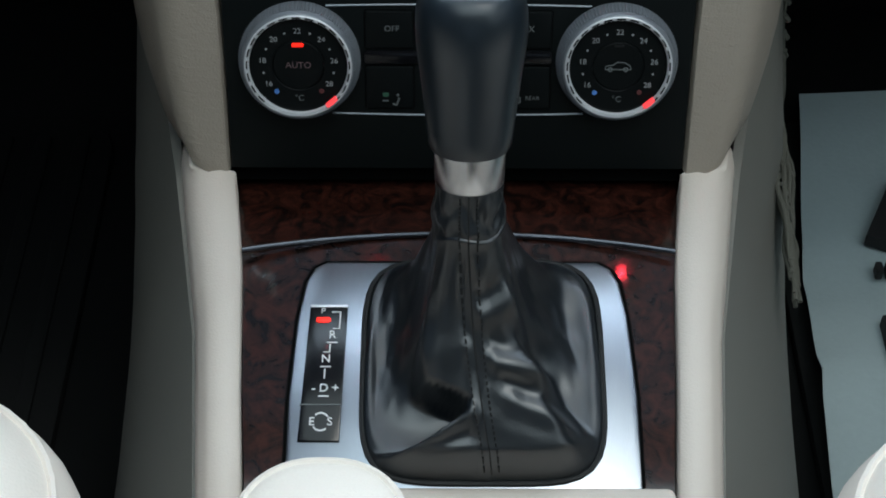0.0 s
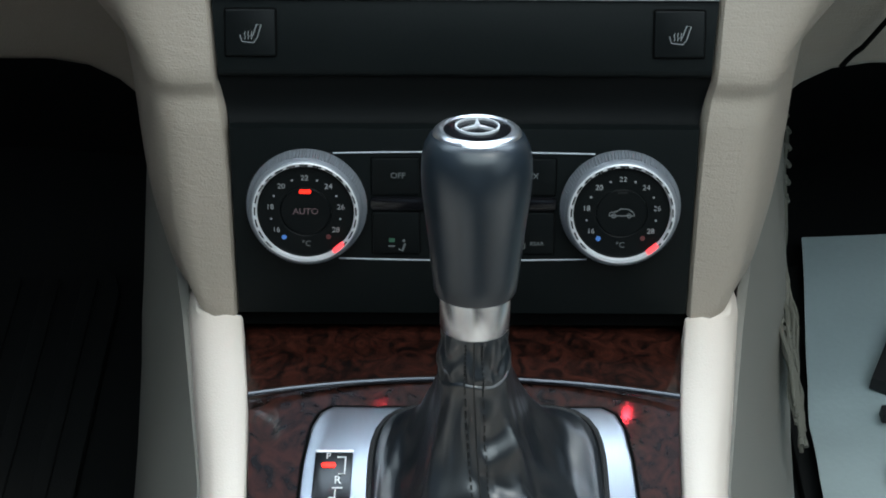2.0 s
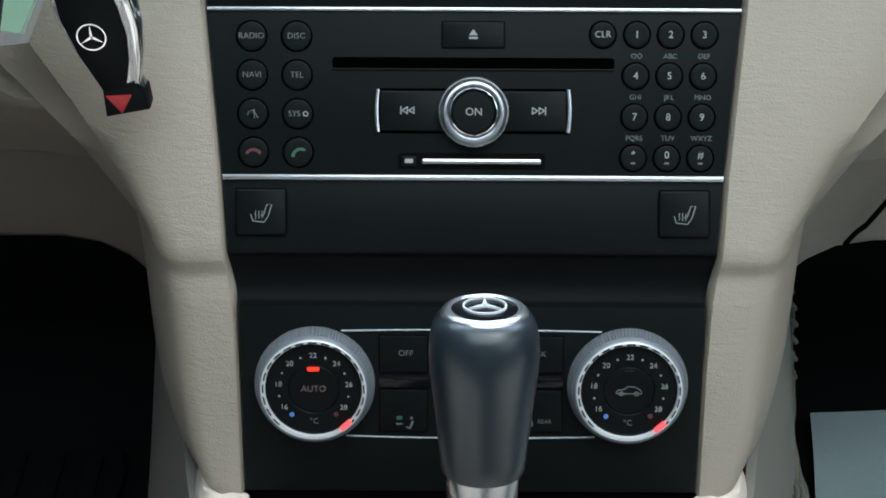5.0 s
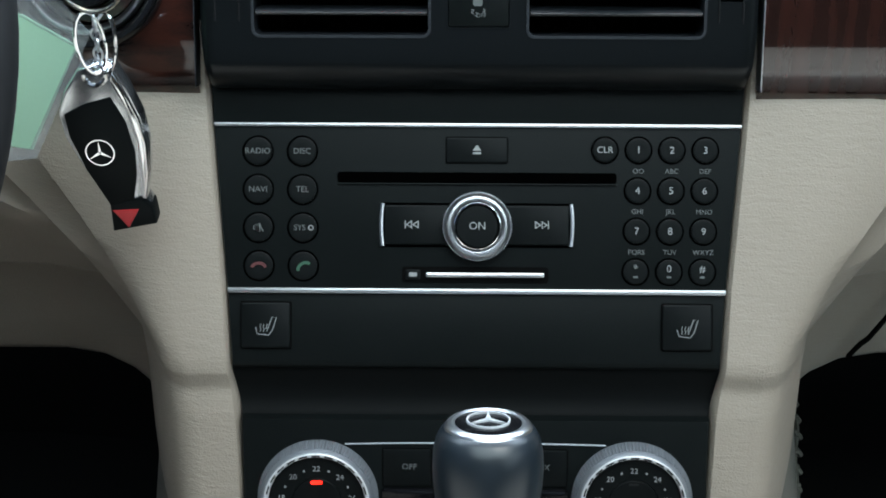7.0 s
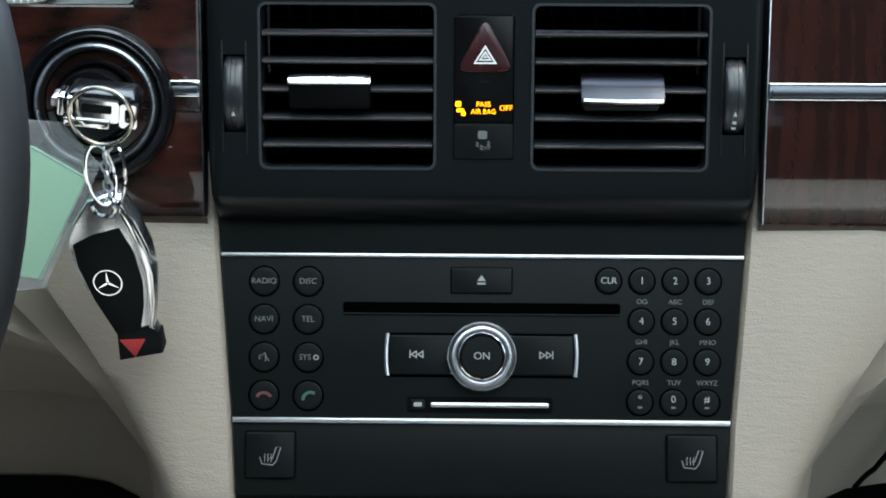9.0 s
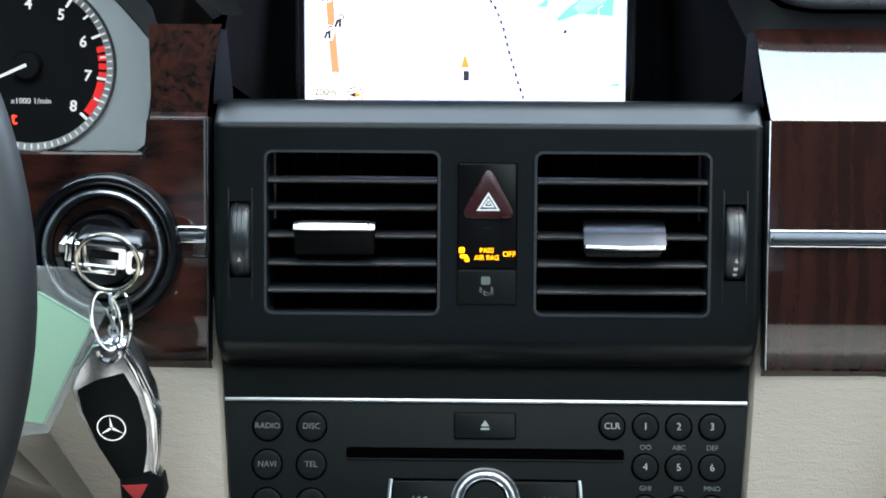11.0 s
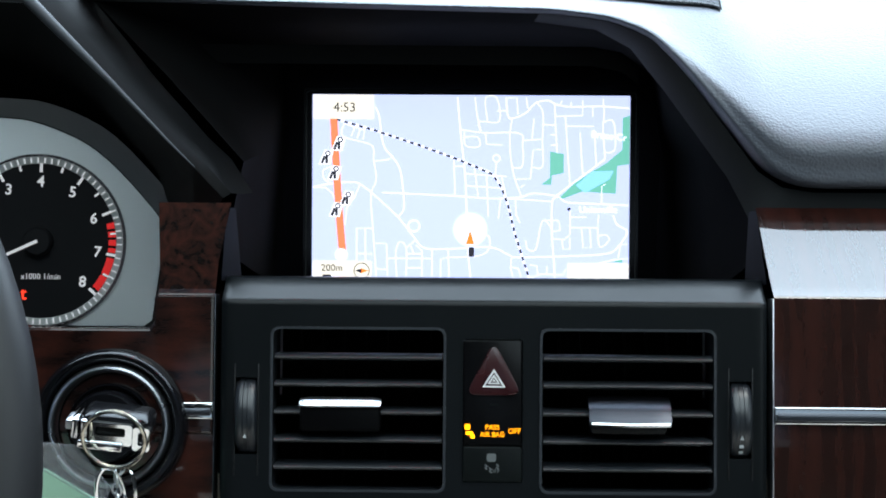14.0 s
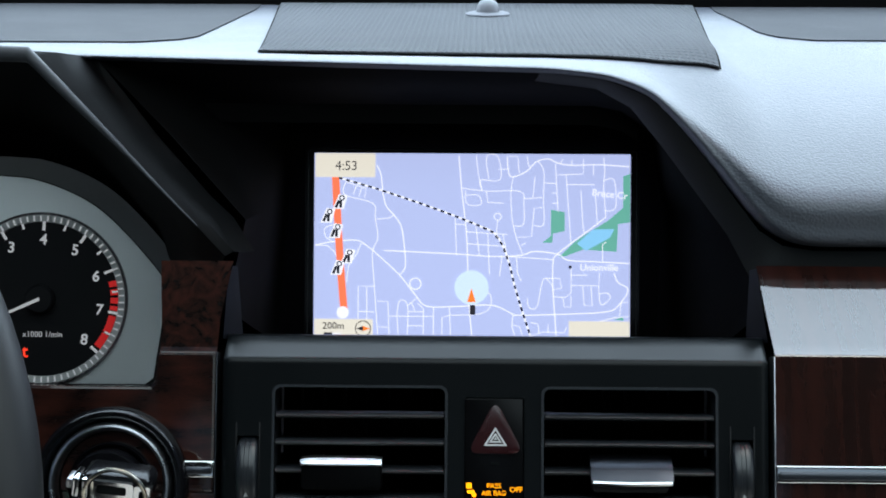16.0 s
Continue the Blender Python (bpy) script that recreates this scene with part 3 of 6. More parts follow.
# beige lower panels with their posts beside the centre stack
FRONT = [(0.335, 0.509), (0.3507, 0.5145), (0.4277, 0.5432), (0.4380, 0.5485), (0.4455, 0.5480), (0.4500, 0.5495), (0.4560, 0.5530), (0.53, 0.5975), (0.566, 0.6190)]
EDGE = [(0.335, 0.0930), (0.40, 0.0936), (0.4277, 0.0946), (0.438, 0.0962), (0.448, 0.0974), (0.474, 0.0990), (0.53, 0.1048), (0.566, 0.1075)]
CREASE = [(0.3495, 0.1105), (0.3505, 0.1130), (0.3525, 0.1152), (0.3562, 0.1176), (0.362, 0.1196), (0.3692, 0.1214), (0.3836, 0.1236), (0.3989, 0.1250), (0.4242, 0.1268), (0.4505, 0.1310), (0.4725, 0.1440), (0.496, 0.1625), (0.522, 0.1850), (0.566, 0.2280)]
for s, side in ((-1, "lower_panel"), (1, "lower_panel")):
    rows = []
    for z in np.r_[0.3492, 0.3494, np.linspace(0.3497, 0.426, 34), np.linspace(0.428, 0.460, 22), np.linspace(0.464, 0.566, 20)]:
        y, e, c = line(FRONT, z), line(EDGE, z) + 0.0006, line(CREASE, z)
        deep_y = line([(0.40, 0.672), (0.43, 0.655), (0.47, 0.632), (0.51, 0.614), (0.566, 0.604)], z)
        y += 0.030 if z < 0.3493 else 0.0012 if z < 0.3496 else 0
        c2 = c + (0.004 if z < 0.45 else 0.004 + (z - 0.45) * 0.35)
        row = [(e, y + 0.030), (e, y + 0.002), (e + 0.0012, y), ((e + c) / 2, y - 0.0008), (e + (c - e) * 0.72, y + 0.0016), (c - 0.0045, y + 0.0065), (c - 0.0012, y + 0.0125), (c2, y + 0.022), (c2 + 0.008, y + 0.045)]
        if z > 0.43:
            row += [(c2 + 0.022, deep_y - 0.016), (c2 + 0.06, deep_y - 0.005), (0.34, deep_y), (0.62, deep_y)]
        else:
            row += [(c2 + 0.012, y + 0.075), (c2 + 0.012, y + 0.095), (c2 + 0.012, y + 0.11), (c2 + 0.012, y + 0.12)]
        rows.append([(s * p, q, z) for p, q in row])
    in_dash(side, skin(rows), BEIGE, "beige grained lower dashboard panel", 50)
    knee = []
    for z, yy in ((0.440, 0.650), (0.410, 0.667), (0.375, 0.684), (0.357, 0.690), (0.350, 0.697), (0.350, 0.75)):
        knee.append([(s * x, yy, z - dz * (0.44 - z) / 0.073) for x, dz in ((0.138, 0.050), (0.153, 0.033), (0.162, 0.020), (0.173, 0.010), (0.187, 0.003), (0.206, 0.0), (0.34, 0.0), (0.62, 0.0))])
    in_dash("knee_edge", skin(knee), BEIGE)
    # dark back of the footwell
    in_dash("footwell_lining", skin([[(s * 0.15, 0.93, z), (s * 0.30, 0.95, z), (s * 0.62, 0.95, z)] for z in (0.09, 0.25, 0.42)]), CARPET, "black carpet lining of the footwell")

# edge of the glove box door
in_dash("glovebox_seam", tube([(0.1875, 0.6835, 0.3570), (0.1895, 0.6818, 0.3625), (0.1915, 0.6800, 0.3675), (0.1940, 0.6775, 0.3725), (0.1965, 0.6735, 0.3820), (0.1990, 0.6680, 0.3935), (0.2020, 0.6605, 0.4080)], 0.0014, 6), DARK)


# ---- walnut trims beside the vents ----
VENT = plane_pose(0, 0.6111, 0.60, 0.34)
VH = 1.0562


def vz(z):
    return (z - 0.60) * VH


wl = thing("wood_trim", VENT, "glossy reddish walnut trim round the ignition switch", "dashboard trim", "walnut trims")
body = [(-0.60, vz(0.5880)), (-0.1095, vz(0.5880)), (-0.1095, vz(0.6405)), (-0.1318, vz(0.6405)), (-0.1333, vz(0.6385)), (-0.1337, vz(0.6290)), (-0.1352, vz(0.6272)), (-0.60, vz(0.6272))]
part("trim_panel", slab(body, -0.02, 0.0, 0.0012), GRAINED, wl, sharp=5)
up = [[(-0.1318 + 0.0223 * k / 4, vz(0.6405) + v, n) for k in range(5)] for v, n in ((-0.0016, 0.0003), (-0.0008, -0.0002), (0.0013, -0.0026), (0.0016, -0.0028))]
for v, n, a, c in ((0.0550, -0.0029, -0.1318, -0.1086), (0.0650, -0.0030, -0.1322, -0.1066), (0.0785, -0.0032, -0.1326, -0.1038)):
    up.append([(a + (c - a) * k / 4, v, n) for k in range(5)])
part("upper_panel", skin(up), BURL, wl, "burl walnut corner piece", 18)
strip = part("chrome_strip", box(-0.1235, -0.1092, vz(0.5938), vz(0.6000), 0, 0.0022, 0.0006, 0.0005), CHROME, wl, "short polished chrome strip")
part("strip_inset", box(-0.1224, -0.1102, vz(0.5950), vz(0.5978), 0.0018, 0.0026, 0.0003, 0.0003), DARKSATIN, strip, "satin grey centre of the strip")
low = [(vz(0.5880), 0.0), (vz(0.5750), -0.0008), (vz(0.5640), -0.0026), (vz(0.5555), -0.0054), (vz(0.5490), -0.0088), (vz(0.5440), -0.0135), (vz(0.5430), -0.018), (vz(0.5460), -0.026)]
part("lower_panel", skin([[(x, v, n) for v, n in low] for x in (-0.60, -0.40, -0.25, -0.16, -0.1105, -0.1095)]), GRAINED, wl, sharp=50)
part("edge_trim", box(-0.1094, -0.1089, vz(0.549), vz(0.6400), -0.01, 0.0004, 0.0002, 0.0002), DARKSATIN, wl, "thin chrome end")

wr = thing("wood_trim", VENT, "glossy reddish walnut trim with a chrome strip on the passenger side", "dashboard trim", "walnut trims")
low = [(vz(0.5445), -0.026), (vz(0.5415), -0.018), (vz(0.5425), -0.0135), (vz(0.5475), -0.0088), (vz(0.5545), -0.0054), (vz(0.5635), -0.0026), (vz(0.5750), -0.0008), (vz(0.5880), 0.0)]
part("lower_panel", skin([[(x, v, n) for v, n in low] for x in (0.1095, 0.1105, 0.16, 0.25, 0.40, 0.60)]), UPRIGHT, wr, sharp=50)
prof = [(vz(0.5880), 0.0), (0.0, 0.0), (0.0340, 0.0), (0.0424, 0.0), (0.0429, -0.0003), (0.0433, -0.0010), (0.0472, -0.0055), (0.0507, -0.0094), (0.0572, -0.0164), (0.0635, -0.0229), (0.0700, -0.0291), (0.0762, -0.0349), (0.0805, -0.0410)]
part("trim_panel", skin([[(x, v, n) for v, n in prof] for x in (0.1095, 0.1105, 0.16, 0.25, 0.40, 0.60)]), UPRIGHT, wr, sharp=18)
strip = part("chrome_strip", box(0.1092, 0.60, vz(0.5938), vz(0.6002), 0, 0.0022, 0.0006, 0.0005), CHROME, wr, "long polished chrome strip")
part("strip_inset", box(0.1106, 0.599, vz(0.5950), vz(0.5980), 0.0018, 0.0026, 0.0003, 0.0003), DARKSATIN, strip, "satin grey centre of the strip")
part("edge_trim", box(0.1088, 0.1094, vz(0.548), vz(0.640), -0.01, 0.0006, 0.0002, 0.0002), SATIN, wr, "thin chrome end")


# ---- panel with the two centre air vents ----
vp = thing("centre_fascia", VENT, "charcoal plastic fascia holding two air vents", "fascia")


def vent_shape(x, y):
    n = 0.0
    if y > 0.0395:
        n = line([(0.0395, 0.0), (0.0402, -0.0004), (0.0410, -0.0013), (0.0490, -0.0110), (0.0496, -0.0130), (0.0500, -0.0185)], y)
    if y < -0.0440:
        k = (-0.0440 - y) / 0.0120
        n = -0.0140 * (1 - math.sqrt(max(0, 1 - min(1, k) ** 2)))
    e = (abs(x) - 0.1040) / 0.0028
    if e > 0:
        n -= 0.0014 * e * e
    f = 1.0 if y > -0.040 else 1 - 0.030 * (-0.040 - y) / 0.016
    return (x * f, y, n)


VX0, VX1, VY0, VY1 = 0.0192, 0.0862, -0.0336, 0.0290
cuts_x = sorted([s * x for s in (-1, 1) for x in (VX0, VX1, 0.0118, 0.0917, 0.1011, 0.1040, 0.1050, 0.1060, 0.1068)])
cuts_y = [-0.0560, -0.0555, -0.054, -0.052, -0.049, -0.046, -0.044, VY0, -0.0303, -0.0202, 0.0098, 0.0255, VY1, 0.0380, 0.0395, 0.0402, 0.0410, 0.0450, 0.0490, 0.0496, 0.0500]
holes = [(VX0, VX1, VY0, VY1), (-VX1, -VX0, VY0, VY1), (-0.0118, 0.0118, -0.0303, 0.0255), (0.0917, 0.1011, -0.0202, 0.0098), (-0.1011, -0.0917, -0.0202, 0.0098)]
part("housing", plate(cuts_x, cuts_y, holes, vent_shape, 0.024), VENTP, vp, sharp=30)

for s in (-1, 1):
    x0, x1 = sorted((s * 0.1012, s * 0.1120))
    part("edge_gap", block(x0, x1, -0.0600, 0.0440, -0.026, -0.020), DARK, vp)
SLATS = [0.0180, 0.0074, -0.0035, -0.0144, -0.0250]
for s in (-1, 1):
    a, c = (VX0, VX1) if s > 0 else (-VX1, -VX0)
    av = thing("air_vent", VENT, "rectangular air vent with black slats and a " + ("chrome-edged" if s < 0 else "satin chrome") + " slider tab", "air vent", "centre air vents")
    o = rounded(a - 0.0009, c + 0.0009, VY0 - 0.0009, VY1 + 0.0009, 0.0033, 5)
    i = rounded(a + 0.0001, c - 0.0001, VY0 + 0.0001, VY1 - 0.0001, 0.0026, 5)
    part("frame", ring_slab(o, i, -0.012, 0.0007), EDGE_TRIM, av)
    part("duct", block(a, c, VY0, VY1, -0.034, -0.031), DARK, av)
    for y in SLATS:
        b = bmesh.new()
        sec = [(0.0012, -0.0032), (0.0011, -0.0016), (0.0007, -0.0005), (0.0000, 0.0), (-0.0006, -0.0003), (-0.0010, -0.0012), (-0.0012, -0.0024), (-0.0014, -0.0180), (0.0000, -0.0180)]
        r0, r1 = ([b.verts.new((x, y + p + 0.0015 * (1 if q < -0.01 else 0), q)) for p, q in sec] for x in (a + 0.0006, c - 0.0006))
        bridge(b, r0, r1)
        b.faces.new(r0[::-1])
        b.faces.new(r1)
        part("slat", b, EDGE_TRIM, av)
    for k in range(7):
        x = a + (c - a) * (k + 0.9) / 7.6
        part("vane", box(x - 0.0005, x + 0.0005, VY0 + 0.001, VY1 - 0.001, -0.030, -0.0235, 0.0002, 0.0002), DARK, av)
    if s < 0:
        t0, t1, y0, y1 = -0.0752, -0.0437, -0.0108, 0.0027
        tab = part("slider_tab", box(t0, t1, y0, y1 - 0.0022, -0.004, 0.0036, 0.0015, 0.0012), TAB_BLACK, av)
        arc = [(0.0, 0.0046)] + [(0.0040 * math.sin(radians(a)), 0.0012 + 0.0040 * math.cos(radians(a))) for a in range(10, 91, 10)] + [(0.0040, -0.004), (0.0, -0.004)]
        cap = [[(x, y1 - 0.0040 + 0.92 * p * (0.86 if k in (0, 10) else 1), q * (0.9 if k in (0, 10) else 1)) for p, q in arc] for k, x in enumerate(np.linspace(t0, t1, 11))]
        part("chrome_edge", skin(cap, closed=True), TABCHROME, tab, "bright chrome edge")
    else:
        t0, t1 = 0.0373, 0.0688
        tab = part("slider_tab", box(t0 + 0.001, t1 - 0.001, -0.0110, -0.001, -0.006, 0.0005, 0.0015, 0.0008), BLACK, av)
        prof = [(0.0040, -0.006), (0.0036, -0.001), (0.0022, 0.0030), (-0.0015, 0.0066), (-0.0058, 0.0092), (-0.0070, 0.0090), (-0.0078, 0.0072), (-0.0076, 0.0050), (-0.0030, 0.0020)]
        rows = []
        for k, x in enumerate(np.linspace(t0, t1, 9)):
            e = 0.92 if k in (0, 8) else 1.0
            rows.append([(x, -0.0005 + p * e, q * e) for p, q in prof])
        part("chrome_cover", skin(rows, closed=True), TAB_SATIN, tab, "satin chrome grip")
        part("chrome_lip", tube([(x, -0.0005 - 0.0066 + 0.0004 * abs(x - (t0 + t1) / 2) / 0.016, 0.0086) for x in np.linspace(t0 + 0.0006, t1 - 0.0006, 9)], 0.0011, 8), CHROME, tab, "polished lower lip")

for s in (-1, 1):
    tw = thing("vent_thumbwheel", VENT, "black ribbed thumbwheel beside an air vent", "thumbwheel", "vent thumbwheels")
    rows = []
    for k in range(25):
        a = radians(-64 + 128 * k / 24)
        y, n = -0.0052 + 0.0161 * math.sin(a), -0.0072 + 0.0125 * math.cos(a)
        w = 1 - 0.30 * (abs(a) / radians(64)) ** 6
        rows.append([(s * 0.0964 + dx * w, y, n - dn) for dx, dn in ((-0.0043, 0.007), (-0.0043, 0.0018), (-0.0040, 0.0009), (-0.0033, 0.0003), (-0.0022, 0.0), (-0.0010, 0.0), (-0.0008, 0.0003), (0.0008, 0.0003), (0.0010, 0.0), (0.0022, 0.0), (0.0033, 0.0003), (0.0040, 0.0009), (0.0043, 0.0018), (0.0043, 0.007))])
    part("wheel", skin(rows), surface("thumbwheel_rubber", (0.010, 0.012, 0.015), 0.30, var=0.1, spec=0.7) if s < 0 else bpy.data.materials["thumbwheel_rubber"], tw, sharp=50)
    part("slot_floor", block(s * 0.0964 - 0.0047, s * 0.0964 + 0.0047, -0.0202, 0.0098, -0.018, -0.016), DARK, tw)
    for e in (-1, 1):
        part("slot_edge", box(s * 0.0964 + e * 0.0046 - 0.0003, s * 0.0964 + e * 0.0046 + 0.0003, -0.0285, 0.0150, -0.001, 0.0005, 0.0002, 0.0002), BLACK, tw)
    for k, y in enumerate((-0.0136,) if s < 0 else (-0.0126, -0.0158, -0.0180)):
        n = -0.0068 + 0.0125 * math.cos(math.asin((y + 0.0052) / 0.0161))
        pts = [(s * 0.0964 - 0.0008, y), (s * 0.0964 + 0.0008, y), (s * 0.0964, y + 0.0018)] if k == 0 else rounded(s * 0.0964 - 0.0008, s * 0.0964 + 0.0008, y, y + 0.0012, 0.0002, 2)
        part("arrow_mark" if k == 0 else "scale_mark", slab(pts, n - 0.002, n + 0.0002), INK, tw)

hz = thing("hazard_switch", VENT, "gloss black hazard switch with red triangle and lit amber lamp", "hazard switch")
part("glossy_face", box(-0.0117, 0.0117, -0.0160, 0.0254, -0.006, -0.0004, 0.0012, 0.0005), BLACKGLASS, hz)
part("rim", ring_slab(rounded(-0.0121, 0.0121, -0.0308, 0.0258, 0.0012), rounded(-0.0117, 0.0117, -0.0303, 0.0254, 0.0010), -0.004, 0.0005), VENTP, hz)


def rounded_triangle(cx, y0, y1, half, r):
    a, c, d = Vector((cx - half, y0)), Vector((cx + half, y0)), Vector((cx, y1))
    out = []
    for p, q, w in ((a, d, c), (c, a, d), (d, c, a)):
        for k in range(5):
            t = k / 4
            e, f = p + (q - p).normalized() * r, p + (w - p).normalized() * r
            out.append(tuple((1 - t) ** 2 * e + 2 * t * (1 - t) * p + t * t * f))
    return out


part("triangle_lens", slab(rounded_triangle(0.0004, 0.0036, 0.0248, 0.0112, 0.0050), -0.002, 0.0008, 0.0006), HAZ, hz, "dark red triangle lens")
for y0, y1, h, g in ((0.0067, 0.0140, 0.0046, 0.0012), (0.0080, 0.0118, 0.0025, 0.0010)):
    tri = lambda k: [(0.0004 - (h - k * 1.9), y0 + k), (0.0004 + (h - k * 1.9), y0 + k), (0.0004, y1 - k * 2.0)]
    part("triangle_mark", ring_slab(tri(0), tri(g * 0.55), 0.0006, 0.0010), MARK, hz)
part("triangle_dot", slab([(-0.0003, 0.0090), (0.0011, 0.0090), (0.0004, 0.0101)], 0.0006, 0.0010), MARK, hz)
part("sensor_mark", box(-0.0015, 0.0023, -0.0006, 0.0002, -0.001, -0.0001, 0.0003, 0), KEYCAP, hz)
for x, y, w, h in ((-0.0098, -0.0088, 0.0022, 0.0022), (-0.0090, -0.0112, 0.0030, 0.0014), (-0.0078, -0.0125, 0.0018, 0.0016)):
    part("lamp_symbol", box(x - w / 2, x + w / 2, y - h / 2, y + h / 2, -0.001, 0.0, 0.0005, 0), AMBER, hz)
letters("PASS", 0.0027, -0.0001, -0.0089, 0.0, AMBER, hz, "lit amber lettering")
letters("AIR BAG", 0.0027, -0.0001, -0.0117, 0.0, AMBER, hz, "lit amber lettering", 0.95)
letters("OFF", 0.0029, 0.0086, -0.0103, 0.0, AMBER, hz, "lit amber lettering")
esp = part("stability_button", box(-0.0116, 0.0116, -0.0301, -0.0163, -0.006, 0.0004, 0.0010, 0.0006), PANEL, hz, "matt black stability control button")
part("car_symbol", slab(rounded(-0.0022, 0.0014, -0.0222, -0.0190, 0.0008), 0.0004, 0.0007), INK_DIM, esp)
for k, (x, y) in enumerate(((-0.0028, -0.0234), (0.0016, -0.0232), (-0.0012, -0.0246))):
    part("skid_mark", stroke([(x, y), (x + 0.0009, y - 0.0006), (x, y - 0.0012), (x + 0.0009, y - 0.0018)], 0.0006, 0.0004, 0.0007), INK_DIM, esp)
letters("OFF", 0.0022, 0.0009, -0.0258, 0.0006, INK_DIM, esp)


# ---- radio ----
RADIO = plane_pose(0, 0.5809, 0.50, 0.62)
radio = thing("car_radio", RADIO, "charcoal car radio with round buttons and a silver volume knob", "car radio")


def half_width(y):
    return line([(-0.0615, 0.0964), (-0.0304, 0.0986), (0.0353, 0.1044), (0.055, 0.1060)], y)


def trapeze(y0, y1, inset=0.0):
    return [(-half_width(y0) + inset, y0), (half_width(y0) - inset, y0), (half_width(y1) - inset, y1), (-half_width(y1) + inset, y1)]


part("faceplate", slab(trapeze(-0.0296, 0.0346), -0.03, 0.0, 0.0006), PANEL, radio)
part("upper_fascia", slab(trapeze(0.0358, 0.056), -0.03, -0.0006, 0.0006), PANEL, radio)
part("silver_line", slab(trapeze(0.0344, 0.0360), -0.004, 0.0012, 0.0005), SILVER, radio, "thin silver trim line")
part("silver_line", slab(trapeze(-0.0316, -0.0294), -0.004, 0.0014, 0.0006), SILVER, radio, "silver trim line")


def round_button(parent, x, y, r, label=""):
    part("button_gap", ring_slab(disc(x, y, r + 0.0007, 28), disc(x, y, r - 0.0003, 28), -0.001, 0.00018), SLOT_SHADE, parent)
    b = lathe([(r, -0.001), (r, 0.0005), (r - 0.0003, 0.0007), (r - 0.0007, 0.0008), (r * 0.5, 0.0007), (0.0004, 0.0007)], x, y, 28)
    return part("button", b, KEYCAP, parent, label)


LEFT_KEYS = [["RADIO", "DISC"], ["NAVI", "TEL"], ["", "SYS"], ["end", "call"]]
for j, row in enumerate(LEFT_KEYS):
    for i, word in enumerate(row):
        x, y = -0.0869 + 0.0176 * i + 0.0002 * j, 0.0246 - 0.01513 * j
        key = round_button(radio, x, y, 0.0056)
        if word == "SYS":
            letters("SYS", 0.0032, x - 0.0012, y, 0.0011, INK_DIM, key)
            part("clock_mark", ring_slab(disc(x + 0.0032, y, 0.0011, 12), disc(x + 0.0032, y, 0.0007, 12), 0.0009, 0.0012), INK, key)
        elif word in ("end", "call"):
            m = INK_RED if word == "end" else INK_GREEN
            pts = [(x + 0.0028 * math.cos(a), y - 0.0012 + 0.0022 * math.sin(a)) for a in np.linspace(0.25, math.pi - 0.25, 9)]
            if word == "call":
                pts = [(x + (p - x) * 0.85 - (q - y) * 0.5, y + (q - y) * 0.85 + (p - x) * 0.5) for p, q in pts]
            part("handset_mark", stroke(pts, 0.0012, 0.0008, 0.0012), m, key)
        elif word == "":
            part("speaker_mark", stroke([(x - 0.0018, y), (x - 0.0018, y - 0.0007), (x - 0.0008, y - 0.0007), (x + 0.0006, y - 0.0018), (x + 0.0006, y + 0.0018), (x - 0.0008, y + 0.0007), (x - 0.0018, y + 0.0007), (x - 0.0018, y)], 0.0004, 0.0008, 0.0012), INK_DIM, key)
            part("cross_mark", stroke([(x + 0.0002, y + 0.0016), (x + 0.0020, y - 0.0016)], 0.0004, 0.0009, 0.0013), INK_DIM, key)
        else:
            letters(word, 0.0033, x, y, 0.0011, INK_DIM, key)
PAD_KEYS = [["1", "2", "3"], ["4", "5", "6"], ["7", "8", "9"], ["*", "0", "#"]]
UNDER = [["OO", "ABC", "DEF"], ["GHI", "JKL", "MNO"], ["PQRS", "TUV", "WXYZ"]]
for j, row in enumerate(PAD_KEYS):
    for i, word in enumerate(row):
        x, y = 0.0638 + 0.01320 * i - 0.0003 * j, 0.0257 - 0.01603 * j
        key = round_button(radio, x, y, 0.0049)
        letters(word, 0.0040, x, y + (0.0012 if j == 3 else 0), 0.0011, INK, key)
        if j == 3:
            part("key_mark", box(x - 0.0009, x + 0.0009, y - 0.0024, y - 0.0016, 0.0006, 0.0012, 0.0003, 0), INK_DIM, key)
        else:
            letters(UNDER[j][i], 0.0028, x, y - 0.0083, 0.0002, INK_DIM, radio)
letters("CLR", 0.0036, 0.0505, 0.0257, 0.0011, INK, round_button(radio, 0.0505, 0.0257, 0.0049))
part("button_gap", box(-0.0126, 0.0124, 0.0200, 0.0308, -0.001, 0.00018, 0.0008, 0), DARK, radio)
ej = part("eject_button", box(-0.0122, 0.0120, 0.0204, 0.0304, -0.001, 0.0010, 0.0006, 0.0005), KEYCAP, radio)
part("eject_mark", slab([(-0.0018, 0.0252), (0.0016, 0.0252), (-0.0001, 0.0276)], 0.0009, 0.0013), INK, ej)
part("eject_mark", box(-0.0018, 0.0016, 0.0238, 0.0246, 0.0009, 0.0013, 0.0001, 0), INK, ej)
# no opening here: a flat black strip gives the slot's inner shade
part("disc_slot", box(-0.0553, 0.0552, 0.0124, 0.0166, -0.001, 0.00025, 0.0012, 0), SLOT_SHADE, radio, "disc slot as a flat strip, its shade put in as black")
part("slot_lip", box(-0.0553, 0.0552, 0.0116, 0.0123, -0.001, 0.0009, 0.0003, 0.0003), PANEL, radio)
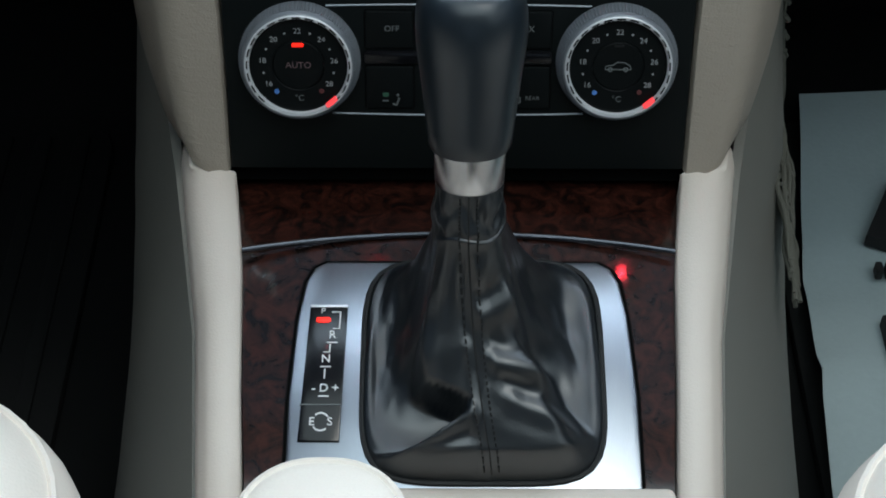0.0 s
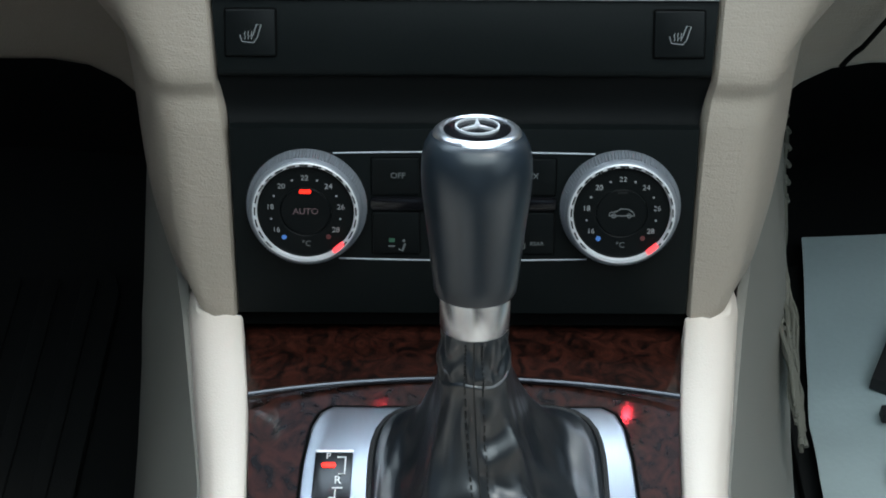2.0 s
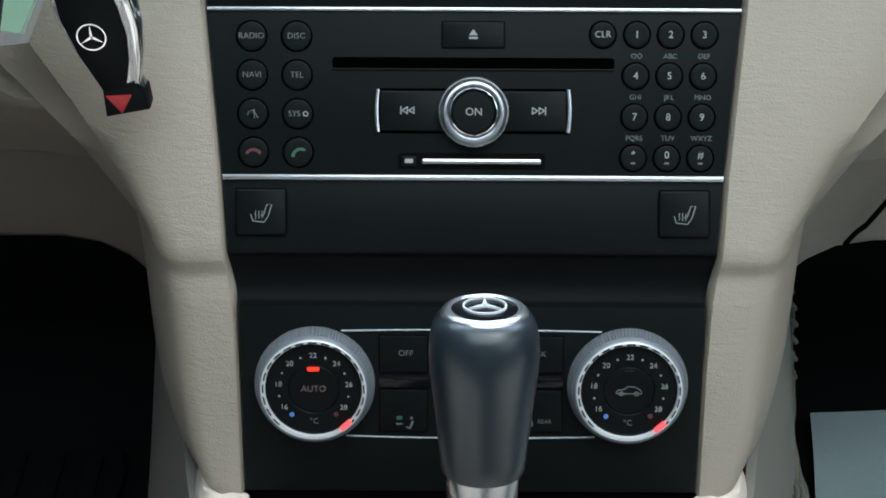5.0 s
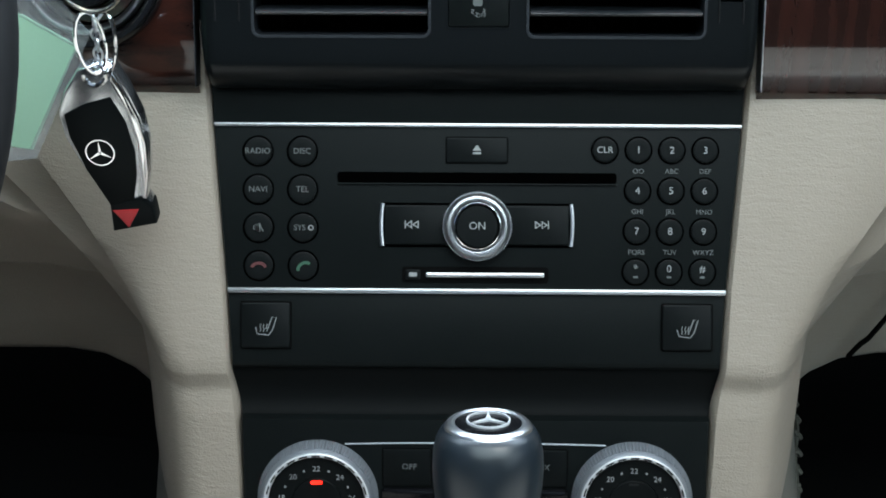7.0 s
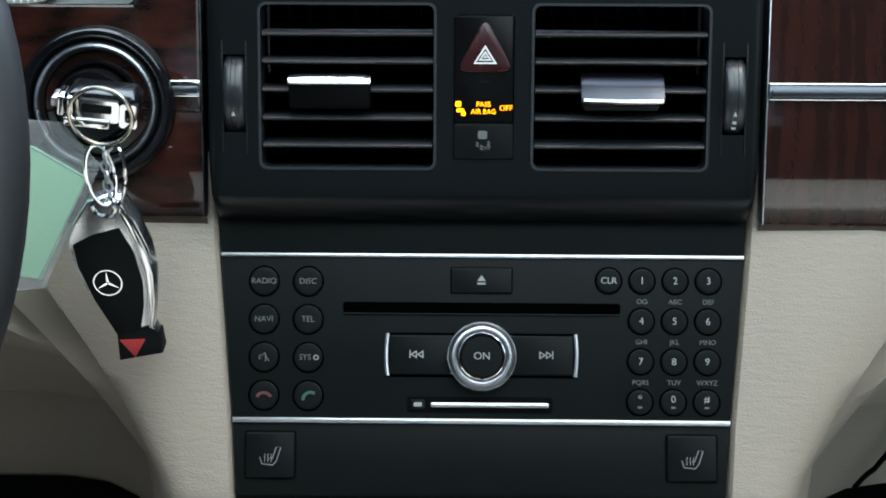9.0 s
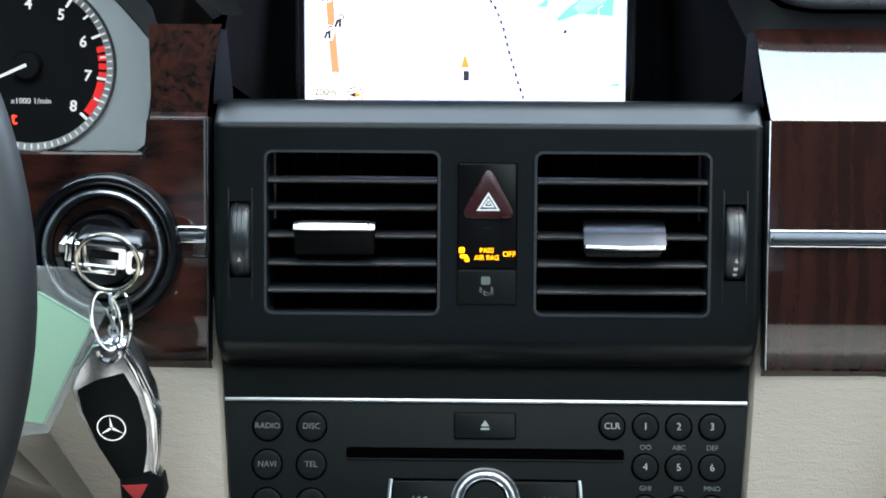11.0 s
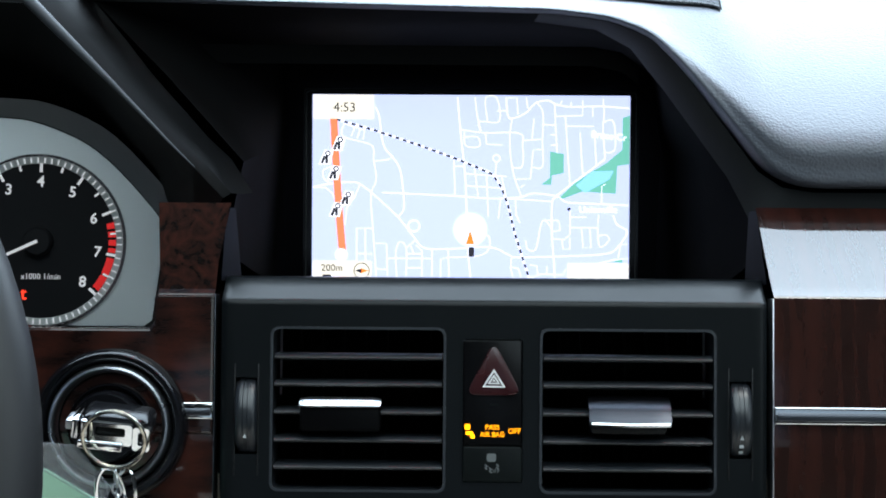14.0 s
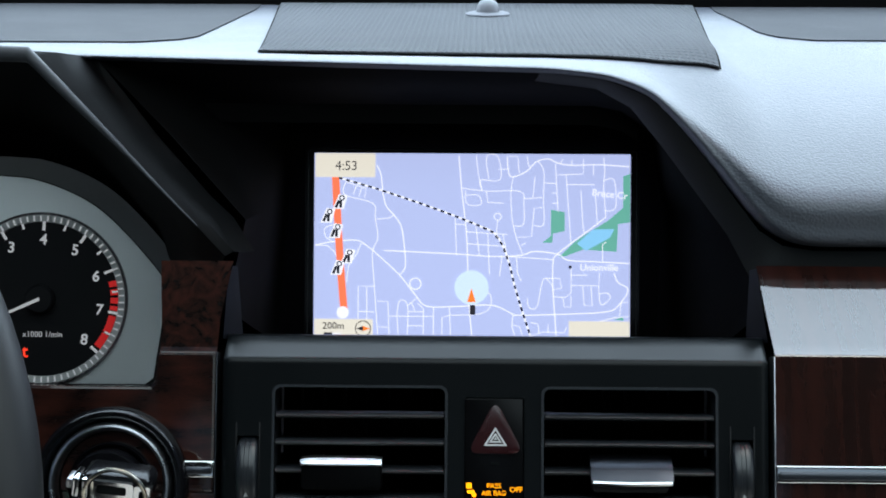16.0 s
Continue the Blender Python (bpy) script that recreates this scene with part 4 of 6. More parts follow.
for s in (-1, 1):
    x0, x1 = sorted((s * 0.0108, s * 0.0366))
    part("button_gap", box(x0 - 0.0006, x1 + 0.0006, -0.0131, 0.0045, -0.001, 0.0002, 0.001, 0), SLOT_SHADE, radio)
    sk = part("skip_button", box(x0, x1, -0.0122, 0.0036, -0.001, 0.0016, 0.0008, 0.0007), KEYCAP, radio)
    e0 = s * 0.0372
    pts = [(e0 + s * 0.0006 * (1 - ((y + 0.0042) / 0.0085) ** 2), y) for y in np.linspace(-0.0126, 0.0042, 9)]
    part("chrome_end", tube([(p, q, 0.0011) for p, q in pts], 0.00085, 8), SILVER, sk, "bright silver end bar")
    for k in range(2):
        x = s * 0.0256 + (k - 0.5) * 0.0026
        part("arrow_mark", ring_slab([(x - s * 0.0013, -0.0057), (x + s * 0.0013, -0.0041), (x - s * 0.0013, -0.0025)], [(x - s * 0.0009, -0.0050), (x + s * 0.0005, -0.0041), (x - s * 0.0009, -0.0032)], 0.0014, 0.0019), INK, sk)
    part("bar_mark", box(s * 0.0256 + s * 0.0027 - 0.0002, s * 0.0256 + s * 0.0027 + 0.0002, -0.0057, -0.0025, 0.0014, 0.0019, 0.0001, 0), INK, sk)
vol = part("volume_knob", lathe([(0.0134, -0.001), (0.0134, 0.0040), (0.0131, 0.0056), (0.0125, 0.0068), (0.0117, 0.0076), (0.0109, 0.0077), (0.0102, 0.0070), (0.0097, 0.0058), (0.0094, 0.0040)], 0.0002, -0.0047, 64, close=False), SATIN, radio, "knurled silver volume knob")
b = bmesh.new()
for k in range(72):
    a = 2 * math.pi * k / 72
    c, s = math.cos(a), math.sin(a)
    prism(b, [(0.0002 + c * r - s * w, -0.0047 + s * r + c * w) for r, w in ((0.0131, -0.00028), (0.0137, -0.00022), (0.0137, 0.00022), (0.0131, 0.00028))], 0.0004, 0.0052)
tagged(part("knurling", b, SATIN, vol), kind="stuff")
part("inner_ring", lathe([(0.0094, 0.0040), (0.0094, 0.0068), (0.0089, 0.0071), (0.0086, 0.0064), (0.0085, 0.0035)], 0.0002, -0.0047, 48, close=False), CHROME, vol, "polished inner ring")
cap = part("on_button", lathe([(0.0084, 0.001), (0.0084, 0.0054), (0.0080, 0.0060), (0.0050, 0.0062), (0.0004, 0.0062)], 0.0002, -0.0047, 48), KEYCAP, vol)
letters("ON", 0.0042, 0.0002, -0.0047, 0.0063, INK, cap)
part("card_slot", box(-0.0295, 0.0285, -0.0272, -0.0208, -0.001, 0.0002, 0.0012, 0), DARK, radio, "black memory card slot")
part("card_button", box(-0.0280, -0.0222, -0.0260, -0.0220, 0, 0.0010, 0.0005, 0.0003), KEYCAP, radio)
part("card_mark", box(-0.0267, -0.0235, -0.0247, -0.0231, 0.0009, 0.0013, 0.0002, 0), INK, radio)
part("card_flap", box(-0.0200, 0.0268, -0.0250, -0.0230, 0, 0.0020, 0.0006, 0.0006), SILVER, radio, "silver card slot flap")

# ---- seat heating switches and the panel they sit in ----
sp = thing("switch_panel", RADIO, "charcoal switch panel below the radio", "switch panel")
part("faceplate", slab(trapeze(-0.0588, -0.0318), -0.03, -0.0004, 0.0004), PANEL, sp)
part("lower_lip", skin([[(e * half_width(y) * 0.9995, y, n) for e in (-1, -0.5, 0, 0.5, 1)] for y, n in ((-0.0586, -0.0006), (-0.0600, -0.0008), (-0.0609, -0.0016), (-0.0613, -0.0030), (-0.0612, -0.0120))]), PANEL, sp, "rounded lower edge of the panel", 60)
for s in (-1, 1):
    sw = thing("seat_heating_switch", RADIO, "square black seat heating switch with a pale seat symbol", "switch", "seat heating switches")
    c = s * 0.0834
    part("switch_gap", ring_slab(rounded(c - 0.0103, c + 0.0103, -0.0539, -0.0348, 0.0010), rounded(c - 0.0095, c + 0.0095, -0.0531, -0.0356, 0.0008), -0.002, 0.0001), DARK, sw)
    cap = part("cap", box(c - 0.0098, c + 0.0098, -0.0534, -0.0353, -0.002, 0.0012, 0.0009, 0.0006), KEYCAP, sw)
    part("seat_symbol", stroke([(c + dx, dy) for dx, dy in ((-0.0040, -0.0452), (-0.0032, -0.0478), (0.0012, -0.0483), (0.0027, -0.0464), (0.0043, -0.0413), (0.0025, -0.0412), (0.0010, -0.0455), (-0.0002, -0.0457))], 0.0004, 0.0010, 0.0014), SEAT_INK, cap)
    for k in range(3):
        x = c - 0.0022 + 0.0013 * k
        part("heat_mark", stroke([(x, -0.0470), (x + 0.0003, -0.0460), (x, -0.0450), (x + 0.0003, -0.0438)], 0.0003, 0.0010, 0.0014), SEAT_INK, cap)

# ---- climate panel ----
CLIM = plane_pose(0, 0.5298, 0.3938, 0.36) @ Matrix.Scale(1.015, 4)
cl = thing("climate_panel", CLIM, "charcoal climate control panel with two silver-ringed dials", "climate control")
part("faceplate", slab([(-0.0918, -0.0445), (0.0918, -0.0445), (0.0922, 0.0354), (-0.0922, 0.0354)], -0.03, 0.0, 0.0014), PANEL, cl)
rows = []
for y, n in ((0.0345, -0.002), (0.0352, -0.006), (0.0375, -0.0085), (0.0420, -0.0095), (0.0480, -0.0085), (0.0540, -0.0055), (0.0580, -0.0070), (0.0600, -0.0120)):
    h = 0.0925 + 0.0045 * (y - 0.035) / 0.0215
    rows.append([(x, y, n) for x in np.linspace(-h, h, 5)])
part("recess_band", skin(rows), HOLLOW, cl, "dark hollow above the climate panel", 60)
part("lower_gap", block(-0.0918, 0.0918, -0.052, -0.0445, -0.03, -0.006), DARK, cl)
DC, DR = 0.0623, 0.0238
pts = [(x, 0.0258 - 0.0006 * (x / 0.05) ** 2) for x in np.linspace(-0.0515, 0.0515, 15)]
part("silver_line", tube([(p, q, 0.0003) for p, q in pts], 0.00042, 6), DIAL, cl, "thin silver arc")
pts = [(x, -0.0204 + 0.0008 * (x / 0.05) ** 2) for x in np.linspace(-0.0500, 0.0500, 15)]
part("silver_line", tube([(p, q, 0.0003) for p, q in pts], 0.00042, 6), DIAL, cl, "thin silver arc")
for s in (-1, 1):
    for y0, y1 in ((0.0078, 0.0232), (-0.0175, 0.0004)):
        x0, x1 = sorted((s * 0.0365, s * 0.0175))
        part("button_gap", box(x0 - 0.0004, x1 + 0.0004, y0 - 0.0004, y1 + 0.0004, -0.001, 0.00016, 0.001, 0), DARK, cl)
        kb = part("button", box(x0, x1, y0, y1, -0.001, 0.0009, 0.0008, 0.0006), KEYCAP, cl)
        cx = (x0 + x1) / 2 - s * 0.001
        if y0 > 0:
            letters("OFF" if s < 0 else "MAX", 0.0034, cx, 0.0160, 0.0010, INK_DIM, kb)
            if s > 0:
                part("defrost_mark", slab(rounded(cx - 0.0068, cx - 0.0046, 0.0150, 0.0172, 0.0004), 0.0006, 0.0012), INK_DIM, kb)
        else:
            if s < 0:
                part("air_mark", stroke([(cx + 0.0002, -0.0152), (cx + 0.0016, -0.0160), (cx + 0.0028, -0.0128)], 0.0008, 0.0007, 0.0012), INK_DIM, kb)
                part("air_mark", slab(disc(cx + 0.0022, -0.0116, 0.0006, 10), 0.0007, 0.0012), INK_DIM, kb)
                part("air_mark", stroke([(cx - 0.0040, -0.0140), (cx - 0.0014, -0.0140)], 0.0006, 0.0007, 0.0012), INK_DIM, kb)
                part("air_mark", slab(rounded(cx - 0.0038, cx - 0.0014, -0.0122, -0.0106, 0.0005), 0.0007, 0.0012), INK_GREEN, kb)
            else:
                part("defrost_mark", ring_slab(rounded(cx - 0.0052, cx - 0.0010, -0.0150, -0.0122, 0.0008), rounded(cx - 0.0047, cx - 0.0015, -0.0145, -0.0127, 0.0005), 0.0006, 0.0012), INK_DIM, kb)
                letters("REAR", 0.0024, cx + 0.0036, -0.0128, 0.0010, INK_DIM, kb)
    x0, x1 = sorted((s * 0.0372, s * 0.0150))
    part("divider", box(x0, x1, 0.0014, 0.0068, 0, 0.0012, 0.0016, 0.0007), GLOSS, cl, "gloss black rocker between the buttons")

for s in (-1, 1):
    c, y = s * DC, 0.0030
    dial = part("dial", lathe([(DR, -0.001), (DR, 0.0015), (DR - 0.0006, 0.0060), (DR - 0.0016, 0.0105), (DR - 0.0023, 0.0121), (DR - 0.0028, 0.0124), (DR - 0.0030, 0.0115)], c, y, 96, close=False), DIAL, cl, "silver-ringed temperature dial")
    dial.scale = (1, 1, 0.68)
    b = bmesh.new()
    for k in range(110):
        a, w = 2 * math.pi * k / 110, 0.017
        low = [b.verts.new((c + q * math.cos(a + d), y + q * math.sin(a + d), 0.0012)) for q, d in ((DR - 0.0001, -w), (DR + 0.0005, 0), (DR - 0.0001, w))]
        high = [b.verts.new((c + q * math.cos(a + d), y + q * math.sin(a + d), h)) for q, d, h in ((DR - 0.0014, -w, 0.0098), (DR - 0.0010, 0, 0.0102), (DR - 0.0014, w, 0.0098))]
        bridge(b, low, high, False)
        b.faces.new(high[::-1])
    tagged(part("knurling", b, DIAL, dial, "", 20), kind="stuff")
    part("chrome_ring", lathe([(DR - 0.0028, 0.0108), (DR - 0.0028, 0.0124), (DR - 0.0032, 0.0129), (DR - 0.0043, 0.0127), (DR - 0.0048, 0.0106)], c, y, 96, close=False), BRIGHT, dial, "bright silver ring")
    for k in range(19):
        a = radians(-42 + 264 * k / 18)
        pts = [(q, a + d) for q, d in ((DR - 0.0041, -0.085), (DR - 0.0035, -0.085), (DR - 0.0035, 0), (DR - 0.0035, 0.085), (DR - 0.0041, 0.085), (DR - 0.0041, 0))]
        part("ring_mark", slab([(c + q * math.cos(d), y + q * math.sin(d)) for q, d in pts], 0.0120, 0.01305), BLACK, dial)
    part("scale_face", lathe([(DR - 0.0046, 0.0110), (DR - 0.0054, 0.0104), (0.0104, 0.0104), (0.0101, 0.0100)], c, y, 64, close=False), KEYCAP, dial)
    btn = part("centre_button", lathe([(0.0100, 0.006), (0.0100, 0.0098), (0.0096, 0.0103), (0.006, 0.0101), (0.0004, 0.0100)], c, y, 48), KEYCAP, dial)
    for k, word in enumerate(("16", "18", "20", "22", "24", "26", "28")):
        a = radians(213 - 41 * k)
        letters(word, 0.0031, c + 0.0141 * math.cos(a), y + 0.0141 * math.sin(a), 0.0105, INK, dial)
        if k < 6:
            a -= radians(20.5)
            part("scale_dot", slab(disc(c + 0.0140 * math.cos(a), y + 0.0140 * math.sin(a), 0.00045, 8), 0.0100, 0.0107), INK, dial)
    letters("°C", 0.0034, c, y - 0.0136, 0.0105, INK_DIM, dial)
    part("cold_dot", slab(disc(c - 0.0088, y - 0.0108, 0.0010, 12), 0.0100, 0.0107), INK_BLUE, dial, "blue dot")
    part("warm_dot", slab(disc(c + 0.0088, y - 0.0106, 0.0010, 12), 0.0100, 0.0107), INK_RED, dial, "dull red dot")
    a0 = radians(-49)
    bar = [(c + r * math.cos(a0 + w), y + r * math.sin(a0 + w)) for r, w in ((DR - 0.0050, -0.13), (DR - 0.0036, -0.13), (DR - 0.0035, 0), (DR - 0.0036, 0.13), (DR - 0.0050, 0.13))]
    part("pointer_lamp", slab(bar, 0.0108, 0.0136), LAMP_POINTER, dial, "glowing red pointer")
    if s < 0:
        letters("AUTO", 0.0036, c, y, 0.0102, AUTO_INK, btn)
        part("auto_lamp", box(c - 0.0023, c + 0.0023, y + 0.0077, y + 0.0092, 0.0095, 0.0108, 0.0006, 0.0002), LAMP_ORANGE, btn, "glowing red lamp")
    else:
        part("lamp_window", box(c - 0.0020, c + 0.0020, y + 0.0080, y + 0.0090, 0.0095, 0.0104, 0.0004, 0), BLACK, btn)
        part("car_mark", stroke([(c - 0.0050, y - 0.0010), (c - 0.0046, y + 0.0002), (c - 0.0020, y + 0.0006), (c - 0.0004, y + 0.0018), (c + 0.0026, y + 0.0016), (c + 0.0044, y + 0.0004), (c + 0.0052, y - 0.0008)], 0.0004, 0.0098, 0.0104), INK_DIM, btn)
        part("car_mark", stroke([(c - 0.0050, y - 0.0012), (c + 0.0052, y - 0.0012)], 0.0004, 0.0098, 0.0104), INK_DIM, btn)
        for dx in (-0.0030, 0.0030):
            part("car_mark", ring_slab(disc(c + dx, y - 0.0012, 0.0010, 12), disc(c + dx, y - 0.0012, 0.0006, 12), 0.0098, 0.0105), INK_DIM, btn)

# ---- centre console ----
EYE0 = Vector((-0.0074, 0.0499, 0.8077))
GROW = Matrix.Translation(EYE0) @ Matrix.Scale(1.07, 4) @ Matrix.Translation(-EYE0)
GATE_PLAN = Matrix.Translation((0, 0.40, 0.365)) @ Matrix(((1, 0, 0, 0), (0, 1 / 1.0198, -0.2 / 1.0198, 0), (0, 0.2 / 1.0198, 1 / 1.0198, 0), (0, 0, 0, 1)))
GATE = GROW @ GATE_PLAN
con = thing("centre_console", GROW @ pose(0, 0.4, 0.2), "beige centre console with burl walnut inlay", "centre console")
CON = pose(0, -0.4, -0.2)


def in_con(name, bm, material, label="", sharp=45):
    bm.transform(CON)
    return part(name, bm, material, con, label, sharp)


gz = lambda y: 0.365 + (y - 0.40) * 0.2
INNER = [(0.20, 0.0700), (0.351, 0.0745), (0.389, 0.0777), (0.4455, 0.0808), (0.482, 0.0860), (0.515, 0.0895)]
INNER_RAIL = INNER[:4] + [(0.480, 0.0858), (0.4845, 0.0862), (0.4865, 0.0980), (0.515, 0.1015), (0.560, 0.1060)]
OUTER = [(0.20, 0.0840), (0.351, 0.0910), (0.42, 0.0965), (0.488, 0.1080), (0.510, 0.1120), (0.540, 0.1180)]
# walnut behind and before the chrome strip; it dips where it runs under the climate panel
rows = []
for y in np.r_[np.linspace(0.30, 0.455, 13), np.linspace(0.460, 0.515, 9)]:
    z = gz(y) if y < 0.4551 else 0.3760 - 0.16 * (y - 0.455) - 0.9 * (y - 0.455) ** 2
    h = line(INNER, y) - 0.0008
    bow = 0.0085 * line([(0.39, 0), (0.455, 1), (0.495, 0)], y)
    rows.append([(x, y - bow * (x / h) ** 2, z - 0.2 * bow * (x / h) ** 2 + 0.002 * (1 - (x / h) ** 2) - 0.002) for x in np.linspace(-h, h, 13)])
in_con("walnut_inlay", skin(rows), BURL, "glossy dark red burl walnut inlay", 9)
pts = [(x, 0.4455 + 0.0085 * (1 - (x / 0.0808) ** 2), 0.3762 + 0.0006) for x in np.linspace(-0.0806, 0.0806, 31)]
b = tube(pts, 0.0011, 8)
in_con("silver_strip", b, DARKSATIN, "curved thin silver strip")
for s in (-1, 1):
    rows = []
    for y in np.r_[np.linspace(0.20, 0.478, 24), 0.4845, 0.4865, 0.495, 0.505, 0.52, 0.54]:
        i, o = line(INNER_RAIL, y), line(OUTER, y)
        z = gz(y) - 0.12 * max(0, y - 0.448) - 0.9 * max(0, y - 0.500)
        w = o - i
        rows.append([(s * p, y, z + q) for p, q in ((i, -0.012), (i, 0.0010), (i + 0.0008, 0.0020), (i + 0.3 * w, 0.0032), (i + 0.65 * w, 0.0026), (o - 0.004, 0.0002), (o - 0.0015, -0.0025), (o, -0.0065), (o + 0.0016, -0.016))])
    in_con("side_rail", skin(rows), RAIL, "light beige side rail", 50)
    # side panel below the rail, with shade in its base colour
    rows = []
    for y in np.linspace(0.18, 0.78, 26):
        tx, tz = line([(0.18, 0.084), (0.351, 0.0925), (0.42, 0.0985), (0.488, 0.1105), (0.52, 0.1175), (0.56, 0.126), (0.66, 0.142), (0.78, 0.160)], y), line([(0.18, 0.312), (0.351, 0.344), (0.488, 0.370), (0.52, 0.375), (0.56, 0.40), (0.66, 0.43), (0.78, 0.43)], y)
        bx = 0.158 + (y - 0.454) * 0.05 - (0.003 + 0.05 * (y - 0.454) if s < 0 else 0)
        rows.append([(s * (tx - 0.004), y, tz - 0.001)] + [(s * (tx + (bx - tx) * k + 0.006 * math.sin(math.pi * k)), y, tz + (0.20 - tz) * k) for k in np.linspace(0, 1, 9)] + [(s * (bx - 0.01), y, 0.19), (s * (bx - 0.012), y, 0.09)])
    in_con("side_panel", skin(rows), SIDE_SHADED, "beige plastic console side, its shade put into a greyer colour", 50)
in_con("rear_edge", box(-0.0735, 0.0735, 0.25, 0.3525, 0.340, 0.3600, 0.003, 0.002), RAIL, "light beige rear rim")

# ---- gear selector ----
gs = thing("gear_selector", GATE, "automatic gear lever with leather boot on an aluminium plate", "gear lever")
GX = 0.0012
out = [(-0.0600, -0.052), (0.0626, -0.052), (0.0630, -0.012), (0.0612, 0.020), (0.0590, 0.0340), (0.0560, 0.0400), (0.0510, 0.0428), (-0.0486, 0.0428), (-0.0532, 0.0402), (-0.0562, 0.0340), (-0.0586, 0.018), (-0.0604, -0.014)]
plate_ob = part("gate_plate", slab(out, -0.006, 0.0022, 0.0016), BRUSHED, gs, "brushed aluminium gate plate")
part("plate_shadow_gap", slab([(GX + (x - GX) * 1.018, y * 1.02) for x, y in out], -0.006, 0.0006), DARK, gs)
ind = part("gear_display", slab([(-0.0563, -0.0290), (-0.0417, -0.0290), (-0.0403, 0.0245), (-0.0540, 0.0245)], 0.0, 0.0036, 0.0008), GLOSS, gs, "gloss black gear position display")
part("display_rim", box(-0.0541, -0.0402, 0.0238, 0.0251, 0.001, 0.0040, 0.0005, 0.0004), SATIN, ind)
ind.location = (0, -0.0017, 0)
letters("P", 0.0036, -0.0492, 0.0222, 0.0037, MARK, ind)
part("gear_lamp", box(-0.0516, -0.0464, 0.0176, 0.0196, 0.003, 0.0041, 0.0008, 0.0003), LAMP_ORANGE, ind, "glowing orange-red position lamp")
for word, x, y in (("R", -0.0455, 0.0125), ("N", -0.0475, 0.0028), ("D", -0.0478, -0.0088)):
    letters(word, 0.0044, x, y, 0.0037, MARK, ind)
    part("under_mark", box(x - 0.0019, x + 0.0019, y - 0.0034, y - 0.0029, 0.003, 0.0039, 0.0001, 0), MARK, ind)
letters("-", 0.0050, -0.0514, -0.0088, 0.0037, MARK, ind)
letters("+", 0.0046, -0.0437, -0.0088, 0.0037, MARK, ind)
part("path_mark", stroke([(-0.0460, 0.0218), (-0.0429, 0.0218), (-0.0431, 0.0150), (-0.0455, 0.0150)], 0.0005, 0.003, 0.0039), MARK, ind)
part("path_mark", stroke([(-0.0462, 0.0088), (-0.0463, 0.0055), (-0.0485, 0.0055)], 0.0005, 0.003, 0.0039), MARK, ind)
part("path_mark", stroke([(-0.0477, -0.0012), (-0.0478, -0.0050)], 0.0005, 0.003, 0.0039), MARK, ind)
part("split_line", box(-0.0560, -0.0414, -0.0155, -0.0150, 0.003, 0.0039, 0.0001, 0), INK_DIM, ind)
letters("E", 0.0044, -0.0515, -0.0218, 0.0037, MARK, ind)
letters("S", 0.0044, -0.0452, -0.0218, 0.0037, MARK, ind)
for a0 in (35, 215):
    part("mode_arc", stroke([(-0.0484 + 0.0030 * math.cos(radians(a0 + k)), -0.0218 + 0.0034 * math.sin(radians(a0 + k))) for k in range(0, 111, 16)], 0.0006, 0.003, 0.0039), MARK, ind)

# lever: where its collar sits
LEAN = Vector((0, 0.29, 0.957)).normalized()
axis = Matrix.Translation(Vector((0.0025, 0.4130, 0.4375)) + LEAN * 0.0078) @ Vector((0, 0, 1)).rotation_difference(LEAN).to_matrix().to_4x4()
to_gate = GATE_PLAN.inverted() @ axis

# boot: a leather tent, taut at the front and slack at its sides, gathered into a neck under the collar
BASE_Z, NECK = 0.0024, 0.74
SLACK_L = [(0.0, -1.08), (0.06, -0.98), (0.14, -0.78), (0.25, -0.52), (0.34, -0.26), (0.40, -0.22), (0.44, -0.46), (0.49, -0.80), (0.65, -0.98), (0.85, -1.1), (1.0, -1.4)]
SLACK_R = [(0.0, 1.05), (0.18, 0.98), (0.36, 0.96), (0.5, 1.05), (0.67, 0.95), (0.85, 1.1), (1.0, 1.4)]
FOLDS = [(0.15, 0.91, 0.95, 0.98, 0.035, 0.0014), (0.20, 0.84, 1.00, 0.89, 0.030, -0.0011), (0.15, 0.77, 0.90, 0.82, 0.035, 0.0012), (0.80, 0.69, 1.00, 0.58, 0.045, -0.0014), (0.30, 0.66, 0.80, 0.60, 0.030, -0.0008), (0.30, 0.58, 0.95, 0.53, 0.040, 0.0013), (0.40, 0.47, 0.95, 0.36, 0.030, -0.0008), (0.45, 0.38, 1.00, 0.24, 0.035, 0.0008), (-0.62, 0.84, -0.62, 0.60, 0.090, 0.0013), (-0.25, 0.92, -0.15, 0.70, 0.030, -0.0008), (-0.55, 0.22, -0.10, 0.33, 0.030, 0.0010), (-0.60, 0.13, -0.12, 0.20, 0.025, -0.0006), (1.25, 0.75, 1.70, 0.45, 0.090, 0.0014)]


def smooth(k):
    k = max(0.0, min(1.0, k))
    return k * k * (3 - 2 * k)


def neck_z(a):
    """Where the tent of the boot meets the neck, uneven round the lever."""
    return -0.0150 + 0.0034 * math.sin(a + 0.6) + 0.0016 * math.sin(3 * a + 1.0)


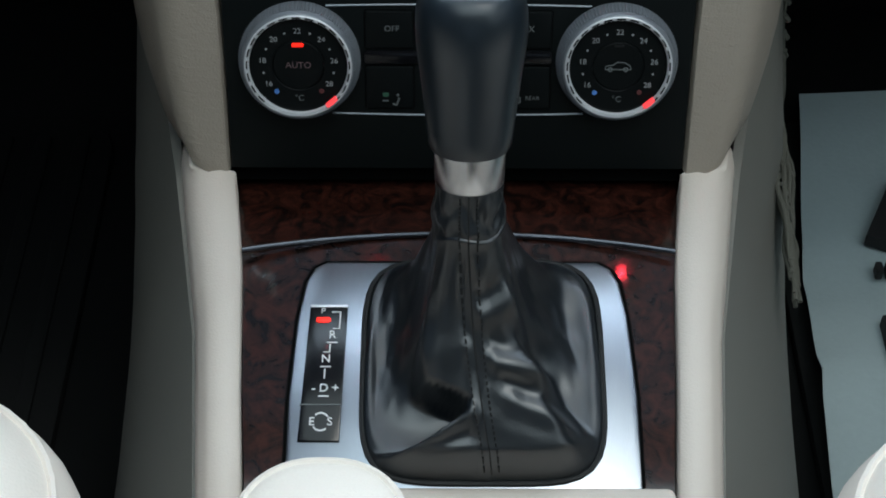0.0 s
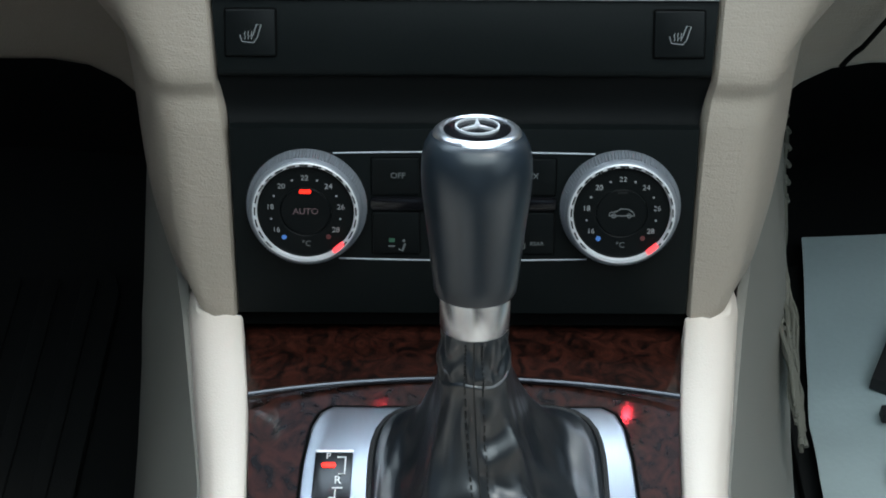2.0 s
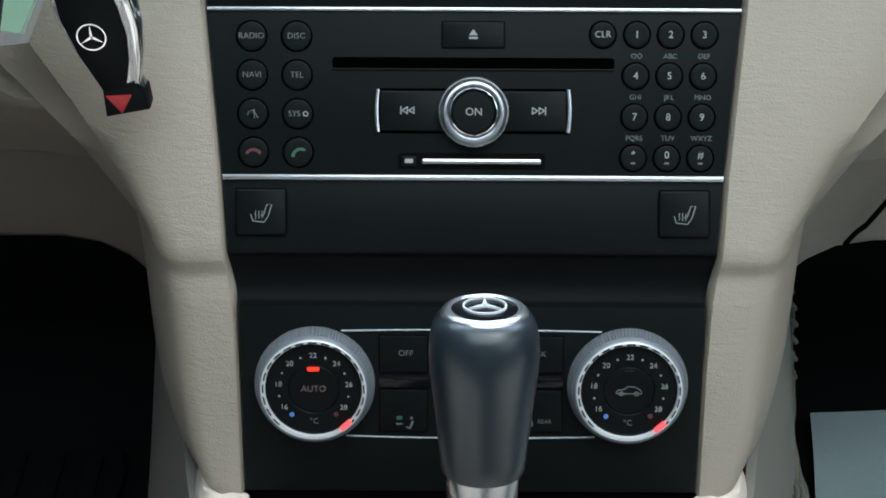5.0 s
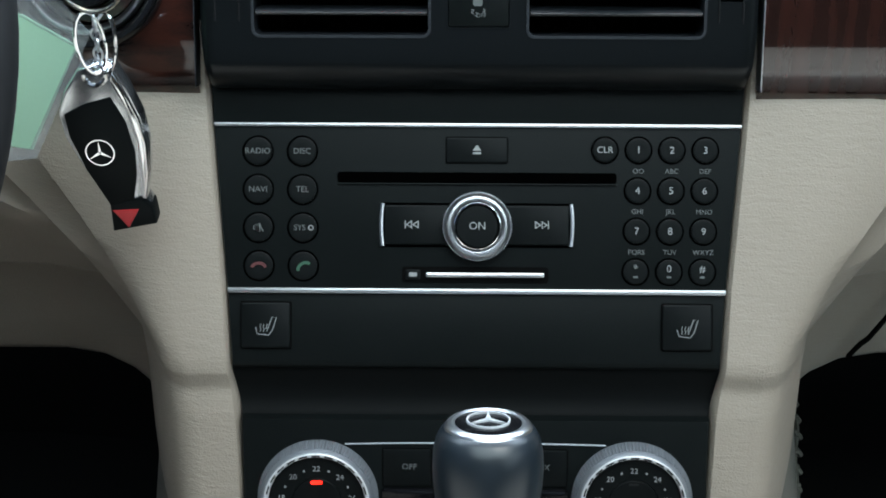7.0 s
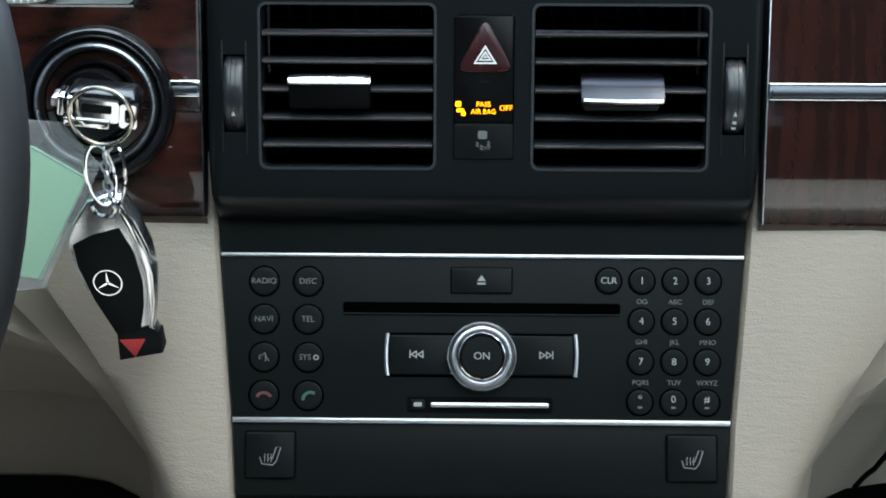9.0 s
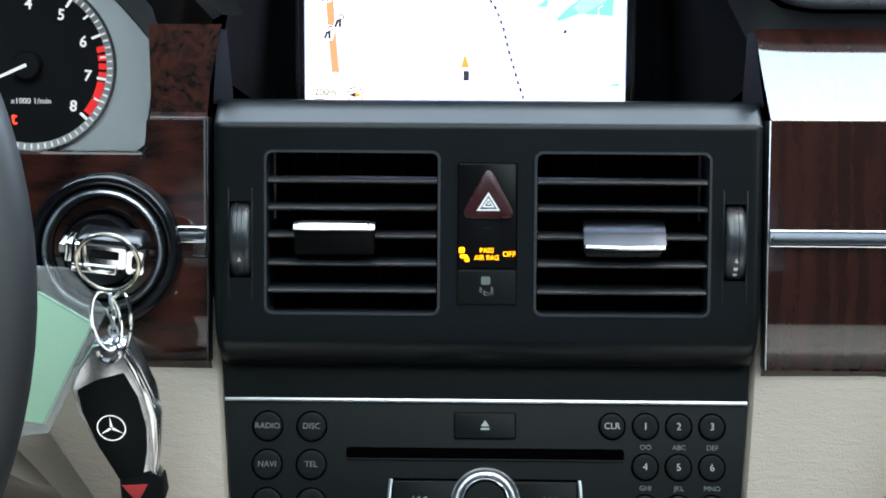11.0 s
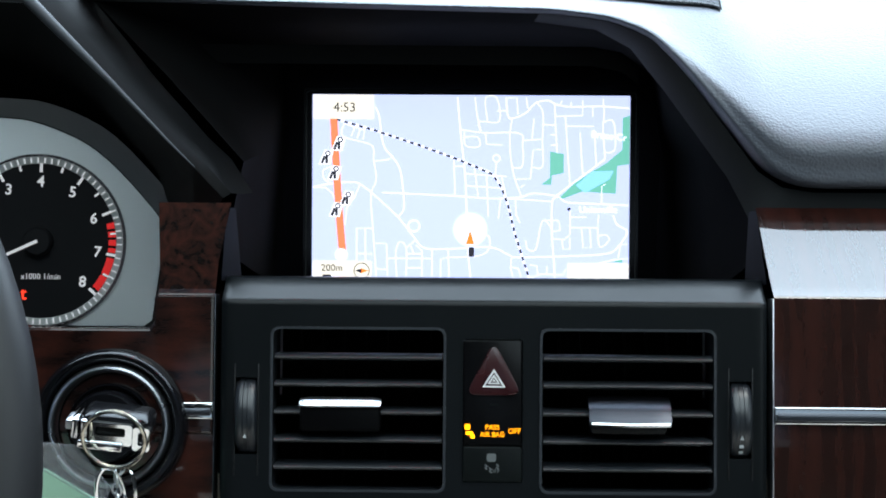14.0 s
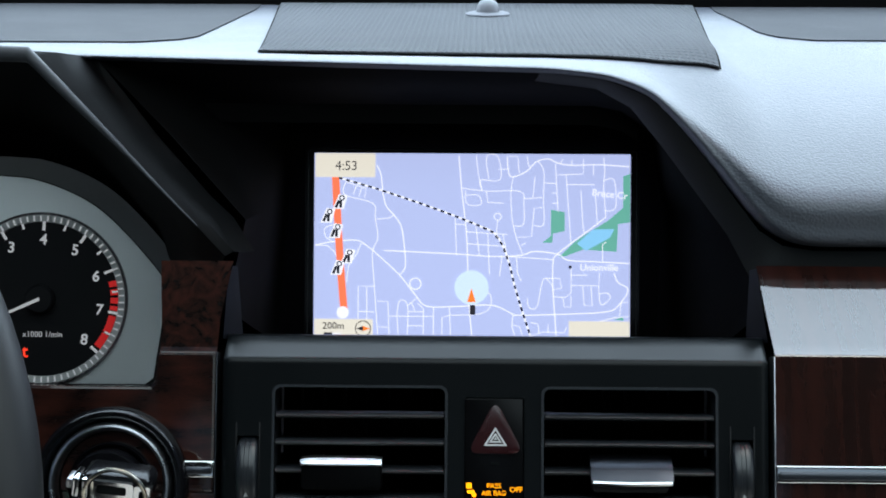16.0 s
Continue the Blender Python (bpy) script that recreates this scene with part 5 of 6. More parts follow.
def boot_point(a, t):
    """A point of the leather at the angle a round the lever and the height t."""
    ca, sa = math.cos(a), math.sin(a)
    sq = (abs(ca) ** 5 + abs(sa) ** 5) ** (-1 / 5)
    low = Vector((0.0083 + 0.0425 * ca * sq - 0.0020 * (sa > 0) * sa * ca, -0.0018 + 0.0442 * sa * sq, BASE_Z))
    wrinkle = noise.noise(Vector((ca * 2.2, sa * 2.2, t * 5.5)))
    fine = noise.noise(Vector((ca * 6 + 9, sa * 6, t * 14)))
    if t >= NECK:
        k = (t - NECK) / (1 - NECK)
        r = 0.0122 - 0.0014 * k + 0.0007 * math.sin(k * 9 + 2.5 * ca + wrinkle * 4) * (1 - k * k) * min(1, 5 * k) + 0.0009 * wrinkle * min(1, 5 * k) + 0.0004 * fine * min(1, 5 * k)
        return to_gate @ Vector((r * ca, r * sa, neck_z(a) * (1 - k)))
    s = t / NECK
    top = to_gate @ Vector((0.0122 * ca, 0.0122 * sa, neck_z(a)))
    u = ((a + math.pi / 2 + math.pi) % (2 * math.pi) - math.pi) / (math.pi / 4)
    slack = max(smooth((line(SLACK_L, s) - u) / 0.24 + 0.5), smooth((u - line(SLACK_R, s)) / 0.42 + 0.5))
    taut_h, slack_h = 0.15 * smooth(s / 0.14) + 0.53 * s + 0.32 * s ** 7, 0.05 * s + 0.95 * s ** 5 + 0.02 * math.exp(-(((s - 0.12) / 0.08) ** 2))
    back = smooth((abs(u) - 2.2) / 1.0)
    slack_h = slack_h * (1 - back) + back * s ** 2.4
    h = taut_h * (1 - slack) + slack_h * slack
    k = (s - 0.85) / 0.15
    g = s ** 1.1 if s < 0.85 else 0.8363 + 0.1637 * (3 * k * k - 2 * k ** 3) + 0.162 * (k - 2 * k * k + k ** 3) + 0.04 * (k ** 3 - k * k)
    p = low.lerp(top, g)
    p.z = low.z + (top.z - low.z) * h + 0.0016 * smooth(s / 0.05)
    f = 0.0
    for u0, s0, u1, s1, width, amp in FOLDS:
        du, ds = (u1 - u0) * 0.5, s1 - s0
        k = max(0.0, min(1.0, ((u - u0) * 0.5 * du + (s - s0) * ds) / (du * du + ds * ds)))
        d = math.hypot((u - u0) * 0.5 - du * k, s - s0 - ds * k)
        f += 1.7 * amp * math.exp(-((d / (1.6 * width)) ** 2))
    f += 0.0006 * math.exp(-(((abs(u) * (1.05 - s) - 0.055) / 0.03) ** 2))
    f += (0.0012 * wrinkle + 0.0003 * fine) * min(1, s * 5)
    out = Vector((ca * 0.6, sa * 0.6, 0.6))
    return p + out * f * smooth((1 - s) / 0.12)


N, M = 200, 110
b = bmesh.new()
rings = [[b.verts.new(boot_point(2 * math.pi * i / N - math.pi, j / M)) for i in range(N)] for j in range(M + 1)]
for p, q in zip(rings, rings[1:]):
    bridge(b, p, q)
boot = part("boot", b, BOOT, gs, "creased black leather boot", 180)
roll = []
for i in range(64):
    a = 2 * math.pi * i / 64
    sq = (abs(math.cos(a)) ** 5 + abs(math.sin(a)) ** 5) ** (-1 / 5)
    roll.append((0.0083 + 0.0425 * math.cos(a) * sq, -0.0018 + 0.0442 * math.sin(a) * sq, BASE_Z + 0.0004))
part("boot_rim", tube(roll, 0.0011, 8, closed=True), STITCH, gs, "rolled leather rim")

# seam with a row of stitches on either side, facing the seats
LIFT = Vector((0, -0.0003, 0.0004))
part("seam", tube([boot_point(-math.pi / 2 + 0.10 * (1 - t) ** 2 - 0.03, t) + LIFT * 0.3 for t in np.linspace(0.03, 0.98, 90)], 0.00028, 6), STITCH, boot)
for side in (-1, 1):
    for k in range(40):
        pts = []
        for t in (0.035 + 0.0235 * k, 0.035 + 0.0235 * k + 0.007, 0.035 + 0.0235 * k + 0.014):
            reach = 0.0432 * (1 - min(1, t / NECK)) + 0.0122
            pts.append(boot_point(-math.pi / 2 + 0.10 * (1 - t) ** 2 - 0.03 + side * 0.0032 / reach, t) + LIFT)
        part("stitch", tube(pts, 0.00036, 5), STITCH, boot)

# lever: collar and grip
b = lathe([(0.0105, -0.0014), (0.0110, -0.0011), (0.0114, -0.0005), (0.0119, 0.0112), (0.0120, 0.0125), (0.0116, 0.0132)], seg=48, close=True)
b.transform(to_gate)
part("collar", b, surface("pale_brushed_silver", (0.60, 0.61, 0.63), 0.26, 1.0, var=0.06, bump=0.08, grain=900, stretch=(6, 6, 0.2)), gs, "brushed silver collar")
prof = [(0.0126, 0.0125), (0.0133, 0.0138), (0.0139, 0.0195), (0.0148, 0.0285), (0.0160, 0.0390), (0.0170, 0.0475), (0.0173, 0.0530), (0.0171, 0.0585), (0.0163, 0.0624), (0.0150, 0.0650), (0.0132, 0.0666), (0.0120, 0.0670)]
b = bmesh.new()
rings = []
for r, h in prof:
    ring = []
    for k in range(56):
        a = 2 * math.pi * k / 56
        sq = (abs(math.cos(a)) ** 2.15 + abs(math.sin(a)) ** 2.15) ** (-1 / 2.15)
        ring.append(b.verts.new((r * 1.02 * math.cos(a) * sq, r * 1.05 * math.sin(a) * sq + 0.002 * (h / 0.07) ** 2, h)))
    rings.append(ring)
for p, q in zip(rings, rings[1:]):
    bridge(b, p, q)
b.faces.new(rings[-1])
b.faces.new(rings[0][::-1])
b.transform(to_gate)
grip = part("grip", b, KNOB, gs, "black leather gear knob", 60)
for nm, mt, pr, ry in (("badge_rim", SATIN, [(0.0142, 0.0656), (0.0138, 0.0670), (0.0128, 0.0679), (0.0116, 0.0682), (0.0106, 0.0678)], 1), ("badge", GLOSS, [(0.0108, 0.0665), (0.0106, 0.0677), (0.0070, 0.0683), (0.0004, 0.0685)], 1)):
    b = lathe(pr, 0, 0.0020, 40, close=nm == "badge")
    b.transform(to_gate)
    part(nm, b, mt, grip)
b = bmesh.new()
ring_slab(disc(0, 0.0020, 0.0070, 28), disc(0, 0.0020, 0.0065, 28), 0.0678, 0.0690, b)
for k in range(3):
    a = radians(90 + 120 * k)
    prism(b, [(0.0062 * math.cos(a), 0.0020 + 0.0062 * math.sin(a)), (0.0012 * math.cos(a + 2.1), 0.0020 + 0.0012 * math.sin(a + 2.1)), (0.0012 * math.cos(a - 2.1), 0.0020 + 0.0012 * math.sin(a - 2.1))][::-1], 0.0678, 0.0691)
b.transform(to_gate)
part("badge_emblem", b, BRIGHT, grip, "plain chrome ring emblem")


# ---- instruments ----
CLUS = plane_pose(0, 0.735, 0.629, 0.25)
CX = -0.2088
ic = thing("instrument_cluster", CLUS, "round rev counter in a silver-grey surround", "instrument cluster")
def rounded_off(pts, times=2):
    for _ in range(times):
        out = [pts[0]]
        for a, b in zip(pts, pts[1:]):
            out += [tuple(Vector(a).lerp(Vector(b), 0.25)), tuple(Vector(a).lerp(Vector(b), 0.75))]
        pts = out + [pts[-1]]
    return pts


sur = [(-0.36, -0.0395), (-0.1605, -0.0395), (-0.1565, -0.0365), (-0.1502, 0.0050), (-0.1520, 0.0105), (-0.1638, 0.0245), (-0.1750, 0.0362), (-0.1860, 0.0452), (-0.2040, 0.0535), (-0.2232, 0.0580), (-0.36, 0.0580)]
sur = sur[:3] + rounded_off(sur[3:])
part("surround", slab(sur, -0.010, 0.0, 0.0012), GREY, ic, "silver-grey satin surround")
wall = [(0.0002, 0.0002), (0.0045, 0.0060), (0.0080, 0.0140)]
part("surround_wall", skin([[(p + d * 1.2, q + d, n + 0.0) for p, q in sur[3:]] for d, n in wall]), surface("grey_gauge_wall", (0.17, 0.175, 0.18), 0.55, var=0.1), ic, "grey inner wall of the hood")
part("surround_edge", slab([(p * 1.0 + (0.0012 if p > -0.30 else 0), q * 1.02) for p, q in sur], -0.012, -0.0006), BLACK, ic)
part("gauge_rim", lathe([(0.0403, -0.001), (0.0403, 0.0016), (0.0399, 0.0022), (0.0392, 0.0014)], CX, 0, 96, close=False), surface("dark_chrome", (0.16, 0.16, 0.17), 0.2, 1.0), ic)
part("scale_ring", lathe([(0.0393, 0.0008), (0.0390, 0.0014), (0.0360, 0.0010), (0.0356, 0.0004)], CX, 0, 96, close=False), surface("white_silver_ring", (0.52, 0.54, 0.53), 0.38, 0.5, var=0.05), ic, "silver scale ring")
face = part("gauge_face", slab(disc(CX, 0, 0.0360, 72), -0.001, 0.0006), FACE, ic, "black rev counter face")


def arm(r0, r1, w0, w1, deg, n0, n1, bm=None):
    a = radians(deg)
    c, s = math.cos(a), math.sin(a)
    return prism(bm or bmesh.new(), [(CX + c * r - s * w, s * r + c * w) for r, w in ((r0, -w0), (r1, -w1), (r1, w1), (r0, w0))], n0, n1)


def gauge_angle(k):
    return 88 - 32.8 * (k - 4)


for k in range(3, 9):
    part("number_tick", arm(0.0318, 0.0360, 0.00060, 0.00060, gauge_angle(k), 0.0008, 0.0016), WHITE, face)
    a = radians(gauge_angle(k))
    n = letters(str(k), 0.0068, CX + 0.0275 * math.cos(a), 0.0275 * math.sin(a), 0.0010, WHITE, face)
    n.matrix_basis = n.matrix_basis @ Matrix(((1, 0.22, 0, 0), (0, 1, 0, 0), (0, 0, 1, 0), (0, 0, 0, 1)))
    if k < 8:
        part("half_tick", arm(0.0332, 0.0358, 0.00050, 0.00045, gauge_angle(k + 0.5), 0.0008, 0.0014), WHITE, face)
b = bmesh.new()
for k in range(0, 74):
    deg = gauge_angle(8.0) - 100 + k * 4.865
    arm(0.0362, 0.0386, 0.00030, 0.00036, deg, 0.0008, 0.0017, b)
tagged(part("tick_scale", b, WHITE, ic), kind="stuff")
for k0, k1 in ((6.24, 6.38), (6.44, 6.58), (6.64, 6.78), (6.84, 6.95), (7.08, 7.50), (7.54, 7.90)):
    b = bmesh.new()
    pts = [(r, gauge_angle(k0 + (k1 - k0) * i / 4)) for r, order in ((0.0357, range(5)), (0.0323, range(4, -1, -1))) for i in order]
    prism(b, [(CX + r * math.cos(radians(d)), r * math.sin(radians(d))) for r, d in pts][::-1], 0.0008, 0.0013)
    part("red_band", b, GAUGE_RED, face)
letters("x1000 1/min", 0.0037, CX + 0.0006, -0.0165, 0.0008, WHITE, face)
part("hub", lathe([(0.0066, 0.0006), (0.0066, 0.0050), (0.0058, 0.0060), (0.0004, 0.0062)], CX, 0, 32), FACE, ic)
part("needle", arm(-0.0005, 0.0310, 0.00075, 0.00045, 204, 0.0062, 0.0072), WHITE, ic, "white needle")
letters("t", 0.0085, CX - 0.0075, -0.0245, 0.0008, LAMP_RED, face, "glowing red warning sign")

# ---- navigation screen ----
SCR = plane_pose(-0.0095, 0.7799, 0.645, 0.27)
sc = thing("navigation_screen", SCR, "lit navigation screen showing a street map", "screen")
part("bezel", ring_slab(rounded(-0.0812, 0.0812, -0.050, 0.0470, 0.002), rounded(-0.0770, 0.0770, -0.0462, 0.0443, 0.0006), -0.006, 0.0015), GLOSS, sc, "gloss black bezel")
part("bezel_edge", ring_slab(rounded(-0.0800, 0.0800, -0.0490, 0.0460, 0.0016), rounded(-0.0795, 0.0795, -0.0485, 0.0455, 0.0014), 0.001, 0.0016), BLACK, sc)
pane = part("display", block(-0.0768, 0.0768, -0.0460, 0.0442, -0.004, 0.0), LCD["ground"], sc, "pale lavender lit map")


def on_map(u, v):
    return ((u - 567) / 1031 * 0.1534, 0.0441 - (v - 42) / 598 * 0.0892)


def map_line(name, pts, w, key, n=0.0003, smooth=True):
    p = [Vector(on_map(*q)) for q in pts]
    if smooth and len(p) > 2:
        fine = []
        for i in range(len(p) - 1):
            a, c, d, e = p[max(0, i - 1)], p[i], p[i + 1], p[min(len(p) - 1, i + 2)]
            for k in np.linspace(0, 1, 6, endpoint=False):
                fine.append(0.5 * (2 * c + (d - a) * k + (2 * a - 5 * c + 4 * d - e) * k * k + (3 * c - a - 3 * d + e) * k**3))
        p = fine + [p[-1]]
    b = bmesh.new()
    ofs = []
    for i, q in enumerate(p):
        t = (p[min(i + 1, len(p) - 1)] - p[max(i - 1, 0)]).normalized()
        ofs.append((q + Vector((-t.y, t.x)) * w / 2, q - Vector((-t.y, t.x)) * w / 2))
    up = [b.verts.new((*o[0], n)) for o in ofs]
    dn = [b.verts.new((*o[1], n)) for o in ofs]
    bridge(b, up, dn, False)
    return part(name, b, LCD[key], pane)


def map_area(name, pts, key, n=0.0002):
    b = bmesh.new()
    b.faces.new([b.verts.new((*on_map(*p), n)) for p in pts])
    return part(name, b, LCD[key], pane)


map_area("park", [(825, 222), (870, 230), (870, 292), (832, 300), (830, 330), (797, 330), (825, 308)], "park")
map_area("park", [(852, 376), (905, 325), (960, 288), (1010, 258), (1060, 215), (1060, 112), (1083, 104), (1083, 262), (1044, 268), (1040, 358), (930, 352), (872, 374)], "park")
map_area("park", [(1030, 580), (1062, 570), (1064, 582)], "park")
map_area("lake", [(910, 332), (962, 286), (1032, 284), (1018, 312), (940, 356)], "water", 0.00025)
W1, W2 = 0.00052, 0.00036
HIGHWAYS = [[(523, 48), (532, 150), (547, 279), (553, 372), (558, 521), (569, 636)], [(681, 48), (686, 103), (701, 116), (744, 98), (766, 75), (785, 62), (818, 57), (846, 70), (892, 77), (985, 75), (1082, 81)], [(1004, 246), (948, 289), (892, 331), (846, 368), (833, 391), (833, 483), (840, 576), (844, 636)], [(280, 359), (502, 368), (632, 376), (725, 372), (772, 359), (846, 367), (883, 387), (967, 391), (1082, 396)]]
RING_ROAD = [[(1032, 428), (1045, 458), (1078, 483), (1041, 539), (1004, 554), (911, 561), (725, 567), (697, 561), (632, 535), (502, 541), (419, 539), (382, 502), (335, 443), (280, 391), (224, 344), (187, 326), (112, 331), (53, 343)], [(255, 81), (268, 112), (276, 177), (287, 215), (311, 242), (335, 279), (345, 335), (350, 409), (332, 437)]]
NORTH_EAST = [[(580, 48), (586, 103), (599, 159)], [(599, 159), (595, 127), (658, 125), (651, 51), (614, 51), (621, 124)], [(651, 92), (688, 90)], [(686, 49), (716, 49), (720, 103)], [(746, 48), (751, 79), (759, 88)], [(781, 64), (801, 98), (800, 187), (801, 270), (770, 274)], [(839, 72), (842, 131), (848, 228)], [(800, 135), (842, 137)], [(844, 109), (930, 105), (930, 57)], [(827, 168), (844, 168)], [(829, 202), (848, 200)]]
FAR_EAST = [[(874, 109), (881, 205), (891, 335)], [(874, 140), (967, 140)], [(922, 159), (930, 279), (935, 302)], [(996, 51), (1000, 94), (996, 150), (1004, 246)], [(996, 127), (1030, 124), (1037, 205), (1022, 224), (1000, 224)], [(963, 75), (963, 109)], [(970, 172), (976, 270)], [(855, 72), (863, 57)], [(892, 77), (892, 61)]]
CENTRE = [[(701, 116), (694, 168), (697, 242), (710, 307), (733, 368)], [(532, 153), (614, 163), (725, 164), (736, 205), (735, 270), (703, 276)], [(614, 163), (618, 200), (670, 202)], [(735, 187), (796, 183)], [(766, 183), (772, 116)], [(716, 313), (762, 311), (770, 218), (796, 215)], [(729, 339), (744, 331)], [(545, 161), (551, 205), (595, 207), (588, 177), (547, 177)], [(688, 376), (833, 385)]]
OLD_TOWN = [[(547, 296), (684, 304)], [(551, 335), (679, 343)], [(580, 279), (592, 372)], [(619, 302), (625, 435)], [(666, 376), (658, 441)], [(668, 304), (679, 354), (684, 376)], [(512, 252), (517, 372)], [(512, 272), (543, 272)], [(714, 378), (716, 428), (729, 456)], [(651, 257), (647, 302)], [(994, 394), (994, 335), (1007, 326)]]
SOUTH_EAST = [[(833, 474), (809, 446), (796, 465), (781, 539), (755, 541), (749, 511)], [(809, 446), (855, 446), (861, 478), (833, 483)], [(833, 506), (874, 508), (892, 493), (892, 409)], [(866, 511), (870, 539), (892, 539), (892, 502)], [(892, 469), (982, 469), (985, 428)], [(889, 435), (944, 435)], [(930, 472), (935, 534), (961, 534), (957, 472)], [(982, 469), (989, 530), (1019, 511), (1011, 493), (985, 495)], [(1050, 567), (1056, 524), (1078, 522)]]
SOUTH_EDGE = [[(703, 563), (699, 604), (710, 636)], [(699, 598), (725, 604), (735, 636)], [(762, 591), (785, 595), (788, 623)], [(818, 595), (818, 623)], [(759, 636), (800, 621), (870, 623), (879, 604)], [(985, 586), (1032, 573), (1082, 569)], [(502, 569), (595, 563), (629, 539), (629, 502), (618, 496)]]
WEST = [[(311, 242), (298, 252), (254, 257)], [(153, 135), (150, 177), (242, 205), (250, 252), (259, 317), (242, 367), (248, 465), (261, 636)], [(153, 135), (220, 157), (215, 187)], [(187, 150), (177, 177)], [(205, 155), (196, 183)], [(53, 343), (94, 344), (116, 363), (140, 409)], [(112, 331), (90, 317), (85, 289), (112, 276), (131, 279)], [(205, 335), (190, 372), (164, 409), (157, 465)], [(196, 636), (196, 476), (248, 476)], [(224, 478), (226, 636)], [(196, 558), (248, 560)]]
SOUTH_WEST = [[(257, 524), (294, 526), (298, 636)], [(261, 608), (294, 610)], [(328, 636), (324, 558), (335, 521), (358, 539), (358, 636)], [(358, 539), (391, 511)], [(372, 530), (382, 554)], [(391, 530), (410, 548), (410, 636)], [(298, 573), (443, 573)], [(358, 604), (410, 604)], [(358, 558), (410, 558)], [(443, 541), (443, 636)], [(495, 541), (499, 636)], [(471, 636), (471, 576), (502, 567)]]
for w, group in ((W1, HIGHWAYS), (W1, RING_ROAD), (W2, NORTH_EAST), (W2, FAR_EAST), (W2, CENTRE), (W2, OLD_TOWN), (W2, SOUTH_EAST), (W2, SOUTH_EDGE), (W2, WEST), (W2, SOUTH_WEST)):
    for pts in group:
        map_line("road" if w == W1 else "street", pts, w, "road", smooth=len(pts) > 4)
for u, v, r in ((651, 246, 0.0019),):
    part("street", ring_slab(disc(*on_map(u, v), r, 20), disc(*on_map(u, v), r - W2, 20), 0.0002, 0.0004), LCD["road"], pane)
map_line("motorway", [(118, 100), (124, 200), (132, 330), (140, 440), (150, 552)], 0.0036, "motorway", 0.0005)
DASH = [(130, 122), (250, 156), (400, 205), (520, 248), (590, 276), (638, 298), (668, 340), (690, 400), (710, 480), (735, 560), (762, 640)]
map_line("railway", DASH, 0.0010, "road", 0.0004)
seg, run = [], 0.0
for a, c in zip(DASH, DASH[1:]):
    a, c = Vector(a), Vector(c)
    length, at = (c - a).length, -run
    while at < length:
        lo, hi = max(0, at), min(length, at + 13)
        if hi > lo:
            map_line("railway_dash", [tuple(a.lerp(c, lo / length)), tuple(a.lerp(c, hi / length))], 0.0010, "ink", 0.0006, False)
        at += 25
    run = length - (at - 25) if at > length else 0
for x, y in ((135, 200), (95, 245), (122, 295), (162, 378), (128, 415)):
    sgn = part("exit_sign", slab([on_map(*p) for p in ((x - 24, y + 24), (x + 12, y + 24), (x + 24, y - 20), (x - 4, y - 24))], 0.0006, 0.0007), LCD["road"], pane)
    for p in ([(x - 14, y + 20), (x - 4, y - 4)], [(x + 2, y + 20), (x + 2, y - 4)]):
        map_line("sign_stroke", p, 0.0013, "ink", 0.0009, False)
    part("sign_ring", ring_slab(disc(*on_map(x + 6, y - 12), 0.0014, 14), disc(*on_map(x + 6, y - 12), 0.0008, 14), 0.0007, 0.0010), LCD["ink"], sgn)
part("position_halo", slab(disc(*on_map(567, 478), 0.0083, 40), 0.0004, 0.0007), LCD["halo"], pane)
map_area("position_arrow", [(553, 525), (581, 525), (567, 480)], "arrow", 0.0010)
map_area("fuel_sign", [(562, 535), (580, 535), (580, 566), (562, 566)], "ink", 0.0010)
part("dealer_sign", ring_slab(disc(*on_map(383, 467), 0.0030, 24), disc(*on_map(383, 467), 0.0025, 24), 0.0004, 0.0008), LCD["road"], pane)
part("shield_sign", slab(disc(*on_map(146, 562), 0.0030, 18), 0.0005, 0.0008), LCD["road"], pane)
map_area("time_box", [(53, 120), (250, 120), (250, 42), (53, 42)], "box", 0.0007)
letters("4:53", 0.0064, *on_map(155, 84), 0.0010, LCD["ink"], pane)
map_area("scale_box", [(53, 640), (245, 640), (245, 583), (53, 583)], "box", 0.0007)
letters("200m", 0.0047, *on_map(116, 606), 0.0010, LCD["ink"], pane)
map_area("scale_bar", [(85, 640), (113, 640), (113, 627), (85, 627)], "ink", 0.0010)
map_area("scale_bar", [(113, 638), (142, 638), (142, 629), (113, 629)], "road", 0.0010)
part("compass", ring_slab(disc(*on_map(213, 614), 0.0039, 24), disc(*on_map(213, 614), 0.0035, 24), 0.0007, 0.0011), LCD["ink"], pane)
map_area("compass_needle", [(190, 614), (213, 606), (213, 622)], "ink", 0.0011)
map_area("compass_needle", [(236, 614), (213, 622), (213, 606)], "arrow", 0.0011)
map_area("caption_box", [(885, 640), (1083, 640), (1083, 585), (885, 585)], "box", 0.0007)
part("town_dot", slab(disc(*on_map(888, 409), 0.0008, 12), 0.0004, 0.0009), LCD["ink"], pane)
letters("Unionville", 0.0046, *on_map(983, 411), 0.0009, LCD["road"], pane)
cr = letters("Bruce Cr", 0.0046, *on_map(1016, 172), 0.0009, LCD["road"], pane)
cr.matrix_basis = cr.matrix_basis @ Matrix(((1, 0.22, 0, 0), (0, 1, 0, 0), (0, 0, 1, 0), (0, 0, 0, 1)))

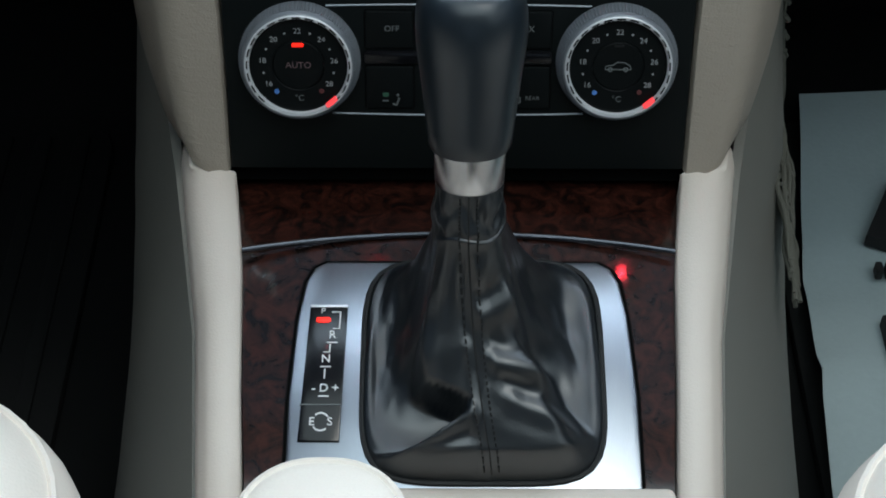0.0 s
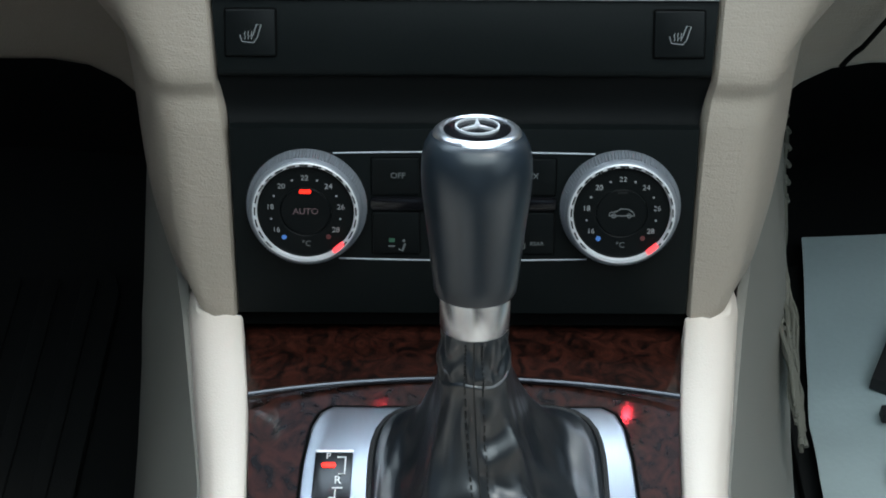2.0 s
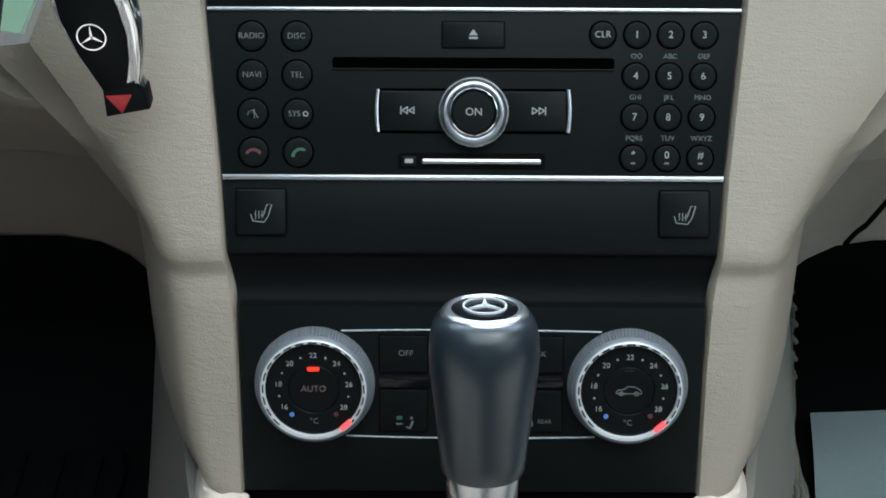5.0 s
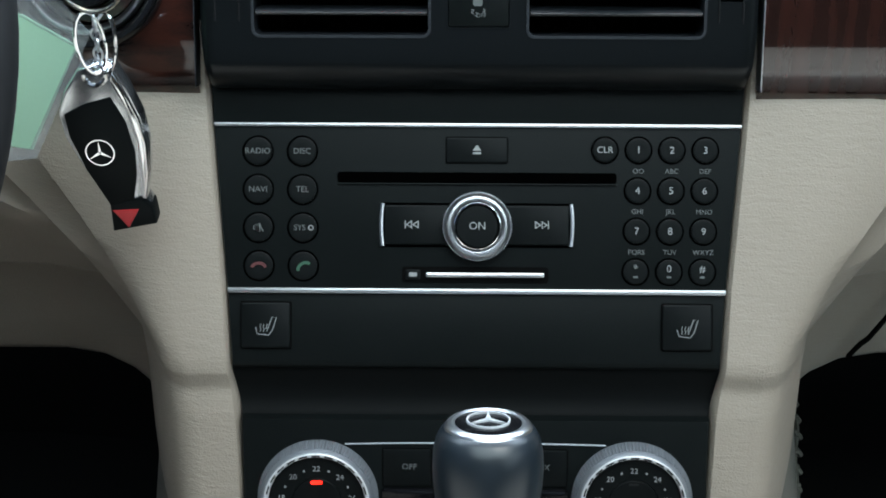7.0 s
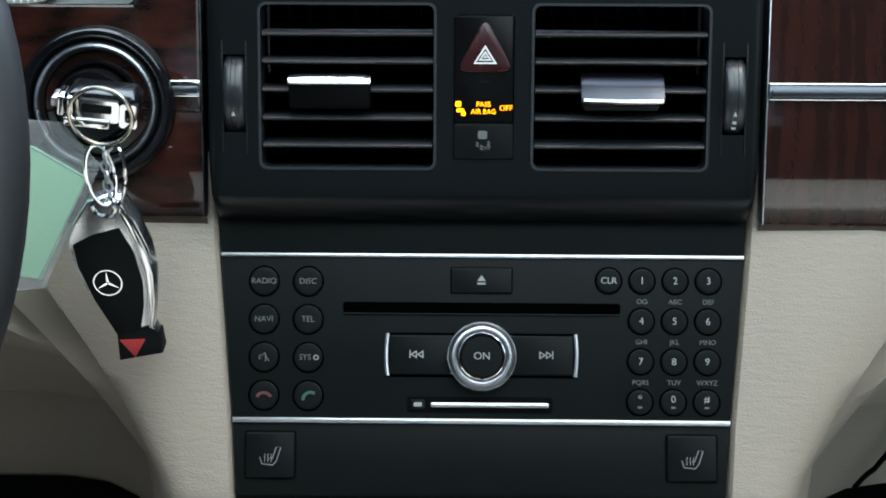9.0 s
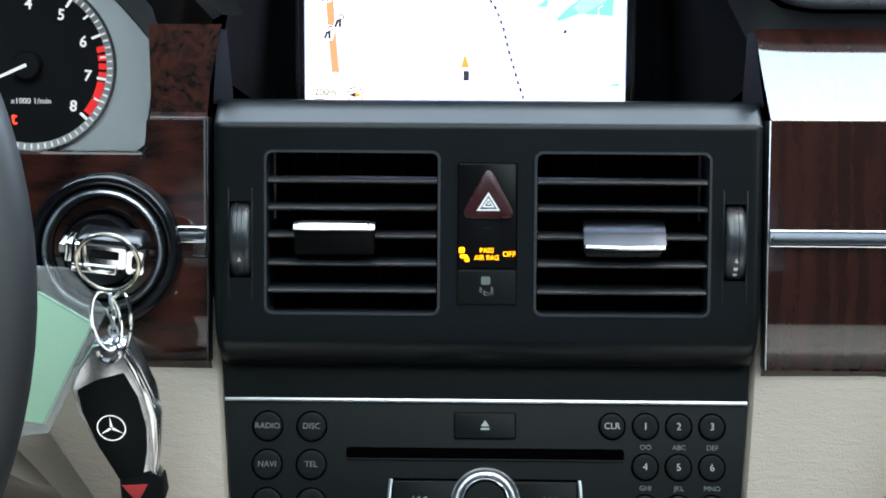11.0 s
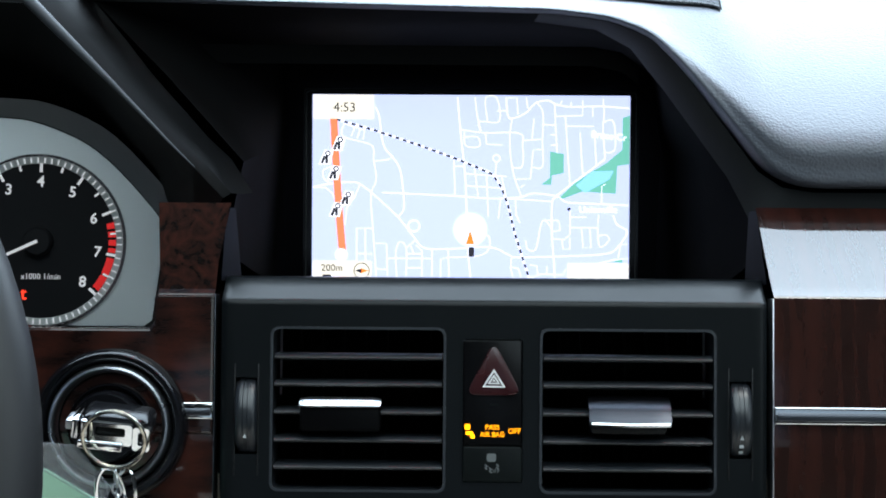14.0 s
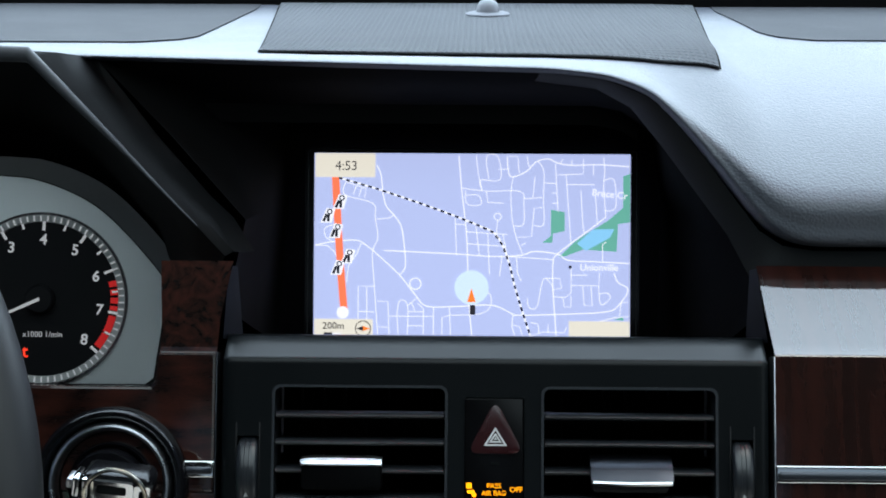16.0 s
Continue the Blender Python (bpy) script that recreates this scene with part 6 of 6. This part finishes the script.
# ---- ignition switch with the keys ----
ig = thing("ignition_switch", VENT @ Matrix.Translation((-0.1494, -0.0095, 0)), "black and chrome ringed ignition switch", "ignition switch")
part("bezel", lathe([(0.0304, -0.001), (0.0303, 0.0022), (0.0296, 0.0056), (0.0282, 0.0070), (0.0266, 0.0066), (0.0254, 0.0052), (0.0246, 0.0016)], seg=72, close=False), GLOSS, ig, "gloss black outer ring")
part("chrome_ring", lathe([(0.0243, 0.0010), (0.0243, 0.0034), (0.0239, 0.0050), (0.0232, 0.0060), (0.0224, 0.0062), (0.0216, 0.0057), (0.0211, 0.0046), (0.0208, 0.0030), (0.0207, 0.0)], seg=72, close=False), surface("smoked_chrome", (0.54, 0.56, 0.60), 0.28, 1.0), ig, "smoked chrome ring")
part("inner_ring", lathe([(0.0168, -0.004), (0.0166, 0.0030), (0.0158, 0.0042), (0.0148, 0.0030)], seg=56, close=False), GLOSS, ig)
part("well", lathe([(0.0248, 0.0012), (0.0206, 0.0010), (0.0185, -0.0040), (0.0150, -0.0045), (0.0004, -0.0045)], seg=48), DARK, ig)
part("barrel", lathe([(0.0142, -0.0045), (0.0140, 0.0100), (0.0128, 0.0125), (0.0004, 0.0130)], seg=48), GLOSS, ig)

EYE9 = Vector((-0.0076, 0.0442, 0.8244))
HANG = Matrix.Translation(EYE9) @ Matrix.Scale(0.975, 4) @ Matrix.Translation(-EYE9) @ plane_pose(0, 0.57, 0, 0)
st = thing("starter_key", HANG, "chrome key head standing in the ignition", "key")
HEAD = pose(-0.1396, 0.6040, 0, 0, 0, -6)


def in_head(name, bm, material, parent, label=""):
    bm.transform(HEAD)
    return part(name, bm, material, parent, label)


head = in_head("key_head", box(-0.0125, 0.0132, -0.0050, 0.0062, -0.014, -0.0010, 0.0030, 0.0022), GLOSS, st, "gloss black key body")
in_head("chrome_frame", ring_slab(rounded(-0.0085, 0.0072, -0.0040, 0.0042, 0.0012), rounded(-0.0062, 0.0046, -0.0006, 0.0028, 0.0008), -0.002, 0.0010), CHROME, head, "polished chrome frame")
in_head("inset", box(-0.0064, 0.0048, -0.0008, 0.0030, -0.003, -0.0006, 0.0006, 0.0004), KEYCAP, head)
in_head("lower_bar", box(-0.0128, 0.0040, -0.0064, -0.0030, -0.001, 0.0022, 0.0008, 0.0007), CHROME, head)
in_head("end_cap", ring_slab(rounded(0.0072, 0.0136, -0.0058, 0.0034, 0.0014), rounded(0.0092, 0.0118, -0.0036, 0.0016, 0.0008), -0.004, 0.0004), CHROME, head)
for x, y in ((-0.0142, 0.0002), (-0.0108, 0.0000)):
    in_head("fin", box(x - 0.0013, x + 0.0013, y - 0.0036, y + 0.0042, -0.010, 0.0004, 0.0008, 0.0007), CHROME, head)
in_head("tip", box(-0.0182, -0.0152, -0.0012, 0.0026, -0.010, -0.002, 0.0008, 0.0007), SATIN, head)

WARMSTEEL = surface("warm_polished_steel", (0.80, 0.74, 0.62), 0.22, 1.0, var=0.05)
kr = thing("key_ring", HANG, "steel split ring with two chain links", "key ring")
for turn, dz in ((0, 0), (0.05, 0.0007)):
    part("split_ring", tube([(-0.1378 + 0.0113 * math.cos(a), 0.6045 + 0.0116 * math.sin(a), 0.0062 + 0.0014 * math.sin(a + turn) + dz) for a in np.linspace(0, 2 * math.pi, 48, endpoint=False)], 0.00075, 8, closed=True), WARMSTEEL, kr)
for cx, cy, rx, ry, tilt, yaw in ((-0.1409, 0.5800, 0.0042, 0.0120, 6, 30), (-0.1353, 0.5800, 0.0040, 0.0118, -6, -35)):
    pts = []
    for a in np.linspace(0, 2 * math.pi, 40, endpoint=False):
        v = Matrix.Rotation(radians(tilt), 3, "Z") @ Matrix.Rotation(radians(yaw), 3, "Y") @ Vector((rx * math.cos(a) * 1.25, ry * math.sin(a), 0))
        pts.append((cx + v.x, cy + v.y, 0.0035 + v.z))
    part("link", tube(pts, 0.0008, 8, closed=True), CHROME, kr)
for k in range(4):
    pts = [(-0.1385 + 0.0017 * math.cos(a) * (1 if k % 2 else 0.5), 0.5872 - 0.0038 * k + 0.0026 * math.sin(a), 0.004 + 0.0016 * math.cos(a) * (0.4 if k % 2 else 1)) for a in np.linspace(0, 2 * math.pi, 20, endpoint=False)]
    part("chain_link", tube(pts, 0.0005, 6, closed=True), SATIN, kr)

kf = thing("key_fob", HANG, "black and chrome car key hanging from the ring", "car key")
OUT = [(-0.1410, 0.4990), (-0.1248, 0.5030), (-0.1252, 0.5100), (-0.1272, 0.5140), (-0.1250, 0.5260), (-0.1246, 0.5380), (-0.1262, 0.5490), (-0.1300, 0.5600), (-0.1345, 0.5690), (-0.1400, 0.5705), (-0.1480, 0.5680), (-0.1540, 0.5590), (-0.1572, 0.5500), (-0.1560, 0.5400), (-0.1500, 0.5260), (-0.1425, 0.5110), (-0.1412, 0.5060)]
shell = [p for p in OUT if p[1] > 0.5095]
part("chrome_shell", slab(shell, -0.006, 0.0016, 0.0016), TABCHROME, kf, "polished chrome shell")
black_face = [(-0.1415, 0.5102), (-0.1322, 0.5130), (-0.1300, 0.5240), (-0.1296, 0.5340), (-0.1318, 0.5470), (-0.1366, 0.5575), (-0.1470, 0.5545), (-0.1550, 0.5500), (-0.1540, 0.5405), (-0.1492, 0.5265)]
part("face", slab(black_face, 0.0, 0.0026, 0.0012), KEYCAP, kf, "matt black face")
part("blade_cover", slab([(-0.1290, 0.5140), (-0.1268, 0.5150), (-0.1252, 0.5270), (-0.1250, 0.5380), (-0.1268, 0.5485), (-0.1308, 0.5592), (-0.1352, 0.5672), (-0.1362, 0.5640), (-0.1310, 0.5520), (-0.1286, 0.5400), (-0.1282, 0.5270)], 0.0, 0.0032, 0.0010), CHROME, kf, "chrome blade cover")
part("eyelet", tube([(-0.1415 + 0.0042 * math.cos(a), 0.5665 + 0.0045 * math.sin(a), 0.0014) for a in np.linspace(math.pi, 2 * math.pi, 14)], 0.0010, 8), CHROME, kf)
b = bmesh.new()
prism(b, [(-0.1418, 0.4992), (-0.1245, 0.5028), (-0.1252, 0.5105), (-0.1290, 0.5150), (-0.1418, 0.5112)], -0.006, 0.0030, 0.0014)
part("tail", b, KEYCAP, kf)
part("panic_mark", slab([(-0.1352, 0.5014), (-0.1306, 0.5098), (-0.1408, 0.5092)], 0.0026, 0.0034, 0.0003), RED, kf, "red triangle button")
b = bmesh.new()
ring_slab(disc(-0.1428, 0.5345, 0.0056, 32), disc(-0.1428, 0.5345, 0.0051, 32), 0.0022, 0.0032, b)
for k in range(3):
    a = radians(93 + 120 * k)
    prism(b, [(-0.1428 + r * math.cos(a + w), 0.5345 + r * math.sin(a + w)) for r, w in ((0.0053, 0), (0.0006, 1.7), (0.0006, -1.7))], 0.0022, 0.0032)
part("emblem", b, CHROME, kf, "plain chrome ring emblem")

tg = thing("key_tag", HANG @ Matrix.Translation((0, 0, -0.004)), "pale green card in a clear plastic sleeve", "tag")
part("card", slab([(-0.195, 0.528), (-0.1795, 0.5335), (-0.1702, 0.5318), (-0.1478, 0.5752), (-0.1665, 0.5878), (-0.195, 0.590)], -0.0004, 0.0003, 0.0002), TAG, tg)
part("sleeve", ring_slab([(-0.195, 0.525), (-0.1690, 0.5285), (-0.1425, 0.5800), (-0.1548, 0.5975), (-0.195, 0.600)], [(-0.194, 0.532), (-0.1712, 0.5325), (-0.1485, 0.5750), (-0.1668, 0.5872), (-0.194, 0.588)], -0.0006, 0.0006), SLEEVE, tg, "clear plastic sleeve edge")

# ---- steering wheel ----
SW = Matrix.Translation((-0.3408, 0.5048, 0.6129)) @ Matrix.Rotation(radians(64.5), 4, "X")
wh = thing("steering_wheel", SW, "dark leather steering wheel rim", "steering wheel")
rows = []
for i in range(96):
    a = 2 * math.pi * i / 96
    row = []
    for k in range(14):
        c = 2 * math.pi * k / 14
        r = 0.1783 + 0.0149 * math.cos(c)
        row.append((r * math.cos(a), r * math.sin(a), 0.0140 * math.sin(c)))
    rows.append(row)
b = skin(rows + [rows[0]], closed=True)
bmesh.ops.remove_doubles(b, verts=b.verts, dist=1e-6)
part("rim", b, RIM, wh, "smooth dark leather rim")
for deg in (180, 270, 0):
    a = radians(deg)
    b = tube([(0.05 * math.cos(a), 0.05 * math.sin(a), -0.012), (0.11 * math.cos(a), 0.11 * math.sin(a), -0.008), (0.172 * math.cos(a), 0.172 * math.sin(a), 0)], [0.02, 0.014, 0.012], 10)
    if deg != 0:
        part("spoke", b, BLACK, wh)
    else:
        b.free()
part("hub", lathe([(0.070, -0.03), (0.070, -0.010), (0.060, 0.002), (0.03, 0.008), (0.0005, 0.009)], seg=40), BLACK, wh)

# ---- seats, armrest, floor ----
def cushion(x0, x1, y0, y1, z0, z1, r, soft, m, name, label, cat, group=""):
    """An upholstered pad with a rounded plan and soft edges."""
    ob = thing(name, pose((x0 + x1) / 2, (y0 + y1) / 2, z0), label, cat, group)
    cx, cy = (x0 + x1) / 2, (y0 + y1) / 2
    b = bmesh.new()
    prev = None
    steps = [(0.0, 0.0)] + [(soft * (1 - math.cos(radians(a))), z1 - z0 - soft + soft * math.sin(radians(a))) for a in range(0, 91, 10)] + [(soft * 2.2, z1 - z0 + 0.004)]
    for d, h in steps:
        ring = loop(b, [(p - cx, q - cy) for p, q in shrink(rounded(x0, x1, y0, y1, r, 10), d)], h)
        if prev:
            bridge(b, prev, ring)
        prev = ring
    for k in (0.75, 0.5, 0.25):
        ring = [b.verts.new((w.co.x * k, w.co.y * k, w.co.z + 0.002)) for w in prev]
        bridge(b, prev, ring)
        prev = ring
    mid = b.verts.new((0, 0, prev[0].co.z))
    for p, q in zip(prev, prev[1:] + prev[:1]):
        b.faces.new((p, q, mid))
    body = part("pad", b, m, ob, "", 60)
    seam_z = z1 - z0 - soft * 0.45
    part("piping", tube([(p - cx, q - cy, seam_z) for p, q in shrink(rounded(x0, x1, y0, y1, r, 10), soft * 0.16)], 0.0016, 6, closed=True), m, body)
    return ob


cushion(-0.60, -0.1190, -0.20, 0.3740, 0.20, 0.415, 0.060, 0.045, SEAT, "front_seat", "cream leather front seat cushion", "car seat", "front seats")
cushion(0.1130, 0.60, -0.20, 0.3660, 0.20, 0.415, 0.060, 0.045, SEAT, "front_seat", "cream leather front seat cushion", "car seat", "front seats")
cushion(-0.0690, -0.0155, 0.16, 0.3290, 0.34, 0.413, 0.024, 0.0085, SEAT, "armrest", "cream leather armrest end behind the gear lever", "armrest")
for s in (-1, 1):
    fm = thing("floor_mat", pose(s * 0.42, 0.62, 0.092), "black ribbed floor mat on the carpet", "floor mat", "floor mats")
    part("mat", box(-0.22, 0.20, -0.25, 0.20, 0, 0.006, 0.03, 0.002), MAT, fm)
    for k in range(16):
        x = -0.20 + 0.40 * k / 16
        part("rib", box(x, x + 0.010, -0.23, 0.18, 0.004, 0.009, 0.002, 0.001), MAT, fm)

pm = thing("paper_mat", pose(0, 0, 0.104), "grey-blue paper sheet protecting the passenger floor", "paper mat")
rows = []
for i in range(30):
    y = 0.40 + (0.832 - 0.40) * i / 29
    rows.append([])
    for j in range(26):
        x = line([(0.40, 0.193), (0.52, 0.2005), (0.60, 0.2065), (0.673, 0.2090), (0.832, 0.2311)], y) + (0.60 - 0.21) * j / 25
        h = 0.006 * noise.noise(Vector((x * 9, y * 9, 0.3))) + 0.004 * noise.noise(Vector((x * 30, y * 22, 4)))
        h += 0.007 * math.exp(-(((y - 0.600 - 0.1 * (x - 0.25)) / 0.008) ** 2)) - 0.005 * math.exp(-(((y - 0.672 + 0.05 * (x - 0.25)) / 0.007) ** 2)) + 0.008
        rows[-1].append((x, y, h))
part("sheet", skin(rows, thick=0.0008), PAPER, pm, "", 80)
for pts, w in (([(0.2545, 0.690), (0.2790, 0.740)], 0.014), ([(0.252, 0.630), (0.252, 0.585)], 0.012)):
    part("printed_bar", stroke(pts, w, 0.010, 0.019), PRINT, pm)
for k in range(4):
    part("printed_bar", box(0.2500 + 0.006 * k, 0.2540 + 0.006 * k, 0.665, 0.673, 0.010, 0.017, 0.001, 0), PRINT, pm)

# ---- rear-view mirror above the windscreen's lower half, with two red courtesy lamps under it ----
mr = thing("rear_view_mirror", pose(0.056, 0.706, 1.020), "black rear-view mirror with two red courtesy lamps underneath", "mirror")
part("housing", slab(rounded(-0.165, 0.165, -0.022, 0.022, 0.016, 6), 0.004, 0.060, 0.010), BLACK, mr)
part("mirror_glass", block(-0.150, 0.150, -0.0235, -0.0222, 0.012, 0.052), CHROME, mr, "silvered glass")
part("stem", tube([(-0.056, 0.006, 0.050), (-0.056, 0.000, 0.110), (-0.056, -0.050, 0.200), (-0.056, -0.080, 0.262)], [0.010, 0.009, 0.012, 0.020], 12), BLACK, mr)
for x in (-0.139, 0.139):
    cup = part("lamp_cup", lathe([(0.0085, 0.006), (0.0085, 0.000), (0.0062, 0.0002), (0.0062, 0.005)], x, -0.003, 24, close=False), BLACK, mr)
    part("lamp_lens", slab(disc(x, -0.003, 0.0032, 20), 0.001, 0.004), COURTESY, cup, "glowing red lens")

# ---- luggage net bunched along the passenger side of the console ----
nt = thing("storage_net", pose(-0.008, 0, 0.278), "khaki cord storage net bunched beside the console", "storage net")
random.seed(11)
MIDL = [(0.50, 0.1590), (0.51, 0.1600), (0.555, 0.1632), (0.61, 0.1675), (0.635, 0.1690), (0.66, 0.1738), (0.70, 0.1815), (0.727, 0.1862), (0.76, 0.1890), (0.80, 0.1930)]
SPREAD = [(0.50, 0.15), (0.53, 0.55), (0.57, 0.9), (0.62, 1.0), (0.65, 0.7), (0.68, 0.25), (0.80, 0.10)]
for k in range(15):
    d, ph = (k - 7) / 7, random.uniform(0, 6)
    pts = []
    for y in np.linspace(0.505 + 0.006 * (k % 3), 0.655 + 0.012 * (k % 4), 26):
        w = line(SPREAD, y)
        x = line(MIDL, y) + 0.0050 * d * w + 0.0012 * math.sin(y * 70 + ph) + 0.0006 * math.sin(y * 210 + ph * 2)
        pts.append((x, y, 0.011 * -d * w + 0.003 * math.sin(y * 85 + ph * 1.7)))
    part("cord", tube(pts, 0.0011, 6), NET, nt)
for k in range(2):
    part("edge_cord", tube([(line(MIDL, y) + 0.0012 * (k - 0.5) + 0.0006 * math.sin(y * 140 + k), y, 0.001 * k) for y in np.linspace(0.64, 0.80, 30)], 0.0012, 6), NET, nt)
for k in range(9):
    y = 0.675 + 0.0145 * k
    x = line(MIDL, y)
    part("knot", tube([(x - 0.0015, y - 0.002, 0.003), (x + 0.0008, y, 0.002), (x + 0.0034, y + 0.001, -0.002)], 0.0017, 6), NET, nt)
for k in range(24):
    y = 0.515 + 0.145 * k / 24 + random.uniform(-0.003, 0.003)
    w, x = line(SPREAD, y), line(MIDL, y)
    part("cross_cord", tube([(x - 0.0052 * w, y - 0.004, 0.011 * w), (x - 0.0006, y, 0.003), (x + 0.0052 * w, y + 0.003, -0.011 * w)], 0.0010, 6), NET, nt)
